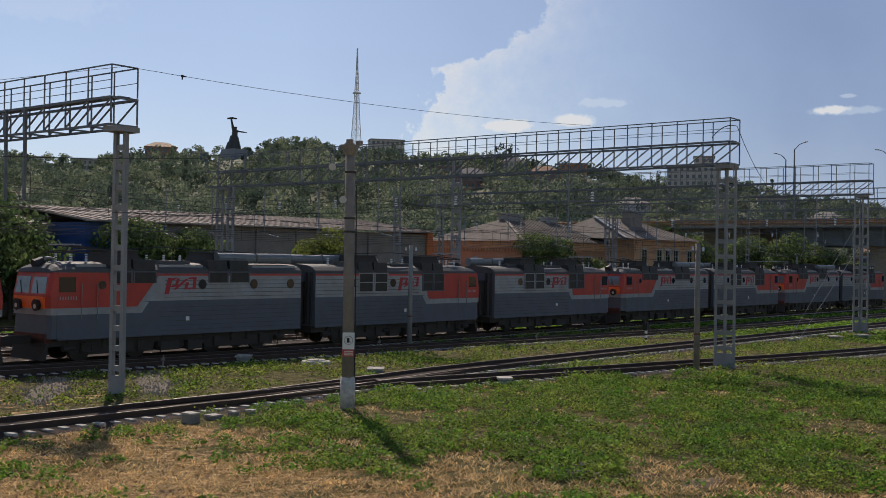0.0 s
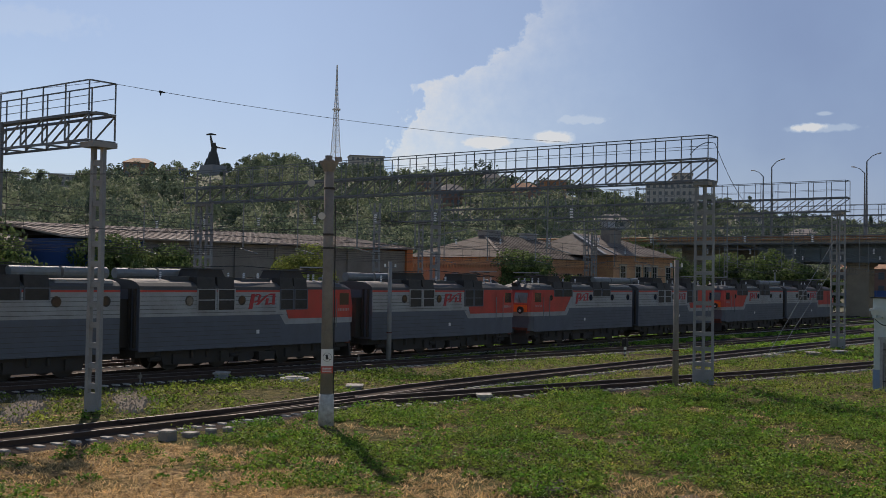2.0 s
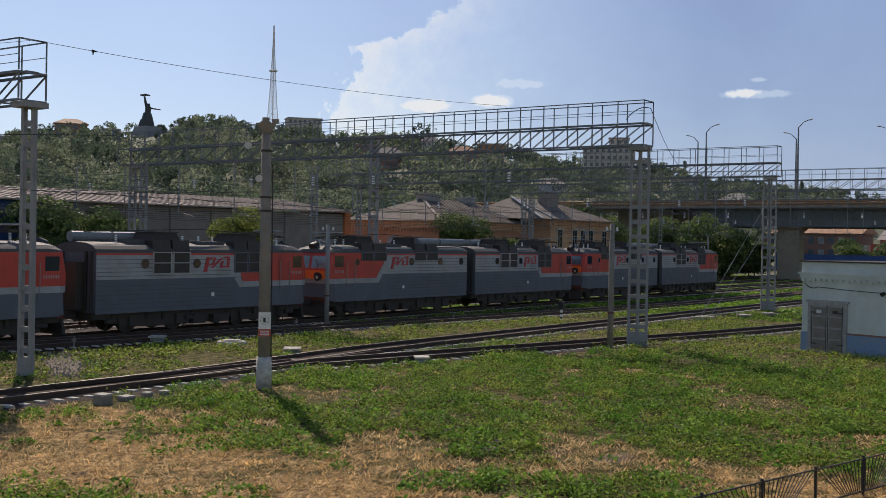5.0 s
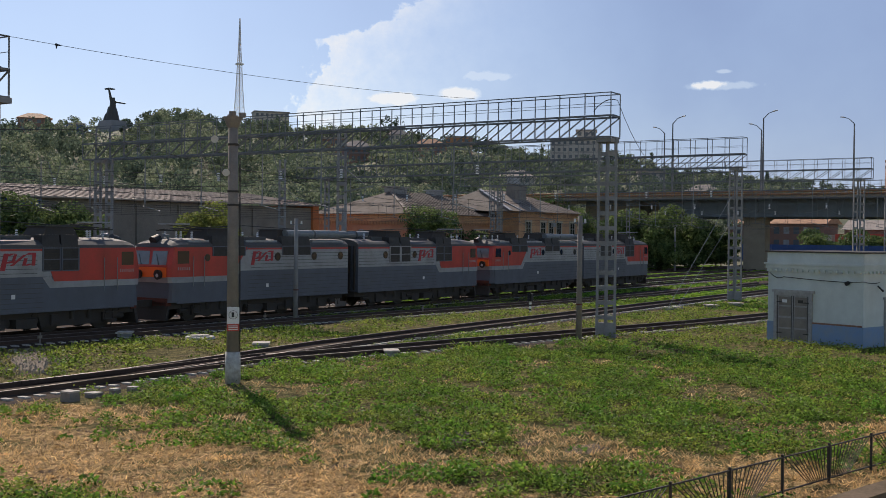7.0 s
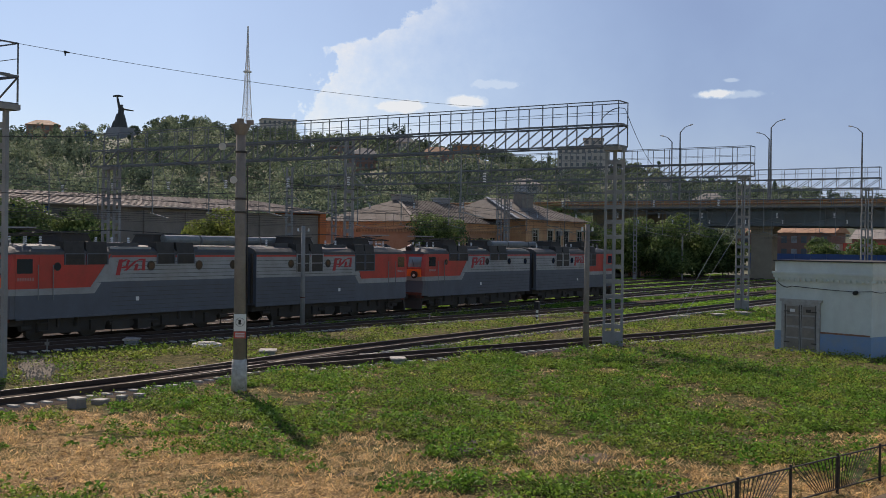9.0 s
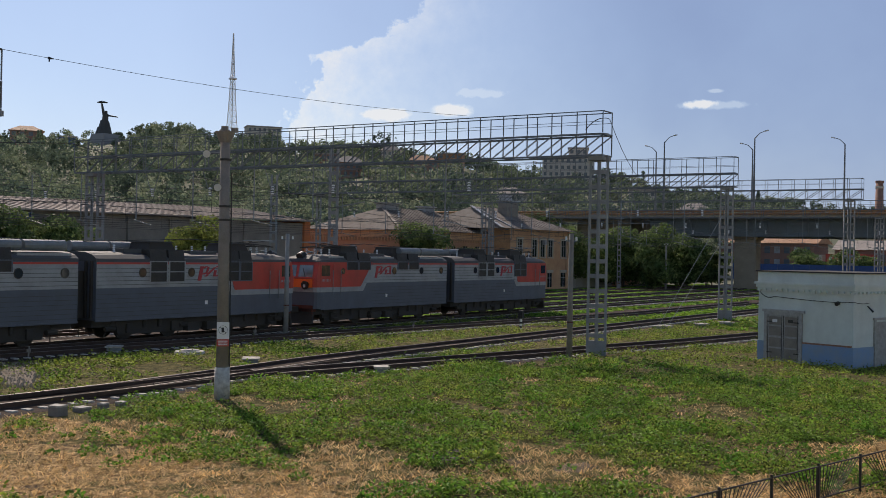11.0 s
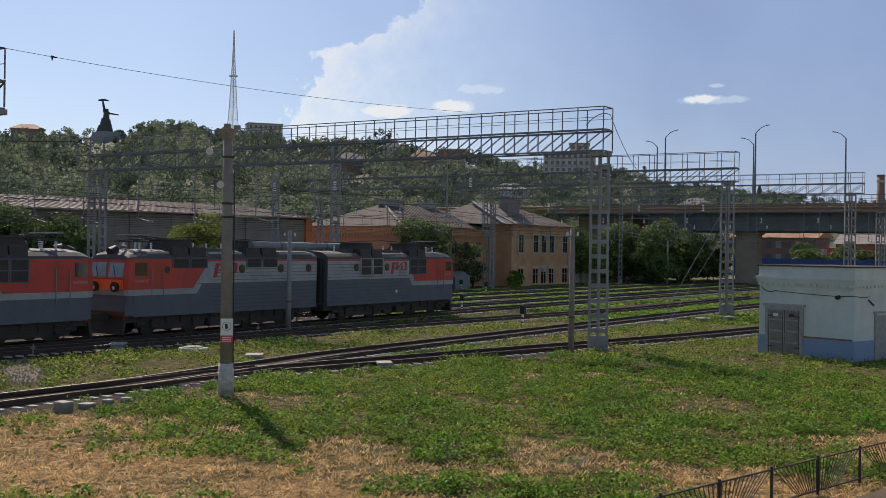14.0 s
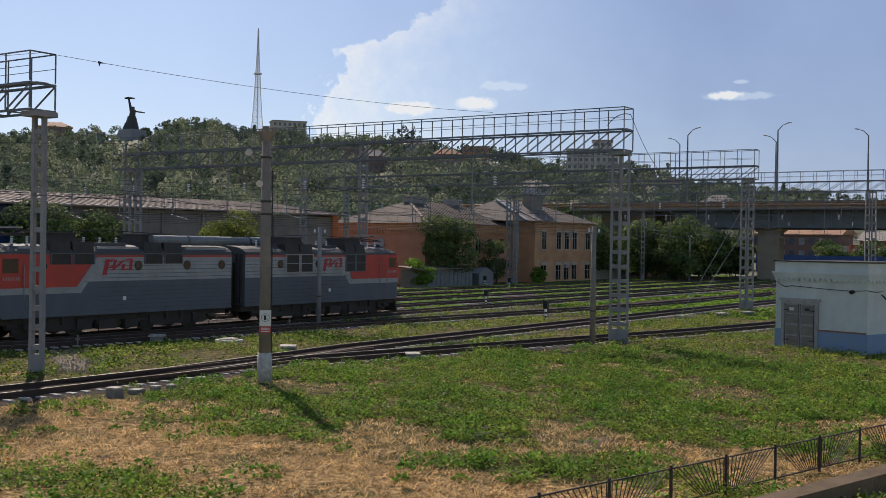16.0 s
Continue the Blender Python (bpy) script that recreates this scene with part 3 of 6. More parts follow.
def portal(s, d0, d1, masts, z0, label, bay=1.42, width=1.1, h=1.05, guard=1.14):
    """A rigid portal across the tracks: masts, lattice beam, walkway with railings. masts: (y, columns, gap)."""
    p = thing("overhead_portal", label, "gantry", pose(s, 0, 0), group="overhead line portals")
    for d, k, gap in masts:
        for i in range(k):
            piece("mast", COLUMN, p, pose(0, d, -0.05) @ Matrix.Diagonal((1, 1, z0 / 9.65, 1)) @ pose(0, (i - (k - 1) / 2) * gap, 0, 0, 0, -68))
        part("mast_cap", one(lambda bm: box(bm, -0.5, 0.5, d - 0.4, d + 0.4, z0 - 0.24, z0 - 0.045)), M_CONC, p)
    zt, zr = z0 + h, z0 + h + guard
    hw = width / 2
    n = max(2, round((d1 - d0) / bay))
    b = (d1 - d0) / n
    for x in (-hw, hw):
        for z, w in ((z0, 0.085), (zt, 0.095)):
            part("chord", one(lambda bm: bar(bm, (x, d0, z), (x, d1, z), w)), M_STEEL, p)
    part("walkway", one(lambda bm: box(bm, -hw + 0.3, hw - 0.3, d0, d1, zt + 0.05, zt + 0.075)), M_STEEL, p, "grated steel walkway")
    up = bars_mesh("upright", M_STEEL, [((0, 0, 0.055), (0, 0, h - 0.065), 0.05)])
    di = bars_mesh("diagonal", M_STEEL, [((0, b, 0.03), (0, 0, h - 0.03), 0.05)])
    cr = bars_mesh("cross_bar", M_STEEL, [((-hw, 0, 0), (hw, 0, 0), 0.06)])
    po = bars_mesh("railing_post", M_STEEL, [((0, 0, 0.065), (0, 0, guard - 0.02), 0.042)])
    for i in range(n + 1):
        d = d0 + i * b
        for x in (-hw, hw):
            piece("upright", up, p, pose(x, d, z0))
            if i < n:
                piece("diagonal", di, p, pose(x, d, z0))
            piece("railing_post", po, p, pose(x, d, zt))
        piece("cross_bar", cr, p, pose(0, d, z0))
    for x in (-hw, hw):
        part("handrail", one(lambda bm: bar(bm, (x, d0, zr), (x, d1, zr), 0.045)), M_STEEL, p)
        part("mid_rail", one(lambda bm: bar(bm, (x, d0, zt + 0.62), (x, d1, zt + 0.62), 0.022)), M_STEEL, p)
    part("end_rail", one(lambda bm: bar(bm, (-hw, d0, zr), (hw, d0, zr), 0.05)), M_STEEL, p)
    part("end_beam", one(lambda bm: bar(bm, (-hw, d0, zt), (hw, d0, zt), 0.08)), M_STEEL, p)
    return p


def build_yard_bed():
    """Dark trodden ballast between the far tracks."""
    bm = bmesh.new()
    prev = None
    for i in range(75):
        s = -40 + i * 5
        w = noise.noise(Vector((s * 0.07, 0, 0)))
        ring = [bm.verts.new((s, y, 0.012)) for y in ((43.0 if s < 55 else max(31.8, 43.0 - (s - 55) * 0.6)) + w, 52, 60, 70.3 + w)]
        if prev:
            for k in range(3):
                bm.faces.new((prev[k], prev[k + 1], ring[k + 1], ring[k]))
        prev = ring
    tagged(part("yard_bed", bm, M_BALLAST), "dark brown gravel between the far tracks", "gravel", kind="structure")


def build_portals():
    p = portal(23.6, 33.95, 70.0, [(34.1, 1, 0), (69, 1, 0)], 9.68, "lattice steel portal with walkway on one holed concrete mast", h=0.97, guard=1.16)
    for d in (39.5, 40.9):
        part("hanging_post", one(lambda bm: bar(bm, (-0.6, d, 7.1), (-0.6, d, 10.7), 0.11)), M_STEEL, p, "dark steel post hung from the beam")
    portal(50.7, 22.9, 62.3, [(23.3, 2, 0.5), (60.8, 2, 1.15)], 9.95, "long lattice steel portal with railings on twin concrete masts")
    portal(86.7, 28.0, 74.0, [(28.7, 2, 0.6), (70.5, 1, 0)], 10.65, "lattice steel portal with railings on twin concrete masts", guard=1.32)
    portal(121, 25.6, 76.0, [(26.9, 2, 0.66), (71.0, 2, 0.9)], 11.35, "lattice steel portal with railings before the bridge", width=1.0)
    portal(152, 24, 78, [(30, 2, 0.66), (66.5, 1, 0)], 10.6, "far lattice portal with railings close to the bridge", width=1.0)


def guy(name, p, q, label):
    t = thing(name, label, "guy wire")
    part("strand", one(lambda bm: tube(bm, p, q, 0.02, seg=5)), M_STEELGREY, t)
    part("anchor_block", one(lambda bm: box(bm, q[0] - 0.35, q[0] + 0.35, q[1] - 0.3, q[1] + 0.3, -0.1, 0.22)), M_SLEEPER, t, "square concrete anchor block")


def wire_bm(bm, p, q, sag, r=0.014, n=10):
    p, q = Vector(p), Vector(q)
    d = (q - p).normalized()
    a = d.cross(Vector((0, 0, 1)))
    a = Vector((1, 0, 0)) if a.length < 1e-3 else a.normalized()
    b, prev = d.cross(a), None
    for i in range(n + 1):
        k = i / n
        c = p.lerp(q, k) - Vector((0, 0, 4 * sag * k * (1 - k)))
        ring = [bm.verts.new(c + v * r) for v in (a, b, -a, -b)]
        if prev:
            for j in range(4):
                bm.faces.new((prev[j], prev[(j + 1) % 4], ring[(j + 1) % 4], ring[j]))
        prev = ring


def build_wires():
    stops = (-20, 23.6, 50.7, 86.7, 121, 152, 215)
    for fn, lab in ((track_c, "c"), (track_b, "b"), (track_a, "a"), (lambda s: 50.0, "d"), (lambda s: 55.2, "e"), (lambda s: 60.7, "f"), (lambda s: 66, "g")):
        t = thing("overhead_line", "thin overhead contact and carrier wires above a track", "overhead wire", group="overhead wires")
        for a, b in zip(stops, stops[1:]):
            if lab == "b" and a < 0 or lab == "c" and b > 160:
                continue
            ya, yb = fn(max(a, 9)), fn(b)
            part("contact_wire", one(lambda bm: wire_bm(bm, (a, ya, 6.35), (b, yb, 6.35), 0.02, 0.011, 2)), M_WIRE, t)
            part("carrier_wire", one(lambda bm: wire_bm(bm, (a, ya, 8.3), (b, yb, 8.3), 1.0, 0.012, 10)), M_WIRE, t)
            k = int((b - a) / 6)
            for i in range(1, k):
                q = i / k
                zc = 8.3 - 4 * q * (1 - q)
                c = a + (b - a) * q
                part("dropper", one(lambda bm: bar(bm, (c, ya + (yb - ya) * q, 6.35), (c, ya + (yb - ya) * q, zc), 0.012)), M_WIRE, t)
            if b < 160 and not (b < 30 and lab == "c"):
                z0 = {23.6: 9.65, 50.7: 9.95, 86.7: 10.65, 121: 11.35, 152: 10.6}[b]
                h = part("hanger", one(lambda bm: (bar(bm, (b, yb - 0.7, z0), (b, yb, 8.3), 0.035), bar(bm, (b, yb + 0.7, z0), (b, yb, 8.3), 0.035))), M_STEEL, t)
                part("insulator", one(lambda bm: [tube(bm, (b, yb, 8.3 + 0.14 * i), (b, yb, 8.38 + 0.14 * i), 0.11, 0.06, 8) for i in range(4)]), M_INSUL, h)
                part("steady_arm", one(lambda bm: (bar(bm, (b, yb, 6.4), (b - 0.1, yb + 1.6, 6.75), 0.045), bar(bm, (b, yb + 1.5, 6.75), (b, yb + 1.5, z0), 0.06))), M_STEELGREY, t, "grey steady arm")
    w = thing("span_wire", "long thin wire sagging between two portals", "wire")
    part("wire", one(lambda bm: wire_bm(bm, (23.6, 33.95, 11.81), (50.7, 31.1, 12.35), 0.3, 0.009, 14)), M_WIRE, w)
    part("clamp", one(lambda bm: (tube(bm, (25.9, 33.71, 11.765), (26.12, 33.685, 11.757), 0.05, 0.02, 6), tube(bm, (25.95, 33.705, 11.765), (25.9, 33.66, 11.62), 0.04, 0.02, 6))), M_BLACK, w)
    w2 = thing("span_wire", "thin wire along the tops of the portals", "wire")
    part("wire", one(lambda bm: wire_bm(bm, (23.6, 34.0, 11.81), (23.9, 70.0, 13.1), 0.0, 0.009, 6)), M_WIRE, w2)
    w3 = thing("span_wire", "looped cable from the portal down to the next beam", "wire")
    part("wire", one(lambda bm: (wire_bm(bm, (50.7, 24.1, 11.3), (51.6, 23.2, 11.9), -0.25, 0.022, 8), wire_bm(bm, (51.6, 23.2, 11.9), (86.7, 33.5, 11.9), 2.2, 0.016, 14))), M_WIRE, w3)
    for i, (y0, z0, y1, z1) in enumerate(((36, 8.2, 45, 7.9), (38, 9.2, 52, 8.7), (41, 7.4, 60, 7.0), (30.5, 8.9, 47, 8.8))):
        w = thing("feeder_wire", "long thin feeder wire crossing the yard", "wire", group="feeder wires")
        part("wire", one(lambda bm: wire_bm(bm, (-30, y0 + 16, z0), (86.7, y1, z1 + 1.2), 1.4, 0.011, 16)), M_WIRE, w)
    guy("guy_wire", (86.2, 28.9, 8.3), (72.3, 28.6, 0.15), "steel guy wire from a mast to its anchor block")
    guy("guy_wire", (86.2, 28.7, 6.6), (73.0, 28.2, 0.15), "steel guy wire from a mast to its anchor block")
    guy("guy_wire", (121.6, 71.2, 8.2), (113.0, 70.0, 0.15), "guy wire before the brick house")
    guy("guy_wire", (121.6, 71.2, 6.7), (113.6, 70.2, 0.15), "guy wire before the brick house")


# ---- poles ----


def build_poles():
    p = thing("concrete_pole", "round tapered concrete pole with a whitewashed foot, sign and floodlights", "pole", pose(27.0, 25.9, 0))
    part("shaft", one(lambda bm: tube(bm, (0, 0, 0.5), (-0.05, 0.02, 8.9), 0.215, 0.155, 14)), M_POLE, p, smooth=True)
    part("foot", one(lambda bm: tube(bm, (0, 0, -0.05), (0, 0, 1.05), 0.265, 0.25, 14)), M_WHITEWASH, p, "whitewashed chipped foot", smooth=True)
    part("cap", one(lambda bm: (tube(bm, (-0.05, 0.02, 8.5), (-0.05, 0.02, 8.85), 0.18, 0.34, 12), tube(bm, (-0.2, -0.1, 8.85), (-0.2, -0.1, 9.02), 0.12, 0.12, 8), tube(bm, (0.16, -0.2, 8.85), (0.16, -0.2, 9.0), 0.12, 0.12, 8), tube(bm, (0.02, 0.2, 8.85), (0.02, 0.2, 8.95), 0.15, 0.1, 8))), M_POLE, p)
    for z in (7.9, 6.35, 5.9):
        part("band", one(lambda bm: tube(bm, (-0.03, 0.01, z), (-0.03, 0.01, z + 0.07), 0.2, 0.2, 12)), M_DARK, p)
    for z, dx, dy in ((7.05, -0.18, 0.22), (8.15, -0.38, 0.55)):
        l = part("floodlight", one(lambda bm: (tube(bm, (dx, dy, z), (dx - 0.12, dy - 0.14, z - 0.05), 0.08, 0.13, 12), bar(bm, (0, 0, z + 0.02), (dx, dy, z + 0.02), 0.04))), M_STEELGREY, p, "round floodlight on a short arm")
        part("lens", one(lambda bm: tube(bm, (dx - 0.12, dy - 0.14, z - 0.05), (dx - 0.135, dy - 0.155, z - 0.056), 0.125, 0.12, 12)), M_LAMP, l)
    part("cable", one(lambda bm: wire_bm(bm, (0.12, -0.2, 0.9), (0.1, -0.16, 7.5), 0.0, 0.022, 4)), M_BLACK, p)
    # warning plate, faces the camera
    def plate(name, x0, x1, z0, z1, out, material, parent):
        bm = bmesh.new()
        box(bm, x0, x1, -out - 0.012, -out, z0, z1)
        bm.transform(Matrix.Rotation(radians(-46), 4, "Z"))
        return part(name, bm, material, parent)
    s = plate("sign", -0.2, 0.2, 2.0, 2.56, 0.25, M_SIGNW, p)
    tagged(s, "white warning plate with a ring over a red text panel")
    def ring(bm):
        for i in range(20):
            a, b = 2 * math.pi * i / 20, 2 * math.pi * (i + 1) / 20
            bar(bm, (0.14 * math.cos(a), -0.268, 2.3 + 0.14 * math.sin(a)), (0.14 * math.cos(b), -0.268, 2.3 + 0.14 * math.sin(b)), 0.03, 0.01)
        bar(bm, (-0.1, -0.268, 2.4), (0.1, -0.268, 2.2), 0.03, 0.01)
        box(bm, -0.05, 0.03, -0.268, -0.264, 2.22, 2.38)
        bm.transform(Matrix.Rotation(radians(-46), 4, "Z"))
    part("ring_mark", one(ring), M_BLACK, s)
    plate("red_panel", -0.2, 0.2, 1.76, 1.99, 0.25, M_SIGNR, s)
    for i in range(3):
        plate("text_bar", -0.15, 0.15, 1.8 + i * 0.06, 1.825 + i * 0.06, 0.263, M_SIGNW, s)
    # slim posts
    def slim(x, y, h, label, m=M_CONC):
        t = thing("slim_post", label, "post", pose(x, y, 0))
        part("shaft", one(lambda bm: tube(bm, (0, 0, -0.05), (0, 0, h), 0.15, 0.115, 10)), m, t, smooth=True)
        part("cross_arm", one(lambda bm: bar(bm, (-0.35, 0.1, h - 0.35), (0.35, -0.1, h - 0.35), 0.06)), M_STEEL, t)
        for k in (-0.35, 0.35):
            part("insulator", one(lambda bm: tube(bm, (k, -k * 0.28, h - 0.32), (k, -k * 0.28, h - 0.14), 0.06, 0.045, 8)), M_INSUL, t)
        part("collar", one(lambda bm: tube(bm, (0, 0, h * 0.29), (0, 0, h * 0.29 + 0.06), 0.165, 0.165, 10)), M_LRUST, t)
        return t
    slim(49.3, 42.35, 5.9, "slim pale concrete post with small cross arm beside the track")
    slim(47.9, 23.4, 6.0, "slim weathered post with a rusty collar in the grass", M_POLE)
    slim(154.4, 60.1, 7.0, "slim far concrete post by the bridge")
    slim(88, 69.5, 7.5, "slim post with insulators by the shed")
    # single holed masts beyond the yard
    for x, y, h in ((60.4, 47.8, 12.2), (122.1, 71.0, 10.9), (79.4, 70.0, 12.0), (178, 66, 12.2), (166, 72, 9.0)):
        t = thing("lattice_mast", "pale holed concrete mast of the overhead line", "mast", pose(x, y, 0), group="single masts")
        piece("column", COLUMN, t, pose(0, 0, -0.05) @ Matrix.Diagonal((1.3, 1.3, h / 9.65, 1)) @ pose(0, 0, 0, 0, 0, -60))
        part("bracket", one(lambda bm: (bar(bm, (0, 0, h * 0.65), (-0.4, -3.0, h * 0.68), 0.07), bar(bm, (0, 0, h * 0.8), (-0.3, -2.2, h * 0.69), 0.03))), M_STEELGREY, t)
    for x, y, h in ((113.5, 72.4, 10.6), (190, 73, 9)):
        t = thing("lattice_mast", "thin steel lattice mast with rungs", "mast", pose(x, y, 0), group="single masts")
        def lad(bm):
            for k in (-0.22, 0.22):
                bar(bm, (k, -k, -0.05), (k * 0.7, -k * 0.7, h), 0.09)
            for i in range(int(h / 0.6)):
                bar(bm, (-0.2, 0.2, i * 0.6 + 0.3), (0.2, -0.2, i * 0.6 + 0.3), 0.06)
        part("column", one(lad), M_STEELGREY, t)
        part("bracket", one(lambda bm: bar(bm, (0, 0, h - 0.6), (0.5, -1.6, h - 0.3), 0.05)), M_STEELGREY, t)


# ---- locomotive sections ----
L_SEC = 16.42
SIDE = 1.57


def skin(bm, pts, side, thick, base=SIDE):
    """A sheet on a side wall; pts are (x, z) round its outline."""
    y0, y1 = side * (base - 0.01), side * (base + thick)
    prism(bm, [(x, y0, z) for x, z in pts], [(x, y1, z) for x, z in pts])


def plan(front, off):
    """The ring of the cab nose seen from above; front: how far the nose lies behind the coupler."""
    return [(1.4, -SIDE - off), (front + 0.1 - off * 0.5, -1.5 - off), (front - off, -1.32), (front - off, 1.32), (front + 0.1 - off * 0.5, 1.5 + off), (1.4, SIDE + off)]


def loft(bm, rings):
    """rings: lists of (x, y, z), joined one to the next and capped."""
    vs = [[bm.verts.new(c) for c in r] for r in rings]
    k = len(vs[0])
    for a, b in zip(vs, vs[1:]):
        for i in range(k):
            bm.faces.new((a[i], a[(i + 1) % k], b[(i + 1) % k], b[i]))
    bm.faces.new(vs[0][::-1])
    bm.faces.new(vs[-1])


def nose(bm, z0, z1, f0, f1, off):
    loft(bm, [[(x, y, z0) for x, y in plan(f0, off)], [(x, y, z1) for x, y in plan(f1, off)]])


def logo(side, x0, z0, w, h):
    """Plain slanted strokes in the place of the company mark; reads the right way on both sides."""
    d = 1 if side < 0 else -1
    def st(a, b, c, e, t=0.2):
        t *= 1.25
        xs = [a, a + t, c + t, c]
        zs = [b, b, e, e]
        pts = [(x0 + (x if d > 0 else w - x), z0 + z) for x, z in zip(xs, zs)]
        made.append(one(lambda bm: skin(bm, pts, side, 0.034)))
    made = []
    st(0.05, -0.25 * h, 0.25, h)
    st(0.25, 0.8 * h, 0.6, h, 0.2)
    st(0.28, 0.28 * h, 0.55, 0.45 * h, 0.22)
    st(0.62, 0.3 * h, 0.78, 0.95 * h, 0.12)
    st(0.55, 0.1 * h, 1.25, h * 0.9, 0.14)
    st(1.2, 0.1 * h, 1.3, 0.65 * h, 0.14)
    st(1.25, 0.1 * h, 1.55, 0.25 * h, 0.2)
    st(1.7, 0.1 * h, 1.75, h * 1.05, 0.14)
    st(1.35, 0.9 * h, 1.55, h * 1.05, 0.3)
    return made


def disc(bm, x, z, r, side, base, thick, seg=18):
    tube(bm, (x, side * (base - 0.02), z), (x, side * (base + thick), z), r, r, seg)


def make_section():
    """One section with its cab at the -x end; x from the front coupler, z from the rail head."""
    t = thing("electric_locomotive", "red, white and grey electric locomotive section", "locomotive", group="coupled locomotives")
    b = part("body", one(lambda bm: (box(bm, 1.39, 15.88, -SIDE, SIDE, 1.08, 4.02), nose(bm, 1.08, 4.0, 1.06, 1.2, -0.01))), M_LGREY, t, "dark grey lower body")
    # roof: arched, falling to the nose
    def roof(bm):
        prof = [(-SIDE - 0.01, 3.97), (-SIDE + 0.02, 4.12), (-1.3, 4.3), (-0.8, 4.42), (0, 4.47), (0.8, 4.42), (1.3, 4.3), (SIDE - 0.02, 4.12), (SIDE + 0.01, 3.97)]
        rings = []
        for x, k, w in ((1.1, 0.05, 0.84), (1.2, 0.45, 0.9), (1.5, 0.8, 0.97), (2.0, 1.0, 1.0), (15.9, 1.0, 1.0)):
            rings.append([(x, y * w, 3.97 + (z - 3.97) * k) for y, z in prof])
        loft(bm, rings)
    part("roof", one(roof), M_LROOF, t, "grey arched roof", smooth=False)
    red = part("cab", one(lambda bm: (nose(bm, 2.42, 2.98, 1.02, 1.0, 0.012), nose(bm, 2.98, 3.99, 1.0, 1.2, 0.012))), M_LRED, t, "red painted cab")
    part("nose_stripe", one(lambda bm: nose(bm, 2.12, 2.42, 1.04, 1.02, 0.014)), M_LWHITE, t)
    part("front_panel", one(lambda bm: quadbox(bm, [(0.970, -1.24, 2.4), (0.970, 1.24, 2.4), (1.040, 1.24, 2.4), (1.040, -1.24, 2.4), (0.955, -1.24, 2.92), (0.955, 1.24, 2.92), (1.030, 1.24, 2.92), (1.030, -1.24, 2.92)])), M_LORANGE, t, "bright orange front panel")
    for y in (-0.66, 0.66):
        w = part("windscreen", one(lambda bm: quadbox(bm, [(1.000, y - 0.56, 3.06), (1.000, y + 0.56, 3.06), (1.060, y + 0.56, 3.06), (1.060, y - 0.56, 3.06), (1.120, y - 0.54, 3.78), (1.120, y + 0.54, 3.78), (1.175, y + 0.54, 3.78), (1.175, y - 0.54, 3.78)])), M_CABGLASS, t, "slanted windscreen")
        part("wiper", one(lambda bm: bar(bm, (0.99, y, 3.05), (1.08, y + 0.25, 3.6), 0.025)), M_BLACK, w)
    for y in (-0.95, 0.95):
        h = part("headlight", one(lambda bm: tube(bm, (1.0, y * 0.8, 2.56), (0.8, y * 0.8, 2.54), 0.22, 0.27, 12)), M_BLACK, t, "round buffer lamp housing")
        part("lens", one(lambda bm: tube(bm, (0.8, y * 0.8, 2.5), (0.78, y * 0.8, 2.5), 0.1, 0.1, 10)), M_LAMP, h)
    part("roof_light", one(lambda bm: tube(bm, (1.2, 0, 4.28), (1.6, 0, 4.46), 0.26, 0.22, 14)), M_BLACK, t, "black roof headlight drum")
    part("horn", one(lambda bm: (tube(bm, (1.9, -0.5, 4.6), (1.4, -0.5, 4.6), 0.03, 0.1, 8), bar(bm, (1.8, -0.5, 4.3), (1.8, -0.5, 4.6), 0.05))), M_STEELGREY, t)
    # sides: -1 carries the long row of paired vents, +1 the tall square ones
    for sd in (-1, 1):
        xb, xt = (5.5, 6.75) if sd < 0 else (6.2, 6.85)
        skin_red = [(1.41, 2.42), (xb, 2.42), (xt, 3.98), (1.41, 3.98)]
        part("red_side", one(lambda bm: skin(bm, skin_red, sd, 0.012)), M_LRED, t, "red cab side")
        part("white_stripe", one(lambda bm: skin(bm, [(1.41, 2.12), (xb + 0.25, 2.12), (xb + 0.65, 2.62), (xb + 0.2, 2.66), (xb + 0.0, 2.42), (1.41, 2.42)], sd, 0.011)), M_LWHITE, t)
        part("white_band", one(lambda bm: skin(bm, [(xb + 0.03 + (xt - xb) * 0.15, 2.66), (15.87, 2.66), (15.87, 3.84), (xt - (xt - xb) * 0.09 + 0.03, 3.84)], sd, 0.012)), M_LWHITE, t, "white upper side band")
        part("red_line", one(lambda bm: skin(bm, [(xt, 3.84), (15.87, 3.84), (15.87, 3.94), (xt + 0.05, 3.94)], sd, 0.013)), M_LRED, t)
        # Dark roof grey puts the ribs' shading into colour, as lines on the white.
        for i in range(5):
            z = 2.82 + i * 0.2
            part("rib", one(lambda bm: bar(bm, (xt + 0.3, sd * (SIDE + 0.012), z), (15.85, sd * (SIDE + 0.012), z), 0.03, 0.022)), M_LROOF, t)
        for i in range(6):
            z = 1.25 + i * 0.22
            part("rib", one(lambda bm: bar(bm, (6.8, sd * (SIDE + 0.002), z), (15.85, sd * (SIDE + 0.002), z), 0.014, 0.02)), M_LROOF, t)
        part("sill", one(lambda bm: box(bm, 1.45, 15.9, sd * SIDE - 0.03, sd * SIDE + 0.03, 1.02, 1.1)), M_LGREY, t)
        part("side_window", one(lambda bm: skin(bm, [(1.5, 3.12), (2.25, 3.12), (2.25, 3.78), (1.5, 3.78)] if sd > 0 else [(1.46, 3.12), (2.28, 3.12), (2.28, 3.78), (1.46, 3.78)], sd, 0.02)), M_GLASS, t, "cab side window")
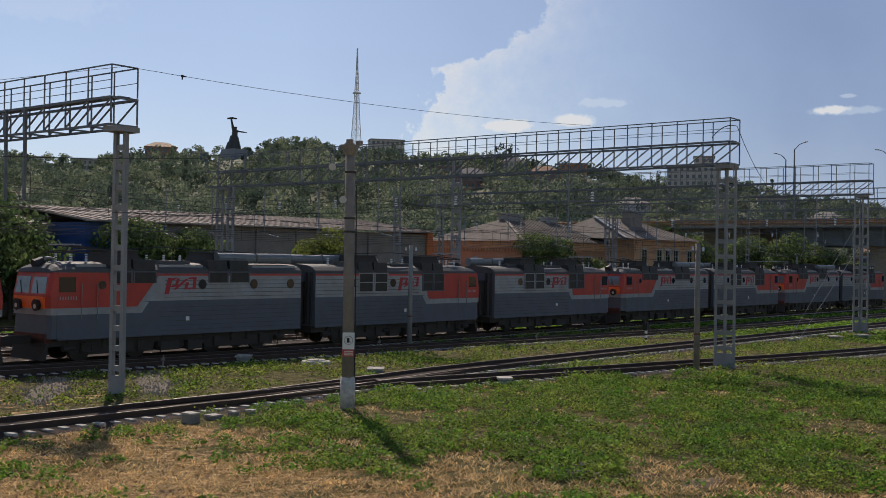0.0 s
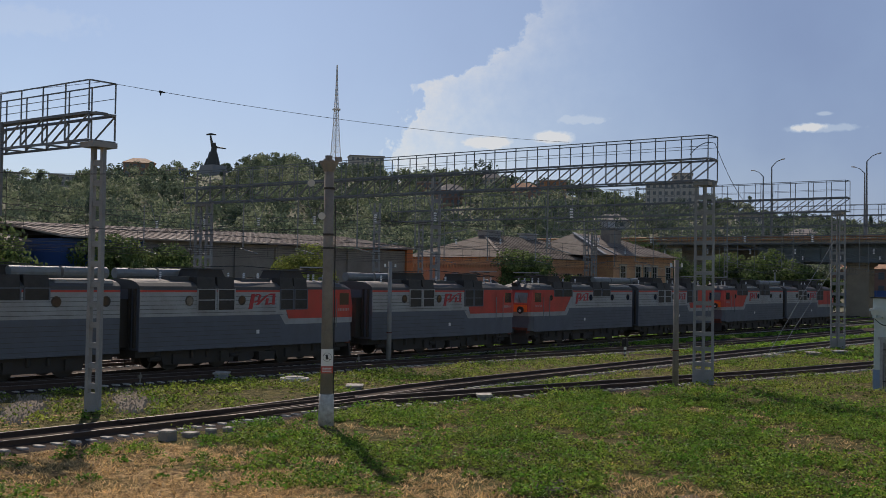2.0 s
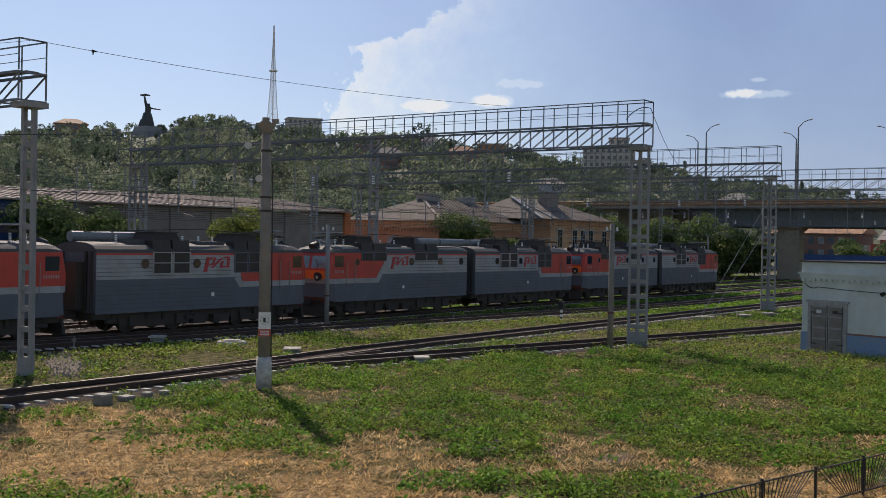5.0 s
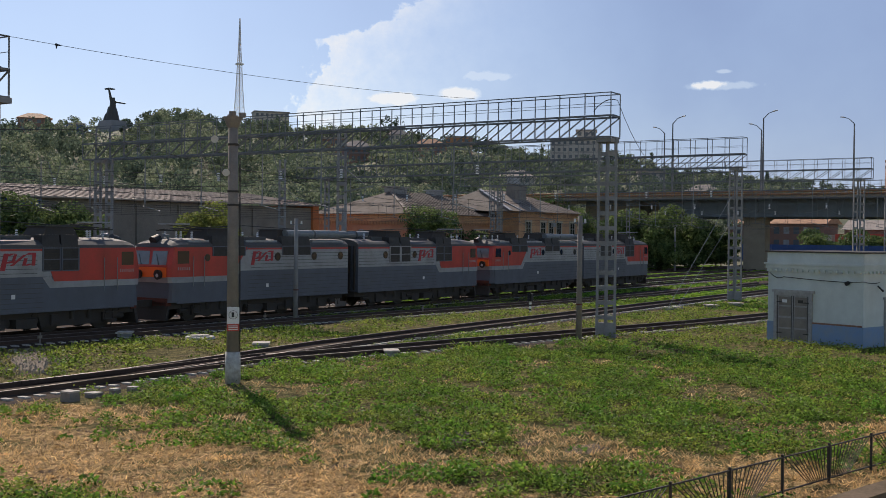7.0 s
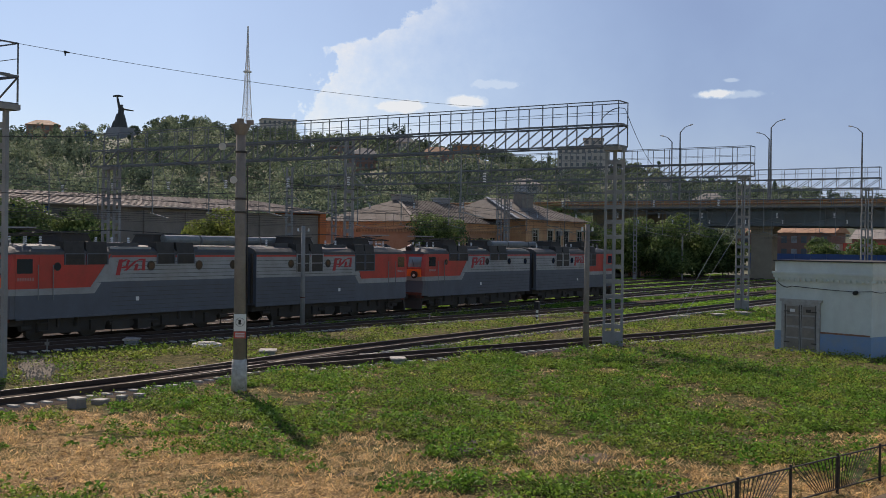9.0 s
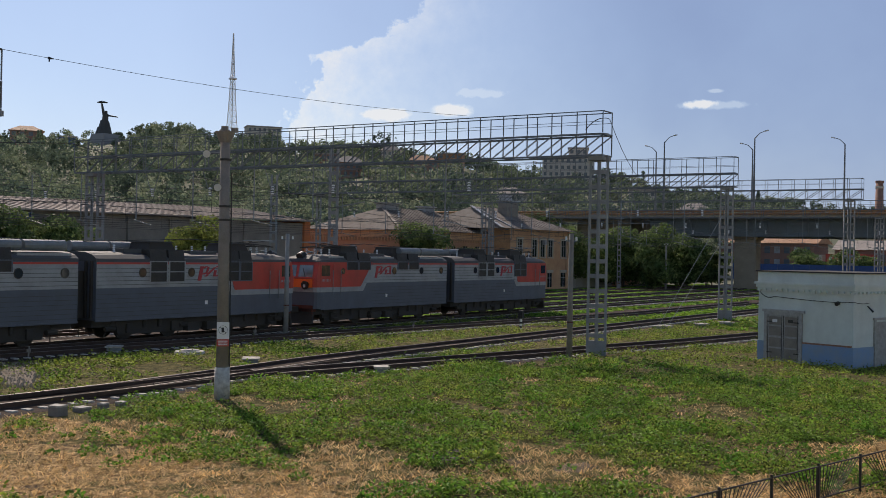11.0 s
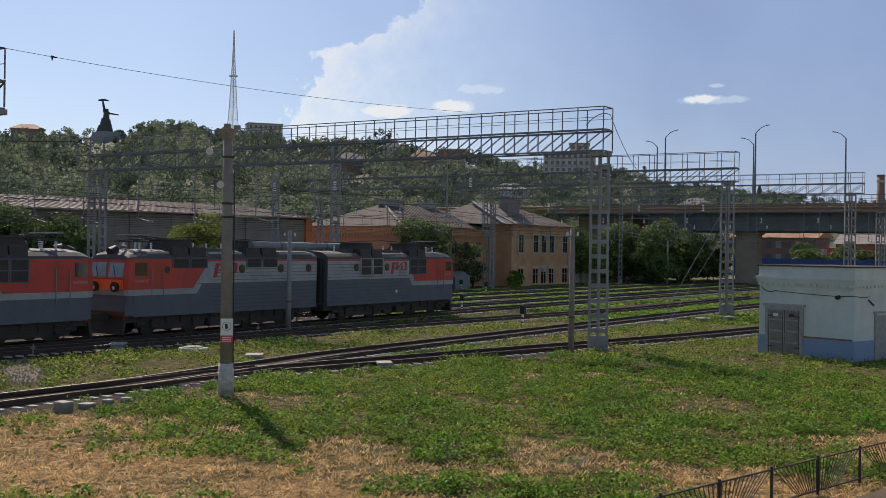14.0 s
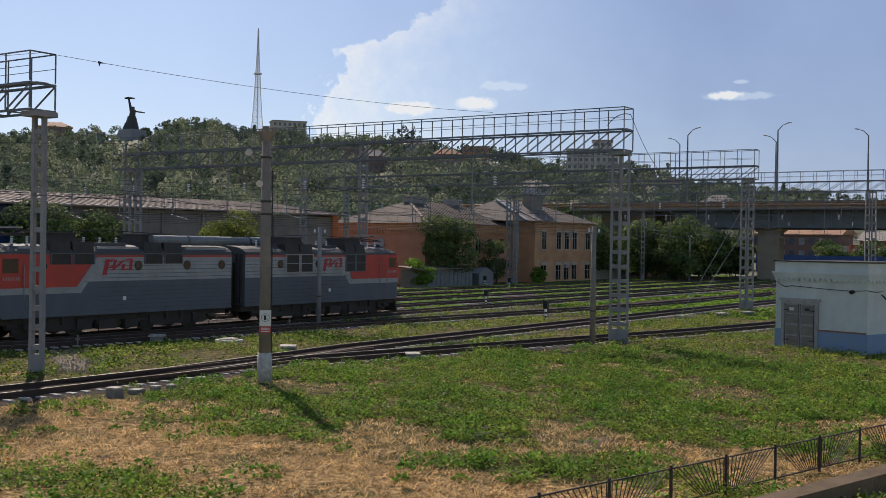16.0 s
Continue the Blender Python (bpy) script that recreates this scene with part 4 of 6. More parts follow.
        xd = 2.55
        d = part("cab_door", one(lambda bm: skin(bm, [(xd + 0.08, 2.43), (xd + 0.74, 2.43), (xd + 0.74, 3.85), (xd + 0.08, 3.85)], sd, 0.02)), M_LRED, t, "red cab door")
        for x in (xd, xd + 0.8):
            part("grab_rail", one(lambda bm: tube(bm, (x, sd * (SIDE + 0.07), 1.9), (x, sd * (SIDE + 0.07), 3.5), 0.022, seg=6)), M_STEELGREY, d)
        for i in range(7):
            x = 1.5 + i * 0.13
            part("number_bar", one(lambda bm: skin(bm, [(x, 2.78), (x + 0.05, 2.78), (x + 0.05, 2.93), (x, 2.93)], sd, 0.016)), M_LWHITE, t)
        ports = (3.62, 9.25, 12.55, 15.1) if sd < 0 else (9.55, 12.95)
        for x in ports:
            rr = 0.25 if x > 4 else 0.2
            g = part("porthole", one(lambda bm: disc(bm, x, 3.42, rr, sd, SIDE, 0.03)), M_DARK, t, "round porthole")
            part("glass", one(lambda bm: disc(bm, x, 3.42, rr * 0.84, sd, SIDE, 0.04)), M_GLASS, g)
        vents = ((4.02, 5.15), (5.28, 6.5), (9.65, 10.82), (11.0, 12.2)) if sd < 0 else ((4.85, 5.8), (5.9, 6.85), (10.05, 11.15), (11.3, 12.45))
        z0 = 3.5 if sd < 0 else 2.92
        for a, c in vents:
            v = part("vent", one(lambda bm: (skin(bm, [(a, z0), (c, z0), (c, 4.05), (a, 4.05)], sd, 0.03), quadbox(bm, [(a, sd * SIDE, 4.0), (c, sd * SIDE, 4.0), (c, sd * 0.9, 4.2), (a, sd * 0.9, 4.2), (a, sd * (SIDE - 0.08), 4.6), (c, sd * (SIDE - 0.08), 4.6), (c, sd * 0.9, 4.6), (a, sd * 0.9, 4.6)]))), M_LOUVRE, t, "dark air intake louvre")
            fr = M_LWHITE if (c < 12.6 and a > 8 and sd > 0) else M_LRED
            part("frame", one(lambda bm: [bar(bm, (x, sd * (SIDE + 0.03), z0), (x, sd * (SIDE + 0.03), 4.02), 0.07, 0.05) for x in (a, c)] + [bar(bm, (a, sd * (SIDE + 0.03), z), (c, sd * (SIDE + 0.03), z), 0.05, 0.05) for z in ((4.02,) if sd < 0 else (z0, (z0 + 3.98) / 2, 3.98))]), fr if sd > 0 and a > 8 else M_LGREY, v)
            part("slat", one(lambda bm: [bar(bm, (a + 0.05, sd * (SIDE + 0.035), z0 + 0.1 + i * 0.14), (c - 0.05, sd * (SIDE + 0.035), z0 + 0.1 + i * 0.14), 0.03, 0.02) for i in range(3 if sd < 0 else 7)]), M_DARK, v)
        strokes = logo(sd, 6.95 if sd < 0 else 7.2, 3.12, 1.95, 0.62)
        mark = part("company_mark", strokes[0], M_LMARK, t, "red company mark of slanted strokes")
        for sk in strokes[1:]:
            part("stroke", sk, M_LMARK, mark)
        part("data_plate", one(lambda bm: skin(bm, [(8.3, 1.68), (8.5, 1.68), (8.5, 1.88), (8.3, 1.88)], sd, 0.012)), M_SIGNW, t)
        part("step", one(lambda bm: (box(bm, 2.7, 3.2, sd * 1.5 - 0.12, sd * 1.5 + 0.12, 0.45, 0.5), box(bm, 2.7, 3.2, sd * 1.5 - 0.1, sd * 1.5 + 0.1, 0.8, 0.84), bar(bm, (2.7, sd * 1.5, 0.45), (2.7, sd * 1.5, 1.1), 0.04), bar(bm, (3.2, sd * 1.5, 0.45), (3.2, sd * 1.5, 1.1), 0.04))), M_DARK, t)
    # roof equipment
    for x0, x1 in ((4.0, 6.5), (9.7, 12.2)):
        h = part("roof_housing", one(lambda bm: quadbox(bm, [(x0 + 0.2, -0.85, 4.35), (x1 - 0.2, -0.85, 4.35), (x1 - 0.2, 0.85, 4.35), (x0 + 0.2, 0.85, 4.35), (x0 + 0.5, -0.7, 4.98), (x1 - 0.5, -0.7, 4.98), (x1 - 0.5, 0.7, 4.98), (x0 + 0.5, 0.7, 4.98)])), M_DARK, t, "dark resistor housing on the roof")
        part("lid", one(lambda bm: box(bm, x0 + 0.42, x1 - 0.42, -0.78, 0.78, 4.981, 5.03)), M_LROOF, h)
    for x0, x1 in ((10.6, 13.0), (13.15, 15.5)):
        part("air_tank", one(lambda bm: tube(bm, (x0, -0.95, 4.72), (x1, -0.95, 4.72), 0.27, 0.27, 14)), M_STEELGREY, t, "grey cylindrical air tank on the roof", smooth=False)
    part("roof_hatch", one(lambda bm: box(bm, 7.0, 9.0, -0.9, 0.9, 4.4, 4.56)), M_LROOF, t)
    part("roof_hatch", one(lambda bm: box(bm, 12.4, 13.6, -0.2, 0.9, 4.4, 4.62)), M_LROOF, t)
    for a, b2 in ((2.4, 3.9), (6.8, 9.4), (12.6, 15.6)):
        part("side_tray", one(lambda bm: box(bm, a, b2, -1.4, -1.12, 4.24, 4.36)), M_LWHITE, t)
    for x, y in ((7.4, 0.4), (8.4, 0.4), (8.7, -0.5), (13.9, 0.5), (2.6, 0.6), (3.4, 0.6), (2.6, -0.6), (3.4, -0.6)):
        part("insulator", one(lambda bm: [tube(bm, (x, y, 4.45 + i * 0.1), (x, y, 4.52 + i * 0.1), 0.075, 0.045, 8) for i in range(4)]), M_INSUL, t)
    part("bus_bar", one(lambda bm: (tube(bm, (3.0, 0.5, 4.95), (8.6, 0.5, 5.2), 0.025, seg=6), tube(bm, (8.6, 0.5, 5.2), (15.8, 0.5, 4.95), 0.025, seg=6))), M_WIRE, t)
    pn = part("pantograph", one(lambda bm: (bar(bm, (2.1, -0.7, 4.86), (4.0, -0.7, 4.86), 0.06), bar(bm, (2.1, 0.7, 4.86), (4.0, 0.7, 4.86), 0.06), bar(bm, (2.1, -0.7, 4.86), (2.1, 0.7, 4.86), 0.06), bar(bm, (4.0, -0.7, 4.86), (4.0, 0.7, 4.86), 0.06))), M_DARK, t, "folded pantograph frame")
    part("arm", one(lambda bm: [bar(bm, p, q, 0.05) for p, q in (((2.2, -0.6, 4.9), (4.3, -0.4, 5.05)), ((2.2, 0.6, 4.9), (4.3, 0.4, 5.05)), ((4.3, -0.4, 5.05), (2.6, -0.5, 5.18)), ((4.3, 0.4, 5.05), (2.6, 0.5, 5.18)))]), M_DARK, pn)
    part("collector", one(lambda bm: [bar(bm, (x, -1.0, 5.22), (x, 1.0, 5.22), 0.07) for x in (2.5, 2.85)]), M_LWHITE, pn)
    # gangway at the blunt end, couplers, underframe
    part("gangway", one(lambda bm: box(bm, 15.88, 16.4, -0.75, 0.75, 1.2, 3.5)), M_DARK, t)
    for y in (-1.3, -0.9, 0.9, 1.3):
        part("end_post", one(lambda bm: bar(bm, (15.95, y, 1.2), (15.95, y, 4.0), 0.12)), M_DARK, t)
    for x0, x1 in ((0.0, 1.15), (15.9, 16.42)):
        part("coupler", one(lambda bm: box(bm, x0, x1, -0.18, 0.18, 0.85, 1.2)), M_DARK, t)
    part("plough", one(lambda bm: quadbox(bm, [(0.9, -1.3, 0.15), (0.9, 1.3, 0.15), (1.05, 1.3, 0.15), (1.05, -1.3, 0.15), (1.05, -1.3, 0.9), (1.05, 1.3, 0.9), (1.2, 1.3, 0.9), (1.2, -1.3, 0.9)])), M_DARK, t)
    part("pilot_beam", one(lambda bm: box(bm, 1.0, 1.35, -1.25, 1.25, 0.9, 1.3)), M_LRUST, t)
    part("underframe", one(lambda bm: box(bm, 1.0, 15.8, -1.2, 1.2, 0.72, 1.1)), M_DARK, t)
    part("battery_box", one(lambda bm: box(bm, 7.0, 8.1, -1.38, 1.38, 0.3, 0.72)), M_DARK, t)
    part("equipment_box", one(lambda bm: box(bm, 8.65, 9.5, -1.34, 1.34, 0.28, 0.72)), M_DARK, t)
    part("air_reservoir", one(lambda bm: tube(bm, (8.4, -1.1, 0.55), (8.4, 1.1, 0.55), 0.2, seg=10)), M_DARK, t)
    for sd in (-1, 1):
        for a in (1.9, 6.9, 9.4, 14.4):
            part("brake_cylinder", one(lambda bm: tube(bm, (a, sd * 1.2, 0.62), (a + 0.6, sd * 1.2, 0.62), 0.15, 0.12, 8)), M_DARK, t)
            part("sand_pipe", one(lambda bm: bar(bm, (a + 0.2, sd * 1.3, 1.05), (a + 0.45, sd * 0.9, 0.15), 0.05)), M_DARK, t)
    for cx in (4.46, 11.96):
        bg = part("bogie", one(lambda bm: [quadbox(bm, [(cx - 2.2, y - 0.1, 0.3), (cx + 2.2, y - 0.1, 0.3), (cx + 2.2, y + 0.1, 0.3), (cx - 2.2, y + 0.1, 0.3), (cx - 2.4, y - 0.1, 1.0), (cx + 2.4, y - 0.1, 1.0), (cx + 2.4, y + 0.1, 1.0), (cx - 2.4, y + 0.1, 1.0)]) for y in (-1.12, 1.12)] + [box(bm, cx - 0.3, cx + 0.3, -1.1, 1.1, 0.5, 0.9)]), M_DARK, t, "dark bogie frame")
        for dx in (-1.5, 1.5):
            for y in (-1.2, 1.2):
                part("axle_box", one(lambda bm: (box(bm, cx + dx - 0.22, cx + dx + 0.22, y - 0.16, y + 0.16, 0.36, 0.84),)), M_DARK, bg)
        for k, y in ((-0.5, -1.25), (0.5, -1.25), (-0.5, 1.25), (0.5, 1.25)):
            part("spring", one(lambda bm: tube(bm, (cx + k, y, 0.6), (cx + k, y, 1.0), 0.12, 0.12, 8)), M_DARK, bg)
    for ax in (2.96, 5.96, 10.46, 13.46):
        def wheels(bm):
            for y in (-0.79, 0.79):
                tube(bm, (0, y - 0.06, 0), (0, y + 0.06, 0), 0.625, 0.625, 24)
            tube(bm, (0, -1.0, 0), (0, 1.0, 0), 0.09, 0.09, 8)
            for y in (-0.86, 0.86):
                bar(bm, (-0.5, y, 0), (0.5, y, 0), 0.1, 0.03)
        w = part("wheelset", one(wheels), M_DARK, t, "worn steel wheelset")
        w.matrix_basis = pose(ax, 0, 0.625)
    return t


TRAIN = []


def build_train():
    first = make_section()
    # +1: cab leads towards -x, -1: turned round
    for i, d in zip(range(-1, 7), (-1, 1, -1, -1, 1, -1, 1, -1)):
        ob = first if i == -1 else copy_thing(first, pose(0, 0, 0))
        TRAIN.append((ob, i * L_SEC if d > 0 else (i + 1) * L_SEC, 0 if d > 0 else 180))


def train_s(t):
    return 25.45 - 5.04 * t


def motions():
    for ob, off, turn in TRAIN:
        walk(ob, [(t, pose(train_s(t) + off, track_a(0), RAIL_Z, 0, 0, turn)) for t in (0, 4, 8, 12, 16)])
        sign = -1 if turn == 0 else 1
        for w in [c for c in ob.children if c.name.startswith("wheelset")]:
            x = w.matrix_basis.translation.x
            walk(w, [(k * 0.18 if k < 89 else 16.0, pose(x, 0, 0.625, 0, sign * math.degrees(5.04 * min(k * 0.18, 16.0) / 0.625), 0)) for k in range(90)])


# ---- transformer hut ----


def build_hut():
    # local: x along the door wall (to the far corner), y into the hut
    t = thing("transformer_hut", "small plastered pale hut with blue plinth, cornice and grey wooden doors", "hut", Matrix.Translation((53.0, 11.5, 0)) @ Matrix.Rotation(radians(-18), 4, "Z"))
    W, D2, H = 5.1, 6.0, 4.35
    # here x points into the hut, y along the door wall
    part("wall", one(lambda bm: box(bm, 0, D2, 0, W, 0.95, H - 0.95)), M_HUT, t, "pale green-white plaster wall")
    part("plinth", one(lambda bm: box(bm, -0.03, D2 + 0.03, -0.03, W + 0.03, -0.1, 0.95)), M_HUTBLUE, t, "blue washed plinth")
    part("bare_course", one(lambda bm: [box(bm, -0.04, 0.0, 0.05 + i * 0.27, 0.29 + i * 0.27, 0.952, 1.03) for i in range(10)]), M_BRICKRED, t, "course of bare red brick where plaster fell")
    part("frieze", one(lambda bm: box(bm, -0.05, D2 + 0.05, -0.05, W + 0.05, H - 0.95, H - 0.78)), M_HUT, t)
    part("cornice", one(lambda bm: (box(bm, -0.16, D2 + 0.16, -0.16, W + 0.16, H - 0.62, H - 0.5), box(bm, -0.10, D2 + 0.10, -0.10, W + 0.10, H - 0.78, H - 0.62))), M_HUT, t, "stepped plaster cornice")
    part("parapet", one(lambda bm: box(bm, -0.04, D2 + 0.04, -0.04, W + 0.04, H - 0.5, H)), M_HUT, t)
    part("roof_edge", one(lambda bm: box(bm, -0.12, D2 + 0.12, -0.12, W + 0.12, H, H + 0.06)), M_TIN, t, "dark ragged tin roof edge")
    de = mesh_of(one(lambda bm: box(bm, -0.15, 0, 0, 0.13, 0, 0.11)), "dentil", M_HUT)
    for i in range(17):
        piece("dentil", de, t, pose(0, 0.1 + i * 0.3, H - 0.93))
    for i in range(18):
        piece("dentil", de, t, pose(0.1 + i * 0.33, 0.0, H - 0.93, 0, 0, 90))
    g = part("door", one(lambda bm: box(bm, -0.07, 0.02, 2.75, 4.55, 0.05, 2.25)), M_GREYWOOD, t, "pair of grey weathered plank doors")
    part("door_frame", one(lambda bm: (box(bm, -0.11, 0.0, 2.6, 2.75, -0.02, 2.4), box(bm, -0.11, 0, 4.55, 4.7, -0.02, 2.4), box(bm, -0.13, 0, 2.5, 4.8, 2.4, 2.52), box(bm, -0.11, 0, 2.75, 4.55, 2.25, 2.4))), M_GREYWOOD, t)
    for y0 in (2.8, 3.68):
        for z0, z1 in ((0.12, 0.62), (0.7, 1.15), (1.25, 1.7), (1.78, 2.18)):
            part("door_panel", one(lambda bm: box(bm, -0.09, -0.07, y0 + 0.08, y0 + 0.74, z0, z1)), M_POLE, g)
        part("vent_plate", one(lambda bm: box(bm, -0.1, -0.088, y0 + 0.28, y0 + 0.55, 1.9, 2.05)), M_SIGNW if y0 > 3 else M_DARK, g)
        for x in (y0 + 0.02, y0 + 0.8):
            part("stile_gap", one(lambda bm: box(bm, -0.076, -0.07, x, x + 0.035, 0.06, 2.24)), M_DARK, g)
    part("hinge", one(lambda bm: [box(bm, -0.1, -0.07, y, y + 0.3, z, z + 0.05) for y in (2.76, 4.24) for z in (0.4, 1.9)]), M_DARK, g)
    sd = part("side_door", one(lambda bm: box(bm, 1.9, 2.9, -0.06, 0.02, 0.05, 2.1)), M_GREYWOOD, t, "narrow grey side door")
    part("door_frame", one(lambda bm: (box(bm, 1.78, 1.9, -0.09, 0, -0.02, 2.2), box(bm, 2.9, 3.02, -0.09, 0, -0.02, 2.2), box(bm, 1.7, 3.1, -0.1, 0, 2.2, 2.3))), M_GREYWOOD, sd)
    part("lamp", one(lambda bm: (tube(bm, (-0.02, 0.75, 2.98), (-0.2, 0.75, 2.94), 0.09, 0.1, 10), tube(bm, (1.2, -0.02, 2.85), (1.2, -0.3, 2.6), 0.03, 0.05, 8))), M_BLACK, t, "small black wall lamp")
    part("cable", one(lambda bm: (wire_bm(bm, (-0.04, 5.0, 3.35), (-0.04, 4.2, 3.15), 0.15, 0.02, 8), wire_bm(bm, (-0.04, 4.2, 3.15), (-0.04, 0.8, 3.0), 0.02, 0.015, 4), wire_bm(bm, (-0.04, 0.8, 3.0), (0.0, -0.04, 3.05), 0.0, 0.015, 2), wire_bm(bm, (0, -0.04, 3.05), (1.3, -0.04, 3.0), 0.05, 0.015, 4))), M_BLACK, t)


# ---- house, shed, warehouse ----


def window_on(parent, x, y, z0, w, h, trim=True):
    """A sash window in a wall that faces -y."""
    wd = part("window", one(lambda bm: box(bm, x, x + w, y - 0.02, y + 0.05, z0, z0 + h)), M_GLASS, parent, "dark sash window")
    part("sash", one(lambda bm: (bar(bm, (x + w / 2, y - 0.03, z0), (x + w / 2, y - 0.03, z0 + h), 0.07), bar(bm, (x, y - 0.03, z0 + h * 0.65), (x + w, y - 0.03, z0 + h * 0.65), 0.07))), M_GREYWOOD, wd)
    if trim:
        part("surround", one(lambda bm: (box(bm, x - 0.22, x, y - 0.1, y, z0 - 0.1, z0 + h), box(bm, x + w, x + w + 0.22, y - 0.1, y, z0 - 0.1, z0 + h), box(bm, x - 0.3, x + w + 0.3, y - 0.14, y, z0 + h, z0 + h + 0.32), box(bm, x - 0.3, x + w + 0.3, y - 0.16, y, z0 - 0.22, z0 - 0.08))), M_TRIMW, wd)


def hip_roof(bm, x0, x1, y0, y1, z, rise, inset_x, over=0.5, inset_r=None):
    ym = (y0 + y1) / 2
    inset_r = inset_x if inset_r is None else inset_r
    a = [(x0 - over, y0 - over, z), (x1 + over, y0 - over, z), (x1 + over, y1 + over, z), (x0 - over, y1 + over, z)]
    v = [bm.verts.new(c) for c in a] + [bm.verts.new((x0 + inset_x, ym, z + rise)), bm.verts.new((x1 - inset_r, ym, z + rise))]
    for f in ((0, 1, 5, 4), (1, 2, 5), (2, 3, 4, 5), (3, 0, 4), (3, 2, 1, 0)):
        bm.faces.new([v[i] for i in f])


def seams(parent, x0, x1, y0, y1, z, rise, inset, n, material, over=0.5):
    """Raised seams on the front slope of a hip roof."""
    ym = (y0 + y1) / 2
    for i in range(n):
        k = (i + 0.5) / n
        x = x0 - over + (x1 - x0 + 2 * over) * k
        part_of = min(1.0, (x - x0 + over) / (inset + over), (x1 + over - x) / (inset + over))
        p = (x, y0 - over, z + 0.02)
        q = (x, y0 - over + (ym - y0 + over) * part_of, z + rise * part_of + 0.02)
        if part_of > 0.05:
            part("seam", one(lambda bm: bar(bm, p, q, 0.09, 0.07)), material, parent)


def build_house():
    t = thing("brick_house", "old two-storey ochre brick station house with hipped roofs", "house")
    X0, X1, Y0, Y1, H = 128.6, 146.0, 72.0, 84.0, 8.3
    part("wall", one(lambda bm: box(bm, X0, X1, Y0, Y1, -0.3, H)), M_HOUSE, t, "ochre brick wing wall")
    part("belt", one(lambda bm: (box(bm, X0 - 0.1, X1 + 0.1, Y0 - 0.1, Y1, 3.6, 3.85), box(bm, X0 - 0.1, X1 + 0.1, Y0 - 0.1, Y1, 4.15, 4.27))), M_HOUSE, t)
    part("cornice", one(lambda bm: (box(bm, X0 - 0.25, X1 + 0.25, Y0 - 0.25, Y1, H - 0.35, H - 0.02), box(bm, X0 - 0.12, X1 + 0.12, Y0 - 0.12, Y1, H - 0.8, H - 0.55))), M_HOUSE, t)
    for x in (X0, X1 - 0.6):
        part("pilaster", one(lambda bm: box(bm, x, x + 0.6, Y0 - 0.12, Y0, -0.3, H - 0.8)), M_HOUSE, t)
    rf = part("roof", one(lambda bm: hip_roof(bm, X0 - 2.6, X1, Y0, Y1, H, 3.0, 2.6, 0.9, 8.5)), M_TINROOF, t, "pale sheet-metal hipped roof")
    seams(rf, X0 + 1.0, X1, Y0, Y1, H, 3.0, 8.5, 15, M_TINROOF, 0.9)
    part("hip_cap", one(lambda bm: (bar(bm, (X0 - 3.5, Y0 - 0.9, H + 0.05), (X0, 78, H + 3.05), 0.45, 0.12), bar(bm, (X0 - 0.4, Y0 - 0.9, H + 0.06), (X0 - 0.2, 77, H + 2.7), 0.35, 0.12))), M_LWHITE, rf)
    c = part("chimney", one(lambda bm: box(bm, 133.4, 136.6, 75.2, 76.6, H + 0.6, H + 3.9)), M_POLE, t, "broad rendered chimney stack")
    part("chimney_cap", one(lambda bm: (box(bm, 133.2, 136.8, 75.0, 76.8, H + 3.9, H + 4.05), box(bm, 133.2, 135.2, 75.4, 76.4, H + 4.05, H + 4.8))), M_LWHITE, c)
    for x, w in ((130.7, 1.3), (134.95, 1.3), (137.35, 1.3), (139.75, 1.3), (143.9, 1.4)):
        window_on(t, x, Y0, 4.6, w, 2.3)
        window_on(t, x, Y0, 0.3, w, 2.0, trim=False)
        part("lintel", one(lambda bm: box(bm, x - 0.3, x + w + 0.3, Y0 - 0.12, Y0, 2.35, 2.75)), M_TRIMW, t)
    part("air_conditioner", one(lambda bm: box(bm, 138.0, 138.8, Y0 - 0.35, Y0 - 0.02, 6.3, 6.9)), M_LWHITE, t, "white air conditioner box")
    part("air_conditioner", one(lambda bm: box(bm, 137.3, 138.1, Y0 - 0.35, Y0 - 0.02, 1.9, 2.45)), M_LWHITE, t, "white air conditioner box")
    # set-back middle and the left block
    t2 = thing("brick_house_annex", "long red-brown brick block with a slate hipped roof", "house")
    A0, A1, B0, B1, G = 108.0, 128.5, 75.5, 90.0, 7.55
    part("wall", one(lambda bm: box(bm, A0, A1, B0, B1, -0.3, G)), M_HOUSERED, t2, "red-brown brick wall")
    part("frieze", one(lambda bm: box(bm, A0 - 0.12, A1, B0 - 0.12, B1, G - 0.9, G - 0.02)), M_HOUSE, t2, "ochre frieze below the eaves")
    de = mesh_of(one(lambda bm: box(bm, 0, 0.18, -0.12, 0, 0, 0.42)), "dentil", M_HOUSE)
    for i in range(48):
        piece("dentil", de, t2, pose(A0 + 0.1 + i * 0.42, B0 - 0.12, G - 1.3))
    for i in range(30):
        piece("dentil", de, t2, pose(A0 - 0.12, B1 - i * 0.45 - 0.3, G - 1.3, 0, 0, -90))
    r2 = part("roof", one(lambda bm: hip_roof(bm, A0, A1 + 4, B0, B1, G, 3.0, 6.5, 0.6)), M_SLATE, t2, "grey slate hipped roof with rusty patches")
    seams(r2, A0, A1 + 4, B0, B1, G, 3.0, 6.5, 30, M_SLATE, 0.6)
    part("hip_cap", one(lambda bm: bar(bm, (A0 - 0.6, B0 - 0.6, G + 0.06), (A0 + 6.5, (B0 + B1) / 2, G + 3.05), 0.35, 0.12)), M_TINROOF, r2)
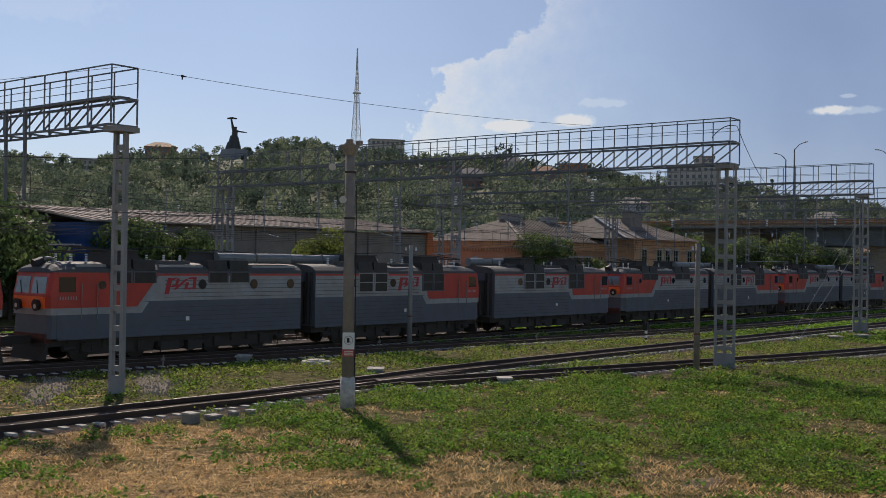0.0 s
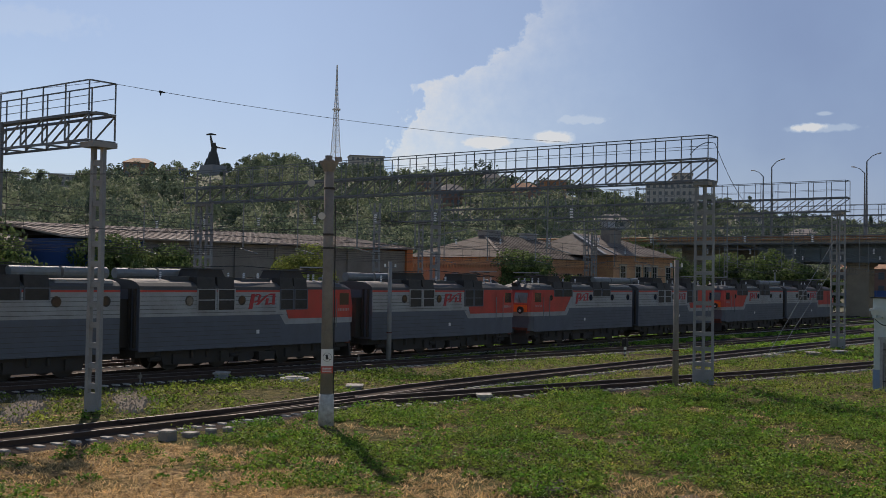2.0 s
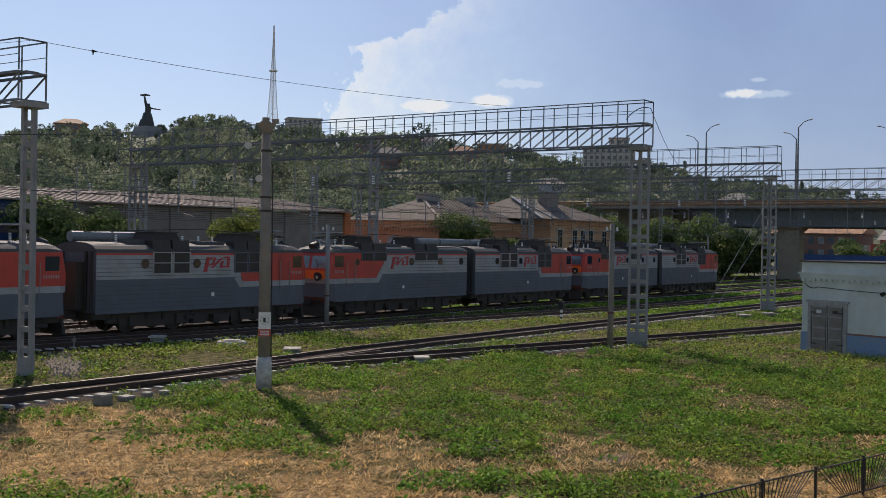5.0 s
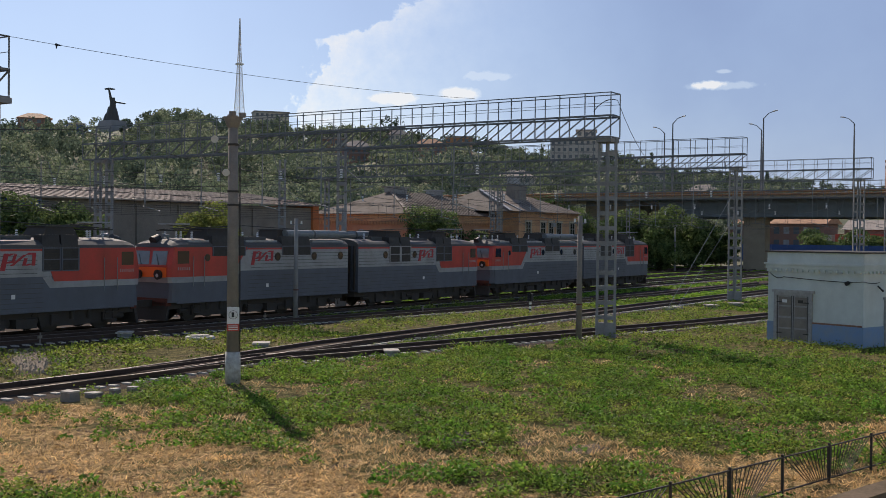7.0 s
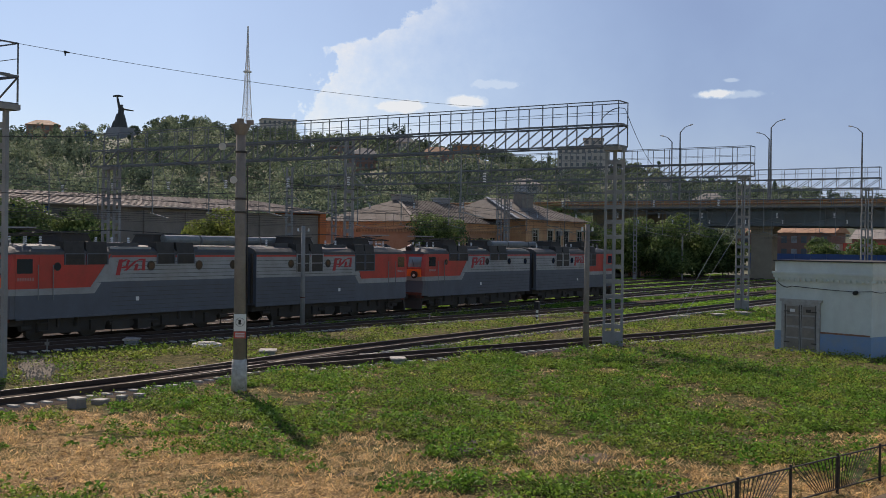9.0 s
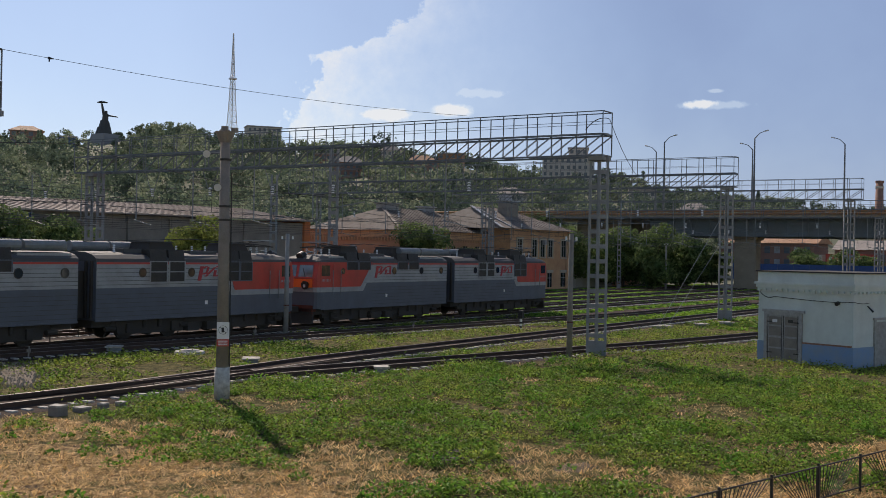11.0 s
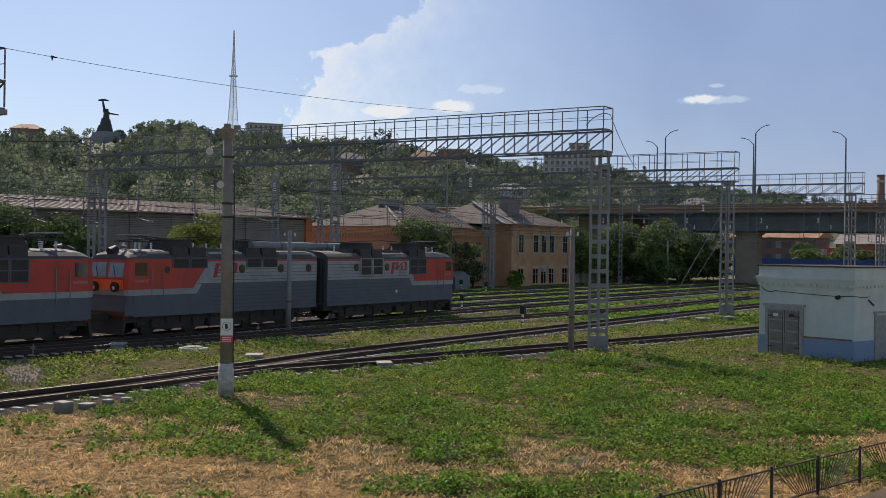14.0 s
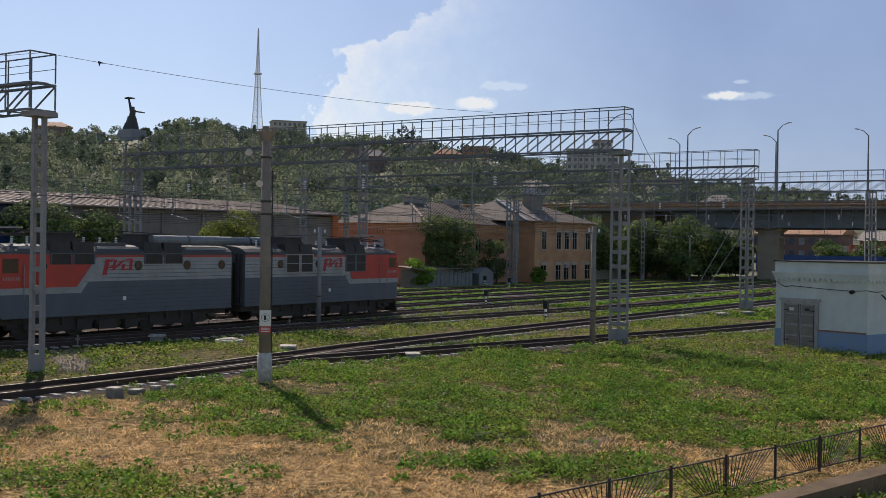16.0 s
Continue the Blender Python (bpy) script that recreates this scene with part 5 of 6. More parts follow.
    part("ridge_vent", one(lambda bm: (box(bm, A0 + 6.2, A0 + 9.2, 82, 83.5, G + 2.6, G + 3.5), box(bm, A0 + 6.0, A0 + 9.4, 81.8, 83.7, G + 3.5, G + 3.62))), M_GREYWOOD, r2)
    part("ridge_vent", one(lambda bm: (box(bm, A0 + 15.2, A0 + 17.6, 82, 83.2, G + 2.2, G + 3.4), box(bm, A0 + 15.0, A0 + 17.8, 81.8, 83.4, G + 3.4, G + 3.55))), M_LWHITE, r2)
    part("dish", one(lambda bm: tube(bm, (A0 - 0.25, 82.2, 5.0), (A0 - 0.4, 82.15, 5.05), 0.62, 0.66, 20)), M_LWHITE, t2, "round white satellite dish")
    for x in (119.5, 122.5, 125.5):
        window_on(t2, x, B0, 3.9, 1.1, 1.9, trim=False)
    # low shed and yard clutter before the house
    s = thing("metal_shed", "low grey sheet-metal shed with a patched flat roof", "shed")
    part("wall", one(lambda bm: box(bm, 101.0, 112.0, 71.2, 74.0, -0.1, 2.0)), M_STEELGREY, s)
    part("roof", one(lambda bm: quadbox(bm, [(100.4, 70.6, 2.0), (112.6, 70.6, 2.15), (112.6, 74.4, 2.35), (100.4, 74.4, 2.3), (100.4, 70.6, 2.12), (112.6, 70.6, 2.27), (112.6, 74.4, 2.47), (100.4, 74.4, 2.42)])), M_TINROOF, s)
    for i in range(12):
        part("sheet_rib", one(lambda bm: bar(bm, (101.5 + i * 0.9, 71.18, 0), (101.5 + i * 0.9, 71.18, 2.0), 0.06)), M_STEELGREY, s)
    g = thing("metal_shed", "small rounded grey garage with a peaked roof", "shed")
    part("body", one(lambda bm: prism(bm, [(113.2, 71, 0), (116.6, 71, 0), (116.6, 71, 1.6), (115.0, 71, 2.2), (113.2, 71, 1.5)], [(113.2, 74, 0), (116.6, 74, 0), (116.6, 74, 1.6), (115.0, 74, 2.2), (113.2, 74, 1.5)])), M_STEELGREY, g)
    f = thing("board_fence", "grey board fence with posts behind the far tracks", "fence")
    for i in range(12):
        part("board", one(lambda bm: box(bm, 150 + i * 2.2, 152.1 + i * 2.2, 73.4, 73.5, -0.1, 2.3)), M_GREYWOOD if i < 7 else M_HOUSERED, f)
    # warehouse
    w = thing("warehouse", "long low warehouse with a dusty corrugated roof", "warehouse")
    part("wall", one(lambda bm: box(bm, 60.0, 95.6, 80, 98, -0.3, 7.9)), M_WARE, w, "brown-grey warehouse wall")
    rf = part("roof", one(lambda bm: quadbox(bm, [(51.6, 79.2, 7.8), (96.4, 79.2, 8.1), (96.4, 90, 9.5), (51.6, 90, 9.2), (51.6, 79.2, 7.95), (96.4, 79.2, 8.25), (96.4, 90, 9.65), (51.6, 90, 9.35)])), M_WAREROOF, w, "dusty brown corrugated roof")
    for i in range(44):
        x = 51.9 + i * 1.02
        part("roof_rib", one(lambda bm: bar(bm, (x, 79.2, 7.98 + (x - 51.6) * 0.0067), (x, 90, 9.38 + (x - 51.6) * 0.0067), 0.12, 0.06)), M_WAREROOF, rf)
    part("end_pier", one(lambda bm: box(bm, 95.6, 96.6, 79.7, 98, -0.3, 8.2)), M_ORANGEB, w, "orange painted end pier")
    part("back_slope", one(lambda bm: quadbox(bm, [(51.6, 90, 9.2), (96.4, 90, 9.5), (96.4, 99, 8.0), (51.6, 99, 8.0), (51.6, 90, 9.35), (96.4, 90, 9.65), (96.4, 99, 8.1), (51.6, 99, 8.1)])), M_WAREROOF, w)
    part("sheeted_bay", one(lambda bm: box(bm, 52.0, 60.0, 80, 98, -0.3, 7.75)), M_BLUE, w, "blue sheeted bay")
    for i in range(7):
        part("pilaster", one(lambda bm: box(bm, 60 + i * 5.2, 60.4 + i * 5.2, 79.8, 80, -0.3, 7.7)), M_WARE, w)
    w2 = thing("warehouse", "long low warehouse continuing beyond the blue bay", "warehouse")
    part("wall", one(lambda bm: box(bm, 10, 51, 84, 98, -0.3, 7.4)), M_WARE, w2)
    part("roof", one(lambda bm: quadbox(bm, [(9.5, 83.3, 7.4), (51.4, 83.3, 7.4), (51.4, 91, 8.6), (9.5, 91, 8.6), (9.5, 83.3, 7.52), (51.4, 83.3, 7.52), (51.4, 91, 8.72), (9.5, 91, 8.72)])), M_WAREROOF, w2)


# ---- road bridge ----


def build_bridge():
    t = thing("road_bridge", "grey steel girder road bridge over the yard with railings", "bridge")
    for x in (170, 175, 180, 185):
        part("girder", one(lambda bm: (box(bm, x, x + 0.25, -60, 69, 8.5, 11.1), box(bm, x - 0.25, x + 0.5, -60, 69, 8.3, 8.5))), M_BRIDGE, t, "riveted grey girder")
    for i in range(42):
        part("stiffener", one(lambda bm: box(bm, 169.85, 170.0, -60 + i * 3.05, -59.85 + i * 3.05, 8.5, 11.1)), M_BRIDGE, t)
    part("deck", one(lambda bm: box(bm, 167.6, 188, -60, 110, 11.1, 11.6)), M_BRIDGEC, t, "concrete bridge deck")
    part("service_walk", one(lambda bm: [bar(bm, (167.8, -60, z), (167.8, 110, z), 0.1) for z in (10.2, 11.05)] + [bar(bm, (167.8, -60 + i * 1.7, 10.2), (167.8, -58.3 + i * 1.7, 11.05), 0.07) for i in range(100)]), M_STEEL, t)
    for r, (x, z) in enumerate(((167.3, 11.75), (167.3, 12.15))):
        part("pipe", one(lambda bm: tube(bm, (x, 25, z), (x, 110, z), 0.16, seg=8)), M_PIPE, t, "rusty service pipe")
    part("handrail", one(lambda bm: [bar(bm, (168, -60, z), (168, 110, z), 0.07) for z in (12.2, 12.7)]), M_STEEL, t)
    po = bars_mesh("railing_post", M_STEEL, [((0, 0, 0), (0, 0, 1.1), 0.07)])
    for i in range(60):
        piece("railing_post", po, t, pose(168, -20 + i * 2.1, 11.6))
    for y in (53.8, 12, -30):
        for x, dy in ((171.5, 0), (181.5, 3.2)):
            pr = part("pier", one(lambda bm: box(bm, x, x + 2.6, y + dy - 1.7, y + dy + 1.7, -0.3, 7.9)), M_BRIDGEC, t, "yellowish concrete pier")
            part("pier_cap", one(lambda bm: box(bm, x - 0.4, x + 3.0, y + dy - 2.1, y + dy + 2.1, 7.9, 8.3)), M_BRIDGEC, pr)
    part("abutment", one(lambda bm: box(bm, 174, 188, 74, 84, -0.3, 11.1)), M_BRIDGEC, t)
    for y, zt, dy, h in ((52.4, 0, -1.6, 23.6), (56.7, 0, 1.6, 22.1), (41.8, 0, 1.6, 22.5), (67.2, 0, -1.6, 23.5), (73.8, 0, 1.6, 22.3)):
        x = 171 if dy < 0 else 184
        l = thing("street_lamp", "tall street lamp with a curved arm on the bridge", "street lamp", pose(x, y, 11.6), group="bridge lamps")
        zz = h + (1.0 if x > 180 else 0) - 11.6
        part("pole", one(lambda bm: tube(bm, (0, 0, 0), (0, 0, zz), 0.2, 0.1, 8)), M_STEEL, l)
        part("arm", one(lambda bm: (tube(bm, (0, 0, zz), (0, dy * 0.5, zz + 0.8), 0.08, 0.06, 6), tube(bm, (0, dy * 0.5, zz + 0.8), (0, dy, zz + 1.1), 0.06, 0.06, 6))), M_STEEL, l)
        part("head", one(lambda bm: tube(bm, (0, dy, zz + 1.1), (0, dy * 1.35, zz + 1.2), 0.12, 0.09, 8)), M_LAMP, l)
    f = thing("sheet_fence", "long blue sheet-metal fence under the bridge", "fence")
    for i in range(40):
        part("sheet", one(lambda bm: box(bm, 214.9, 215, -50 + i * 3, -47.05 + i * 3, -0.2, 3.9)), M_BLUE, f)
    b = thing("brick_building", "red and white low building beyond the bridge", "building")
    part("wall", one(lambda bm: box(bm, 262, 275, 66, 88, -0.3, 8.6)), M_FARRED, b)
    part("roof", one(lambda bm: prism(bm, [(261, 65, 8.6), (276, 65, 8.6), (268, 65, 10.6)], [(261, 89, 8.6), (276, 89, 8.6), (268, 89, 10.6)])), M_PIPE, b, "orange tiled roof")
    for i in range(9):
        for z in (3.2, 6.2):
            part("window", one(lambda bm: box(bm, 261.9, 262, 67 + i * 2.3, 68.3 + i * 2.3, z, z + 1.6)), M_LWHITE if i % 2 else M_FARGLASS, b)
    part("white_block", one(lambda bm: box(bm, 258, 262, 63.2, 65.0, -0.3, 6.0)), M_FAR, b)
    b2 = thing("brick_building", "long low red building with a red lettered board beyond the bridge", "building")
    part("wall", one(lambda bm: box(bm, 256, 268, 30, 60, -0.3, 7.2)), M_FARRED, b2)
    part("roof", one(lambda bm: prism(bm, [(255.4, 29.4, 7.2), (268.6, 29.4, 7.2), (262, 29.4, 9.4)], [(255.4, 60.6, 7.2), (268.6, 60.6, 7.2), (262, 60.6, 9.4)])), M_FARROOF, b2, "grey pitched roof")
    for i in range(11):
        part("window", one(lambda bm: box(bm, 255.9, 256, 31 + i * 2.6, 32.4 + i * 2.6, 4.4, 6.2)), M_FARGLASS, b2)
    bd = part("sign_board", one(lambda bm: box(bm, 250.0, 250.3, 50.5, 60.5, 3.4, 6.2)), M_SIGNR, b2, "red board with a row of pale bars")
    for i in range(9):
        part("text_bar", one(lambda bm: box(bm, 249.94, 250.0, 51.2 + i, 51.75 + i, 4.1, 5.5)), M_SIGNW, bd)
    for y in (51.5, 59.5):
        part("board_post", one(lambda bm: box(bm, 250.3, 250.5, y, y + 0.2, -0.2, 6.0)), M_STEEL, bd)


# ---- hillside plan: bearing, range, width, depth, height, floors, wall, roof, label, columns, turn, lift, flat roof ----
HILL_BLOCKS = [
    (-2.95, 690, 21, 12, 15, 4, M_FAR, M_FARROOF, "pale apartment block on the ridge", 7, 10, 8, True),
    (12.7, 560, 26, 12, 17, 5, M_FAR, M_FARROOF, "pale multi-storey building on the slope", 9, 0, 0, True),
    (13.2, 575, 10, 10, 21, 6, M_FAR, M_FARROOF, "taller stair block behind the pale building", 3, 0, 0, True),
    (-17.9, 600, 16, 12, 8, 3, M_FAR, M_FARROOF, "pale block among trees on the hill", 6, 0, 0, True),
    (-14.4, 560, 15, 9, 7, 2, M_FARRED, M_PIPE, "brick house with an orange roof on the hill", 4, 0, 2, False),
    (-12.5, 560, 8, 6, 5, 2, M_BLUE, M_FARROOF, "small blue building on the hill", 3, 0, 2, True),
    (-13.3, 565, 10, 6, 3, 1, M_FAR, M_FARROOF, "low grey building on the hill", 5, 0, 2, True),
    (-8.2, 640, 22, 12, 6, 2, M_BRIDGEC, M_GRANITE, "low broad building behind the statue", 8, 0, 0, True),
    (1.5, 420, 11, 7, 6, 2, M_FARRED, M_FARROOF, "brick hillside house among trees", 5, 12, 2, False),
    (0.2, 470, 10, 6, 6, 2, M_FARRED, M_FARROOF, "brick hillside house among trees", 4, -18, 2, True),
    (5.2, 470, 13, 8, 5, 2, M_FARRED, M_PIPE, "wide brick house with a red roof on the slope", 6, 8, 2, False),
    (6.6, 500, 11, 7, 8, 3, M_PIPE, M_FARROOF, "orange brick house on the slope", 4, -10, 1, True),
    (3.6, 520, 10, 6, 6, 2, M_FAR, M_FARROOF, "pale hillside house among trees", 4, 20, 3, False),
    (9.5, 380, 12, 7, 5, 2, M_FAR, M_FARROOF, "pale hillside house among trees", 5, -15, 2, False),
    (16.5, 480, 11, 7, 6, 2, M_FAR, M_FARROOF, "pale hillside house among trees", 4, 5, 2, True),
    (19.0, 420, 12, 7, 5, 2, M_FAR, M_FARROOF, "pale hillside house among trees", 5, -12, 2, False),
    (22.5, 430, 13, 8, 5, 2, M_FAR, M_FARROOF, "pale hillside house among trees", 5, 9, 1, False),
    (25.5, 400, 13, 8, 5, 2, M_FARRED, M_FARROOF, "brick hillside house among trees", 5, 0, 1, False),
    (10.5, 300, 9, 6, 4.5, 1, M_FAR, M_FARROOF, "low pale house near the hill foot", 4, 15, 0, False),
    (-20.5, 600, 12, 7, 7, 2, M_FAR, M_FARROOF, "pale hillside house among trees", 4, 18, 0, True),
    (15.5, 330, 10, 6, 4.5, 2, M_FAR, M_FARROOF, "pale hillside house among trees", 4, -20, 1, False),
    (20.5, 330, 10, 6, 4.5, 2, M_FAR, M_FARROOF, "pale hillside house among trees", 4, 11, 1, False),
]

# ---- plants ----


def leaves(rng, blobs, n, size, loose=0.7):
    """Loose leaf quads scattered over the shells of several blobs (x, y, z, rx, ry, rz)."""
    vs, fs = [], []
    bl = np.array(blobs, float)
    w = bl[:, 3] * bl[:, 4]
    pick = rng.choice(len(bl), n, p=w / w.sum())
    d = rng.normal(size=(n, 3))
    d /= np.linalg.norm(d, axis=1, keepdims=True)
    r = rng.uniform(0.55, 1.08, (n, 1)) ** 0.6
    c = bl[pick, :3] + d * r * bl[pick, 3:6]
    nn = d + rng.normal(size=(n, 3)) * loose
    nn /= np.linalg.norm(nn, axis=1, keepdims=True)
    a = np.cross(nn, rng.normal(size=(n, 3)))
    a /= np.linalg.norm(a, axis=1, keepdims=True) + 1e-9
    b = np.cross(nn, a)
    s = size * rng.uniform(0.5, 1.3, (n, 1))
    q = np.stack([c - a * s, c - b * s * 0.6 + nn * s * 0.15, c + a * s, c + b * s * 0.6 + nn * s * 0.15], 1).reshape(-1, 3)
    return q, np.arange(4 * n).reshape(n, 4)


def leaf_object(name, q, f, material):
    me = bpy.data.meshes.new(name)
    me.from_pydata(q.tolist(), [], f.tolist())
    me.materials.append(material)
    return new(name, me)


def tree(x, y, z, h, r, seed, material, label, n=1600, leaf=0.3, low=0.25, blobs=9):
    rng = np.random.default_rng(seed)
    t = thing("tree", label, "tree", pose(x, y, z))
    bl = []
    for i in range(blobs):
        a, k = rng.uniform(0, 2 * math.pi), rng.uniform(0, 1) ** 0.6
        zz = h * rng.uniform(low + 0.12, 0.88)
        fall = 1 - abs(zz / h - 0.55) * 0.9
        bl.append((math.cos(a) * r * 0.62 * k * fall, math.sin(a) * r * 0.62 * k * fall, zz, r * rng.uniform(0.32, 0.55), r * rng.uniform(0.32, 0.55), h * rng.uniform(0.1, 0.2)))
    def wood(bm):
        tube(bm, (0, 0, -0.2), (0.1, 0.05, h * 0.5), 0.035 * h * 0.6, 0.02 * h * 0.5, 8)
        for b in bl[:6]:
            tube(bm, (0.05, 0.02, h * rng.uniform(0.2, 0.45)), (b[0], b[1], b[2]), 0.012 * h * 0.6, 0.02, 5)
    part("trunk", one(wood), M_BARK, t)
    q, f = leaves(rng, bl, int(n * 2.6), leaf * 0.6, 0.5)
    c = leaf_object("crown", q, f, material)
    c.parent = t
    return t


def build_trees():
    green = "leafy green tree with an uneven crown"
    tree(66.3, 66.4, 0, 7.3, 3.4, 3, M_LEAFY, "yellow-green acacia beyond the tracks", 2600, 0.26, 0.3, 12)
    tree(109.6, 73.0, 0, 8.2, 4.8, 4, M_LEAF, "dense dark green tree before the brick house", 3600, 0.28, 0.1, 14)
    tree(101.5, 71.5, 0, 3.6, 2.2, 5, M_WEED, "bright green bush beside the shed", 900, 0.2, 0.05, 8)
    tree(55.0, 77.0, 0, 8.0, 4.6, 6, M_LEAF, "dark green tree before the warehouse", 2600, 0.3, 0.1, 12)
    tree(61.5, 77.5, 0, 7.7, 4.0, 7, M_LEAF, green, 2200, 0.3, 0.1, 12)
    tree(121.0, 73.2, 0, 6.0, 3.4, 8, M_LEAF, "dark green bushy tree at the foot of the house", 1200, 0.25, 0.0, 9)
    tree(127.3, 70.9, 0, 2.2, 1.6, 28, M_WEED, "small bush at the house corner", 600, 0.2, 0.0, 6)
    for i, (x, y, h, r) in enumerate(((155, 62.5, 9.6, 4.6), (158, 68.5, 9.2, 5), (163, 74, 9.5, 6), (163, 61, 9.4, 4.5), (152, 74, 9, 5), (150, 80, 9, 5), (165, 67, 9.5, 5), (168, 90, 12, 7))):
        tree(x, y, 0, h, r, 40 + i, M_LEAF, green + " under the bridge", 2600, 0.4, 0.05, 13)
    # The last three are added to cover sunlit ground in the bridge's shade.
    for i, (x, y, h, r) in enumerate(((215, 73, 6, 5), (222, 45, 5.5, 4), (224, 33, 5, 4), (228, 58, 6, 5), (232, 52, 7, 5), (236, 62, 7.5, 5), (238, 44, 6.5, 5), (240, 20, 7, 5), (250, 90, 9, 6), (222, 80, 8, 6), (173, 60.5, 6, 4.2), (178, 65.5, 6, 4.4), (183, 63, 5.5, 4))):
        tree(x, y, 0, h, r, 60 + i, M_LEAF, green + " beyond the bridge", 1300, 0.45, 0.05, 10)
    for i, (x, y, h, r) in enumerate(((38, 76, 12, 7), (31, 77, 12.5, 7), (23, 78, 11, 6), (45, 79, 10.5, 6), (14, 77, 10, 5), (44, 88, 12, 7), (34, 92, 13, 8), (24, 90, 13, 8))):
        tree(x, y, 0, h, r, 80 + i, M_LEAF, green + " behind the yard", 2000, 0.4, 0.05, 12)


def build_woods():
    """Trees of the hillside, in three haze-greyed tones of green; none before the houses on the slope."""
    rng = np.random.default_rng(11)
    lots = [([], []) for _ in M_HAZED_WOODS]
    size = [0, 0, 0]

    def plant(x, y, z, h, w, n, leaf, tone, tall=False):
        bl = []
        for i in range(7):
            a, k = rng.uniform(0, 2 * math.pi), rng.uniform(0, 1) ** 0.5
            up = rng.uniform(0.22, 0.82)
            reach = w * k * (0.35 if tall else 0.75 * math.sqrt(max(0.1, 1 - (up - 0.3) ** 2 * 2.6)))
            bl.append((x + math.cos(a) * reach, y + math.sin(a) * reach, z + h * up, w * rng.uniform(0.28, 0.5), w * rng.uniform(0.28, 0.5), h * rng.uniform(0.1, 0.18)))
        q, f = leaves(rng, bl, n, leaf, 0.32)
        lots[tone][0].append(q)
        lots[tone][1].append(f + size[tone])
        size[tone] += len(q)

    for i in range(5200):
        az = rng.uniform(-34, 40)
        r = 158 + 520 * rng.uniform(0, 1) ** 1.15
        p = old_way(az, r)
        if p.y < 84 or (p.y < 106 and p.x < 150) or (150 < p.x < 200 and p.y < 110):
            continue
        z = land(az, r)
        if z < 1.0 and r < 220 and p.x > 190:
            continue
        if noise.noise(Vector((az * 0.3, r * 0.02, 4.0))) < -0.3:
            continue
        if abs(az + 10.75) < 1.3 and 500 < r < 625:
            continue
        if any(abs(az - b[0]) < math.degrees(b[2] * 0.55 / b[1]) + 0.05 and -34 < r - b[1] < 14 for b in HILL_BLOCKS):
            continue
        h = rng.uniform(5.0, 13.0) * (1.0 if r < 420 else 0.8)
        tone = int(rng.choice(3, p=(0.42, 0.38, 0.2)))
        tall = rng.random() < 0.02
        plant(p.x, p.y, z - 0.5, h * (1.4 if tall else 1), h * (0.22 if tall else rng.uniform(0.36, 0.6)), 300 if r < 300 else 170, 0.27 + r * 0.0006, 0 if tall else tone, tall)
    for az, h in ((2.75, 14), (3.05, 19), (3.3, 16), (3.75, 15), (8.0, 10)):
        p = old_way(az, 560)
        plant(p.x, p.y, land(az, 560) - 1, h, 3.4, 260, 0.6, 0, True)
    for (qs, fs), m in zip(lots, M_HAZED_WOODS):
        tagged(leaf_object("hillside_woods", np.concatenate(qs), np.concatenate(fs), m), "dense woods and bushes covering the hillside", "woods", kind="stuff")


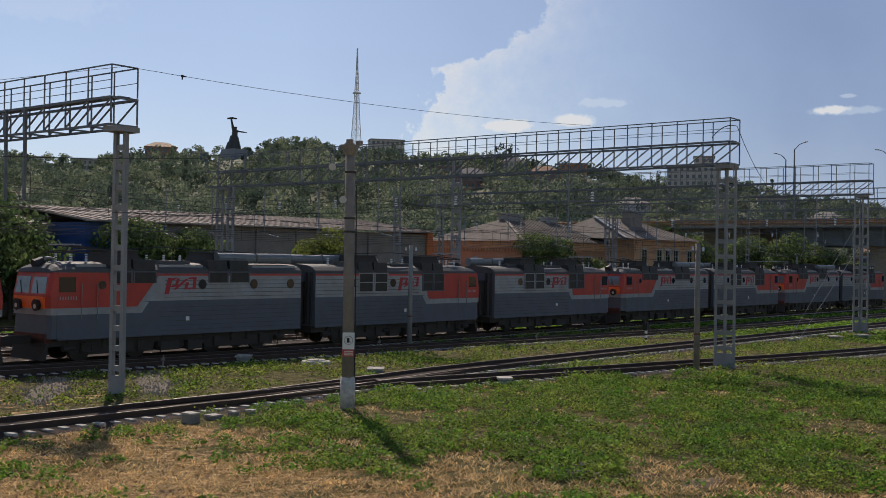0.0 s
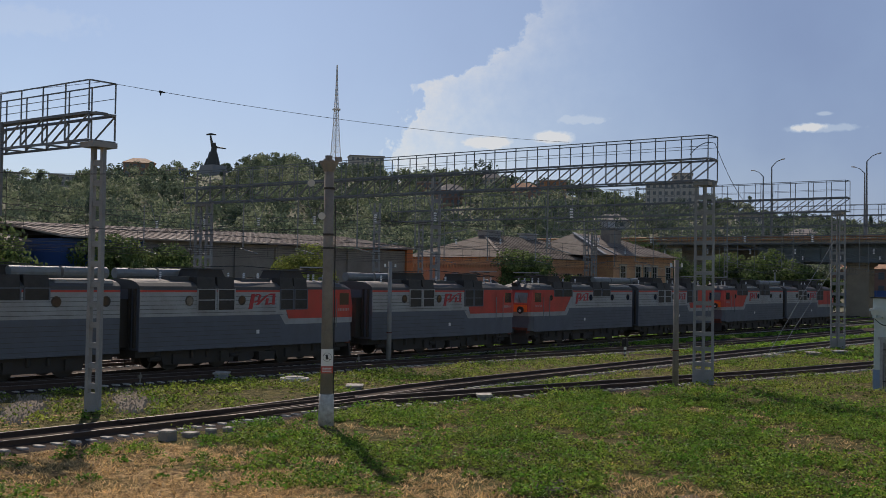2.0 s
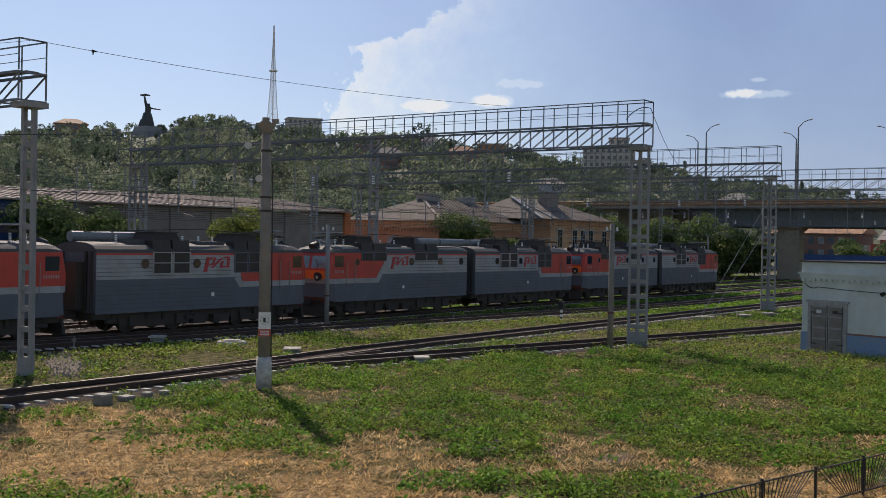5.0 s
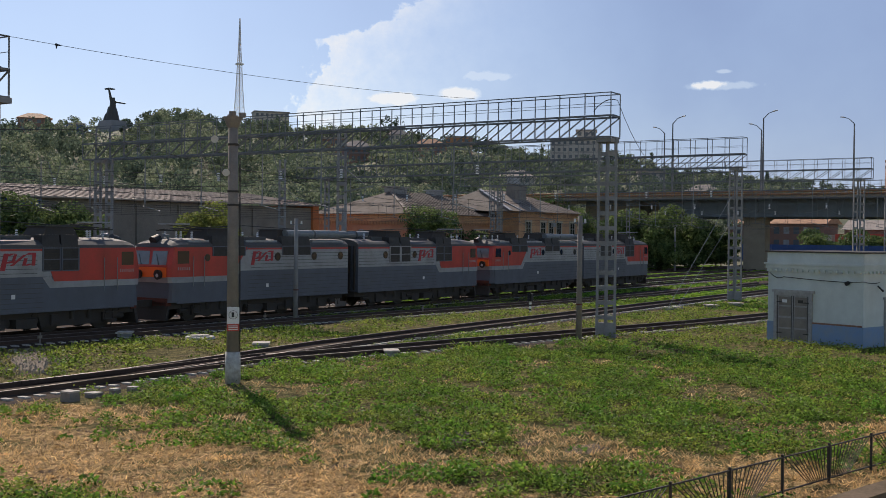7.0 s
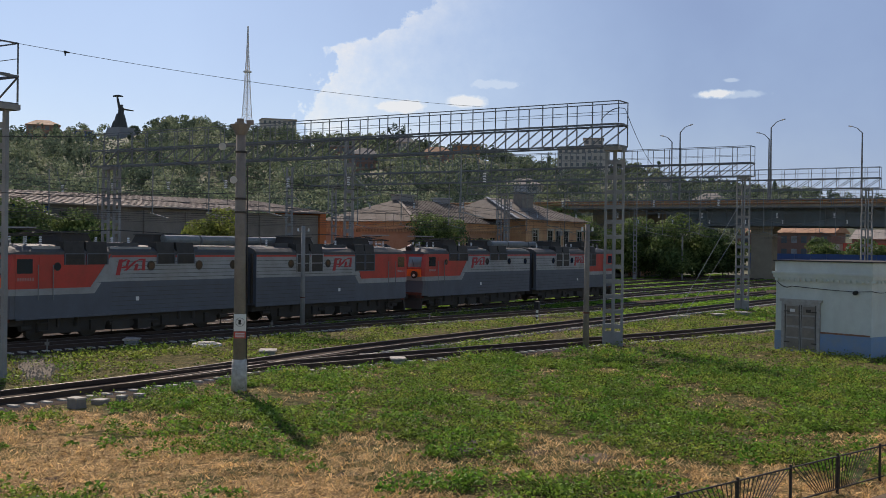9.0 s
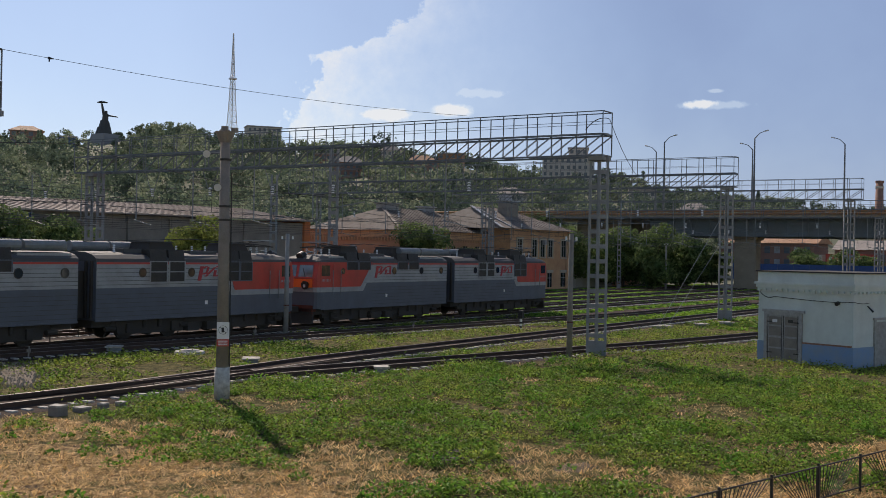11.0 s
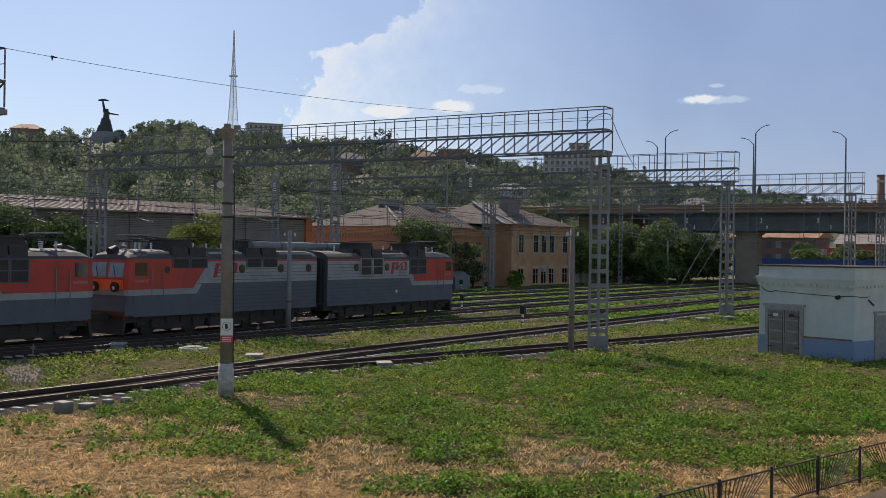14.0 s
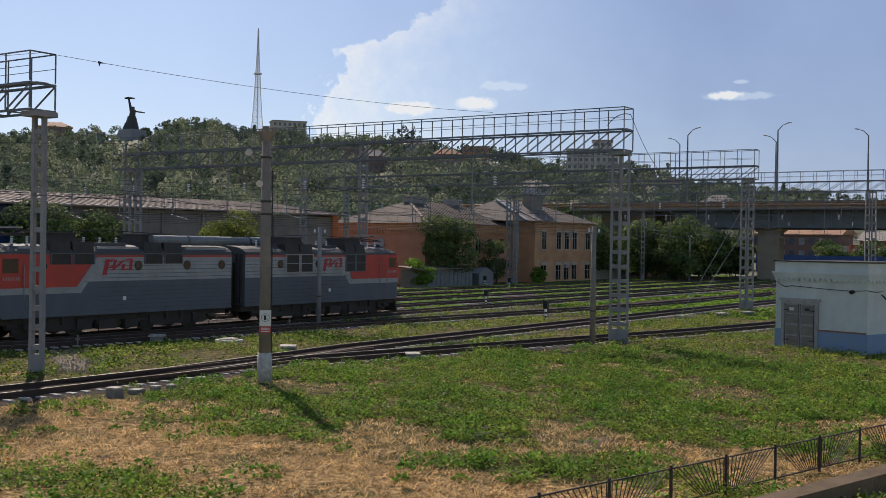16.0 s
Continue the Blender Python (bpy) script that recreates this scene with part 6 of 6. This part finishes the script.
def build_grass():
    """Weeds and dry straw tufts over the yard; none on the tracks."""
    rng = np.random.default_rng(21)

    def clear(x, y):
        if 20.6 < x < 24.3 and 26.2 < y < 27.5:
            return False
        if 32 < y < 41 and min(abs(x - 22.5 - (y - 36.8) * 0.78), abs(x - 26.9 - (y - 36.4) * 0.73)) < 0.85:
            return rng.random() < 0.22
        for fn in (track_c, track_b, track_a):
            if abs(y - fn(x)) < 1.9:
                return False
        if x > 31 and abs(y - track_low(x)) < 1.2:
            return False
        return not (abs((x - 53) * 0.945 - (y - 11.5) * 0.33 - 3) < 3.1 and abs((x - 53) * 0.33 + (y - 11.5) * 0.945 - 2.5) < 2.7) and y < 48

    def tufts(count, xr, yr, size, blades, want, wide):
        vs, fs = [], []
        for _ in range(count):
            x, y = rng.uniform(*xr), rng.uniform(*yr)
            v = noise.noise(Vector((x * 0.28, y * 0.28, 7.0))) + 0.5 * noise.noise(Vector((x * 1.1, y * 1.1, 2.0)))
            v -= 0.42 * max(0.0, min(1.0, max((25.5 - x) / 7.0, (17.5 - y - 0.3 * x) / 3.5)))
            if not clear(x, y) or (v > -0.2) != want or (want and rng.random() > 0.5 + v * 2) or (not want and (rng.random() < 0.2 or (x > 25.5 and y + 0.3 * x > 17.5 and rng.random() < 0.8))):
                continue
            s0 = size * rng.uniform(0.5, 1.5)
            for _ in range(blades):
                a = rng.uniform(0, 2 * math.pi)
                dx, dy = math.cos(a), math.sin(a)
                px, py = x + rng.normal() * wide, y + rng.normal() * wide
                hgt, lean, w = s0 * rng.uniform(0.3, 0.8), s0 * rng.uniform(0.6, 1.4), s0 * rng.uniform(0.3, 0.6) * (1.0 if want else 0.25)
                k = len(vs)
                vs += [(px - dy * w, py + dx * w, 0.0), (px + dy * w, py - dx * w, 0.0), (px + dx * lean + dy * w * 0.6, py + dy * lean - dx * w * 0.6, hgt), (px + dx * lean - dy * w * 0.6, py + dy * lean + dx * w * 0.6, hgt)]
                fs.append((k, k + 1, k + 2, k + 3))
        return vs, fs

    def clumps(count, xr, yr, lawn, size, leaf, n):
        """Low leafy mounds: a closed sward on the lawn, single plants on the dry side."""
        qs, k = [], 0
        for _ in range(count):
            x, y = rng.uniform(*xr), rng.uniform(*yr)
            v = noise.noise(Vector((x * 0.28, y * 0.28, 7.0))) + 0.5 * noise.noise(Vector((x * 1.1, y * 1.1, 2.0)))
            dry = max(0.0, min(1.0, max((25.5 - x) / 7.0, (17.5 - y - 0.3 * x) / 3.5)))
            v -= 0.42 * dry
            if not clear(x, y) or (v + 0.45 * noise.noise(Vector((x * 2.3, y * 2.3, 9.0))) + 0.35 * noise.noise(Vector((x * 0.75, y * 0.75, 5.0))) < -0.09 if lawn else v < -0.78 + 0.9 * rng.random()):
                continue
            r = size * rng.uniform(0.55, 1.5) * (0.75 + 0.6 * max(0.0, min(1.0, v + 0.5)))
            h = r * rng.uniform(0.4, 1.15)
            m = int(n * rng.uniform(0.6, 1.3))
            a, q = rng.uniform(0, 2 * math.pi, (m, 1)), np.sqrt(rng.uniform(0, 1, (m, 1)))
            c = np.hstack([x + np.cos(a) * q * r, y + np.sin(a) * q * r, h * (1 - q * q) * rng.uniform(0.35, 1.1, (m, 1)) + 0.012])
            way = np.hstack([np.cos(a), np.sin(a), np.zeros((m, 1))]) + rng.normal(size=(m, 3)) * 0.6
            way[:, 2] = np.abs(way[:, 2]) * 0.9
            way /= np.linalg.norm(way, axis=1, keepdims=True)
            side = np.cross(way, rng.normal(size=(m, 3)) + np.array([0, 0, 1.2]))
            side /= np.linalg.norm(side, axis=1, keepdims=True) + 1e-9
            ln = leaf * rng.uniform(0.6, 1.5, (m, 1))
            qs.append(np.stack([c, c + way * ln * 0.5 + side * ln * 0.32, c + way * ln, c + way * ln * 0.5 - side * ln * 0.32], 1).reshape(-1, 3))
            k += m
        return np.concatenate(qs), np.arange(4 * k).reshape(k, 4)

    q, f = clumps(17000, (8, 44), (1, 29), True, 0.2, 0.066, 27)
    tagged(leaf_object("lawn", q, f, M_GRASS), "low green weeds covering the yard", "grass", kind="stuff")
    q, f = clumps(15000, (40, 84), (3, 43), True, 0.26, 0.09, 13)
    tagged(leaf_object("lawn", q, f, M_GRASS), "low green weeds beside the hut and masts", "grass", kind="stuff")
    q, f = clumps(4500, (12, 44), (29, 43), True, 0.2, 0.1, 12)
    tagged(leaf_object("lawn", q, f, M_GRASS), "green weeds in the strip between two tracks", "grass", kind="stuff")
    q, f = clumps(2300, (8, 48), (1, 29), False, 0.29, 0.085, 62)
    tagged(leaf_object("weeds", q, f, M_WEED), "taller leafy weeds standing in loose clumps", "weeds", kind="stuff")
    vs, fs = tufts(36000, (8, 44), (0, 28), 0.1, 6, False, 0.13)
    tagged(soup("dry_grass", vs, fs, M_STRAWB), "dry straw-coloured grass tufts on bare soil", "grass", kind="stuff")
    vs, fs = tufts(4000, (75, 150), (20, 30), 0.2, 4, True, 0.4)
    tagged(soup("far_weeds", vs, fs, M_WEED), "green weeds between the far tracks", "grass", kind="stuff")


def build_strips():
    """Green strips between the far tracks, pale trodden gravel by the near mast."""
    for i, (d, w, s0, s1) in enumerate(((47.6, 0.7, 66, 300), (53.0, 0.9, 60, 300), (58.6, 1.0, 50, 300), (64.0, 1.0, 20, 300), (69.6, 1.2, 60, 300), (42.3, 0.8, 78, 300), (34.6, 1.3, 72, 300))):
        rng = np.random.default_rng(70 + i)
        vs, fs = [], []
        for _ in range(6500):
            x, y = rng.uniform(s0, 215), d + rng.normal() * w * 0.62
            y -= 1.6 * max(0, min(1, (x - 60) / 60))
            if noise.noise(Vector((x * 0.06, i * 3.0, 0))) < -0.3:
                continue
            a, s = rng.uniform(0, 6.28), rng.uniform(0.08, 0.22)
            dx, dy, k = math.cos(a) * s, math.sin(a) * s, len(vs)
            vs += [(x - dx, y - dy, 0.0), (x + dx, y + dy, 0.0), (x + dx * 0.7 + dy, y + dy * 0.7, s * 0.9), (x - dx * 0.7 + dy, y - dy * 0.7, s * 0.8)]
            fs.append((k, k + 1, k + 2, k + 3))
        tagged(soup("track_weeds", vs, fs, M_WEED), "strip of green weeds between two tracks", "grass", kind="stuff")


def rough_patch(name, x, y, rx, ry, h, seed, material, label, cat, seg=20, turn=0):
    bm, cx, cy = bmesh.new(), x, y
    x = y = 0
    rings = []
    for k in range(5):
        f = 1 - k / 5
        rings.append([bm.verts.new((x + math.cos(a) * rx * f * (1 + 0.35 * noise.noise(Vector((math.cos(a) * 2, math.sin(a) * 2, seed)))), y + math.sin(a) * ry * f * (1 + 0.35 * noise.noise(Vector((math.cos(a) * 2, math.sin(a) * 2, seed)))), -0.02 + h * (1 - f * f) * (1 + 0.5 * noise.noise(Vector((a * 2, k, seed)))))) for a in [2 * math.pi * i / seg for i in range(seg)]])
    for a, b in zip(rings, rings[1:]):
        for i in range(seg):
            bm.faces.new((a[i], a[(i + 1) % seg], b[(i + 1) % seg], b[i]))
    bm.faces.new(rings[-1])
    ob = part(name, bm, material, smooth=True)
    ob.matrix_basis = pose(cx, cy, 0, 0, 0, turn)
    return tagged(ob, label, cat)


def build_small():
    rough_patch("gravel_patch", 26.9, 36.4, 0.8, 4.0, 0.07, 1.0, M_GRAVEL, "trodden pale gravel path between the tracks", "gravel", turn=-36)
    rough_patch("gravel_patch", 22.5, 36.8, 0.75, 4.0, 0.07, 2.0, M_GRAVEL, "trodden pale gravel path between the tracks", "gravel", turn=-38)
    rough_patch("rubble_patch", 22.6, 14.1, 0.55, 0.4, 0.12, 3.0, M_SOIL, "small heap of grey rubble in the grass", "rubble")
    rough_patch("straw_patch", 23.6, 11.3, 0.9, 0.5, 0.06, 4.0, M_SOIL, "flat heap of straw and soil", "soil")
    rough_patch("soil_mound", 33.3, 10.2, 1.0, 0.7, 0.1, 5.0, M_SOIL, "low mound of dark soil in the lawn", "soil")
    rng = np.random.default_rng(5)
    for cx, cy, turn in ((26.9, 36.4, -36), (22.5, 36.8, -38)):
        vs, fs = [], []
        for _ in range(380):
            u, v, r = rng.normal() * 0.55, rng.uniform(-4.4, 4.4), rng.uniform(0.02, 0.07)
            c, sn, k = math.cos(radians(turn)), math.sin(radians(turn)), len(vs)
            x, y, a = cx + u * c - v * sn, cy + u * sn + v * c, rng.uniform(0, 6.28)
            vs += [(x + r * math.cos(a + i * 1.571), y + r * 0.8 * math.sin(a + i * 1.571), 0.0) for i in range(4)] + [(x, y, r * 0.7 + 0.06)]
            fs += [(k + i, k + (i + 1) % 4, k + 4) for i in range(4)]
        tagged(soup("path_stones", vs, fs, M_BRIDGEC), "loose pale stones on a trodden path", "gravel", kind="stuff")
    for i in range(26):
        x, y, s = 22.6 + rng.normal() * 0.35, 14.1 + rng.normal() * 0.28, rng.uniform(0.04, 0.11)
        bm = bmesh.new()
        bmesh.ops.create_icosphere(bm, subdivisions=1, radius=s)
        for v in bm.verts:
            v.co *= rng.uniform(0.7, 1.2)
            v.co.z *= 0.6
        ob = part("stone", bm, M_GRAVEL)
        ob.location = (x, y, s * 0.5 + 0.06)
        tagged(ob, "small grey broken stone on a heap", "stone", group="rubble stones")
    # concrete blocks beside the near track
    for x, y, w, h in ((21.25, 26.9, 0.2, 0.26), (22.2, 27.0, 0.2, 0.1), (23.0, 27.0, 0.13, 0.13), (23.7, 27.0, 0.13, 0.11)):
        t = thing("cable_block", "square concrete cable block with a pale lid beside the track", "block", pose(x, y, 0, 0, 0, 4), group="concrete blocks")
        part("base", one(lambda bm: quadbox(bm, [(-w, -w, -0.05), (w, -w, -0.05), (w, w, -0.05), (-w, w, -0.05), (-w * 0.92, -w * 0.92, h), (w * 0.92, -w * 0.92, h), (w * 0.92, w * 0.92, h), (-w * 0.92, w * 0.92, h)])), M_POLE, t)
        part("lid", one(lambda bm: box(bm, -w, w, -w, w, h, h + 0.05)), M_SLEEPER, t)
    for x, y, w, h in ((37.0, 26.6, 0.42, 0.2), (35.5, 41.0, 0.48, 0.24), (36.6, 33.4, 0.5, 0.12), (76.5, 27.0, 0.55, 0.2), (79.5, 26.2, 0.55, 0.22)):
        t = thing("switch_box", "low grey concrete switch box with a flat lid", "box", pose(x, y, 0, 0, 0, 40), group="switch boxes")
        part("base", one(lambda bm: box(bm, -w * 0.8, w * 0.8, -w * 0.6, w * 0.6, -0.05, h)), M_STEELGREY, t)
        part("lid", one(lambda bm: box(bm, -w, w, -w * 0.75, w * 0.75, h, h + 0.07)), M_SLEEPER, t)
    r = thing("well_ring", "low round white concrete well cover", "well cover", pose(37.4, 38.0, 0))
    part("ring", one(lambda bm: tube(bm, (0, 0, -0.05), (0, 0, 0.13), 0.75, 0.68, 20)), M_WHITEWASH, r)
    part("cover", one(lambda bm: tube(bm, (0, 0, 0.13), (0, 0, 0.2), 0.5, 0.42, 16)), M_SLEEPER, r)
    # dwarf signals
    for x, y in ((64.3, 35.0), (77.0, 47.6), (108, 63.6), (112, 69.4)):
        t = thing("dwarf_signal", "striped black and white dwarf signal beside the tracks", "signal", pose(x, y, 0), group="dwarf signals")
        part("post", one(lambda bm: tube(bm, (0, 0, -0.05), (0, 0, 0.7), 0.09, 0.09, 8)), M_SIGNW, t)
        part("stripe", one(lambda bm: [tube(bm, (0, 0, z), (0, 0, z + 0.12), 0.095, 0.095, 8) for z in (0.1, 0.38)]), M_BLACK, t)
        part("head", one(lambda bm: (box(bm, -0.12, 0.14, -0.16, 0.16, 0.7, 1.25), tube(bm, (-0.12, 0, 0.85), (-0.2, 0, 0.85), 0.08, 0.09, 8), tube(bm, (-0.12, 0, 1.1), (-0.2, 0, 1.1), 0.08, 0.09, 8))), M_BLACK, t)
    for x, y in ((46.5, 42.2), (31, 41.3), (58, 39.3)):
        t = thing("switch_stand", "small dark trackside marker stake", "stake", pose(x, y, 0), group="trackside stakes")
        part("stake", one(lambda bm: (bar(bm, (0, 0, -0.05), (0.03, 0, 0.55), 0.05), box(bm, -0.1, 0.1, -0.04, 0.04, 0.3, 0.42))), M_POLE, t)
    # turnout parts
    t = thing("turnout_rails", "closing rails and switch machine of the turnout", "turnout")
    for p, q in (((22, 28.78, 0.19), (33, 28.45, 0.19)), ((22, 30.2, 0.19), (33, 29.9, 0.19)), ((27, 29.15, 0.19), (38, 29.5, 0.19))):
        part("blade", one(lambda bm: bar(bm, p, q, 0.05, 0.13)), M_RAIL, t)
    # bar fence on a low kerb near the platform
    f = thing("bar_fence", "low dark steel fence with fanned slanted bars", "fence")
    a, b = Vector((12.6, 8.3, 0)), Vector((35.7, 2.55, 0))
    n = 13
    for i in range(n + 1):
        p = a.lerp(b, i / n)
        part("post", one(lambda bm: box(bm, p.x - 0.024, p.x + 0.024, p.y - 0.024, p.y + 0.024, -0.1, 0.82)), M_FENCE, f)
        if i < n:
            q = a.lerp(b, (i + 1) / n)
            for z in (0.1, 0.76):
                part("rail", one(lambda bm: bar(bm, p + Vector((0, 0, z)), q + Vector((0, 0, z)), 0.026)), M_FENCE, f)
            for k in range(12):
                u0, u1 = (k + 0.5) / 12, 0.5 + ((k + 0.5) / 12 - 0.5) * 0.45 + (0.25 if i % 2 else -0.25)
                u1 = max(0.02, min(0.98, u1))
                part("bar", one(lambda bm: bar(bm, p.lerp(q, u1) + Vector((0, 0, 0.11)), p.lerp(q, u0) + Vector((0, 0, 0.75)), 0.013)), M_FENCE, f)
    kb = part("kerb", one(lambda bm: quadbox(bm, [(12.0, 6.5, -0.1), (37, 0.1, -0.1), (37.1, 0.65, -0.1), (12.1, 7.05, -0.1), (12.0, 6.54, 0.38), (37, 0.14, 0.38), (37.1, 0.63, 0.38), (12.1, 7.03, 0.38)])), M_SOIL)
    tagged(kb, "low weathered brown kerb wall beside the fence", "kerb")


# ---- far things ----


def build_far():
    # lattice television tower on the hill
    p = old_way(-4.6, 700)
    z = land(-4.6, 690) - 3
    t = thing("lattice_tower", "tall slender lattice television tower on the hill", "tower", pose(p.x, p.y, z))
    top = 5 + 700 * math.tan(radians(10.78)) - z
    levels = [(0, 5.2), (0.12, 4.2), (0.26, 3.2), (0.4, 2.4), (0.52, 1.8), (0.64, 1.4), (0.74, 0.9), (0.86, 0.5), (1.0, 0.2)]
    for (a, ra), (b, rb) in zip(levels, levels[1:]):
        for i in range(4):
            c0, c1 = math.pi / 4 + i * math.pi / 2, math.pi / 4 + (i + 1) * math.pi / 2
            u, v = Vector((math.cos(c0), math.sin(c0), 0)), Vector((math.cos(c1), math.sin(c1), 0))
            up = Vector((0, 0, top))
            part("leg", one(lambda bm: bar(bm, u * ra + up * a, u * rb + up * b, 0.42)), M_TOWER, t)
            for k in range(3):
                f0, f1 = k / 3, (k + 1) / 3
                r0, r1, h0, h1 = ra + (rb - ra) * f0, ra + (rb - ra) * f1, a + (b - a) * f0, a + (b - a) * f1
                part("brace", one(lambda bm: bar(bm, u * r0 + up * h0, v * r1 + up * h1, 0.2)), M_TOWER, t)
                part("strut", one(lambda bm: bar(bm, u * r1 + up * h1, v * r1 + up * h1, 0.2)), M_TOWER, t)
    part("platform", one(lambda bm: tube(bm, (0, 0, top * 0.64), (0, 0, top * 0.65), 2.6, 2.6, 10)), M_TOWER, t)
    # boiler house chimney beyond the bridge
    ch = thing("factory_chimney", "tall brick factory chimney with a pale collar", "chimney", pose(314, 62.2, -0.3))
    part("shaft", one(lambda bm: tube(bm, (0, 0, 0), (0, 0, 26.4), 1.5, 0.95, 14)), M_FARRED, ch, smooth=True)
    part("collar", one(lambda bm: tube(bm, (0, 0, 24.6), (0, 0, 25.2), 1.12, 1.12, 14)), M_FAR, ch)
    part("rim", one(lambda bm: tube(bm, (0, 0, 26.1), (0, 0, 26.7), 1.1, 1.1, 14)), M_FARRED, ch)
    # statue: one plain dark shape with raised arm on a granite plinth
    p = old_way(-10.75, 600)
    def st(bm):
        def P(x, zz):
            return Vector((x * 0.78, -x * 0.62, zz))
        tube(bm, P(-1.2, -3), P(-0.4, 9.0), 3.4, 1.9, 8)
        tube(bm, P(-2.6, 0), P(-0.8, 7.0), 1.8, 1.2, 8)
        tube(bm, P(1.6, -2), P(0.3, 8.0), 1.9, 1.4, 8)
        tube(bm, P(-3.6, -2), P(-2.6, 4.5), 1.6, 1.0, 8)
        tube(bm, P(-0.3, 8.5), P(0.0, 13.2), 1.5, 1.3, 8)
        tube(bm, P(0.1, 13.0), P(0.1, 15.2), 0.8, 0.65, 8)
        tube(bm, P(-0.8, 12.6), P(-1.9, 20.0), 0.75, 0.45, 8)
        tube(bm, P(0.6, 12.4), P(5.6, 11.6), 0.65, 0.35, 8)
        tube(bm, P(-3.9, 20.4), P(-1.7, 20.9), 0.5, 0.8, 6)
        tube(bm, P(-1.7, 20.9), P(0.8, 20.6), 0.8, 0.4, 6)
    base = land(-10.75, 600)
    zs = 62.6
    pl = part("statue_plinth", one(lambda bm: quadbox(bm, [(-6.5, -6.5, -6), (6.5, -6.5, -6), (6.5, 6.5, -6), (-6.5, 6.5, -6), (-5, -5, zs - base), (5, -5, zs - base), (5, 5, zs - base), (-5, 5, zs - base)])), M_GRANITE)
    pl.location = (p.x, p.y, base)
    tagged(pl, "broad grey granite plinth on the hilltop", "plinth")
    s = part("statue", one(st), M_BRONZE)
    s.location, s.scale = (p.x, p.y, zs), (1.1, 1.1, 0.8)
    tagged(s, "dark monumental statue with a raised arm on a hilltop", "statue")
    # buildings on the slope

    def block(az, r, w, d, h, floors, material, roof, label, cols=6, turn=0, up=0.0, flat=True):
        q = old_way(az, r)
        zz = land(az, r) - 2 + up
        b = thing("hill_building", label, "building", Matrix.Translation((q.x, q.y, zz)) @ Matrix.Rotation(radians(39 - az - 90 + turn), 4, "Z"), group="buildings on the hill")
        part("wall", one(lambda bm: box(bm, -w / 2, w / 2, 0, d, -8, h)), material, b)
        if flat:
            part("roof", one(lambda bm: box(bm, -w / 2 - 0.4, w / 2 + 0.4, -0.4, d + 0.4, h, h + 0.7)), roof, b)
        else:
            part("roof", one(lambda bm: hip_roof(bm, -w / 2, w / 2, 0, d, h, 2.6, d / 2, 0.6)), roof, b)
        fh = h / floors
        wm = mesh_of(one(lambda bm: box(bm, 0, w / cols * 0.5, -0.12, 0.02, 0, fh * 0.5)), "window", M_FARGLASS)
        for i in range(floors):
            for j in range(cols):
                piece("window", wm, b, pose(-w / 2 + (j + 0.25) * w / cols, 0, i * fh + fh * 0.3))
        return b

    for az, r, w, d, h, floors, wall, roof, label, cols, turn, up, flat in HILL_BLOCKS:
        block(az, r, w, d, h, floors, wall, roof, label, cols, turn, up, flat)


build_tracks()
build_yard_bed()
build_portals()
build_wires()
build_poles()
build_train()
build_hut()
build_house()
build_bridge()
build_trees()
build_woods()
build_far()
build_small()
build_strips()
build_grass()
motions()
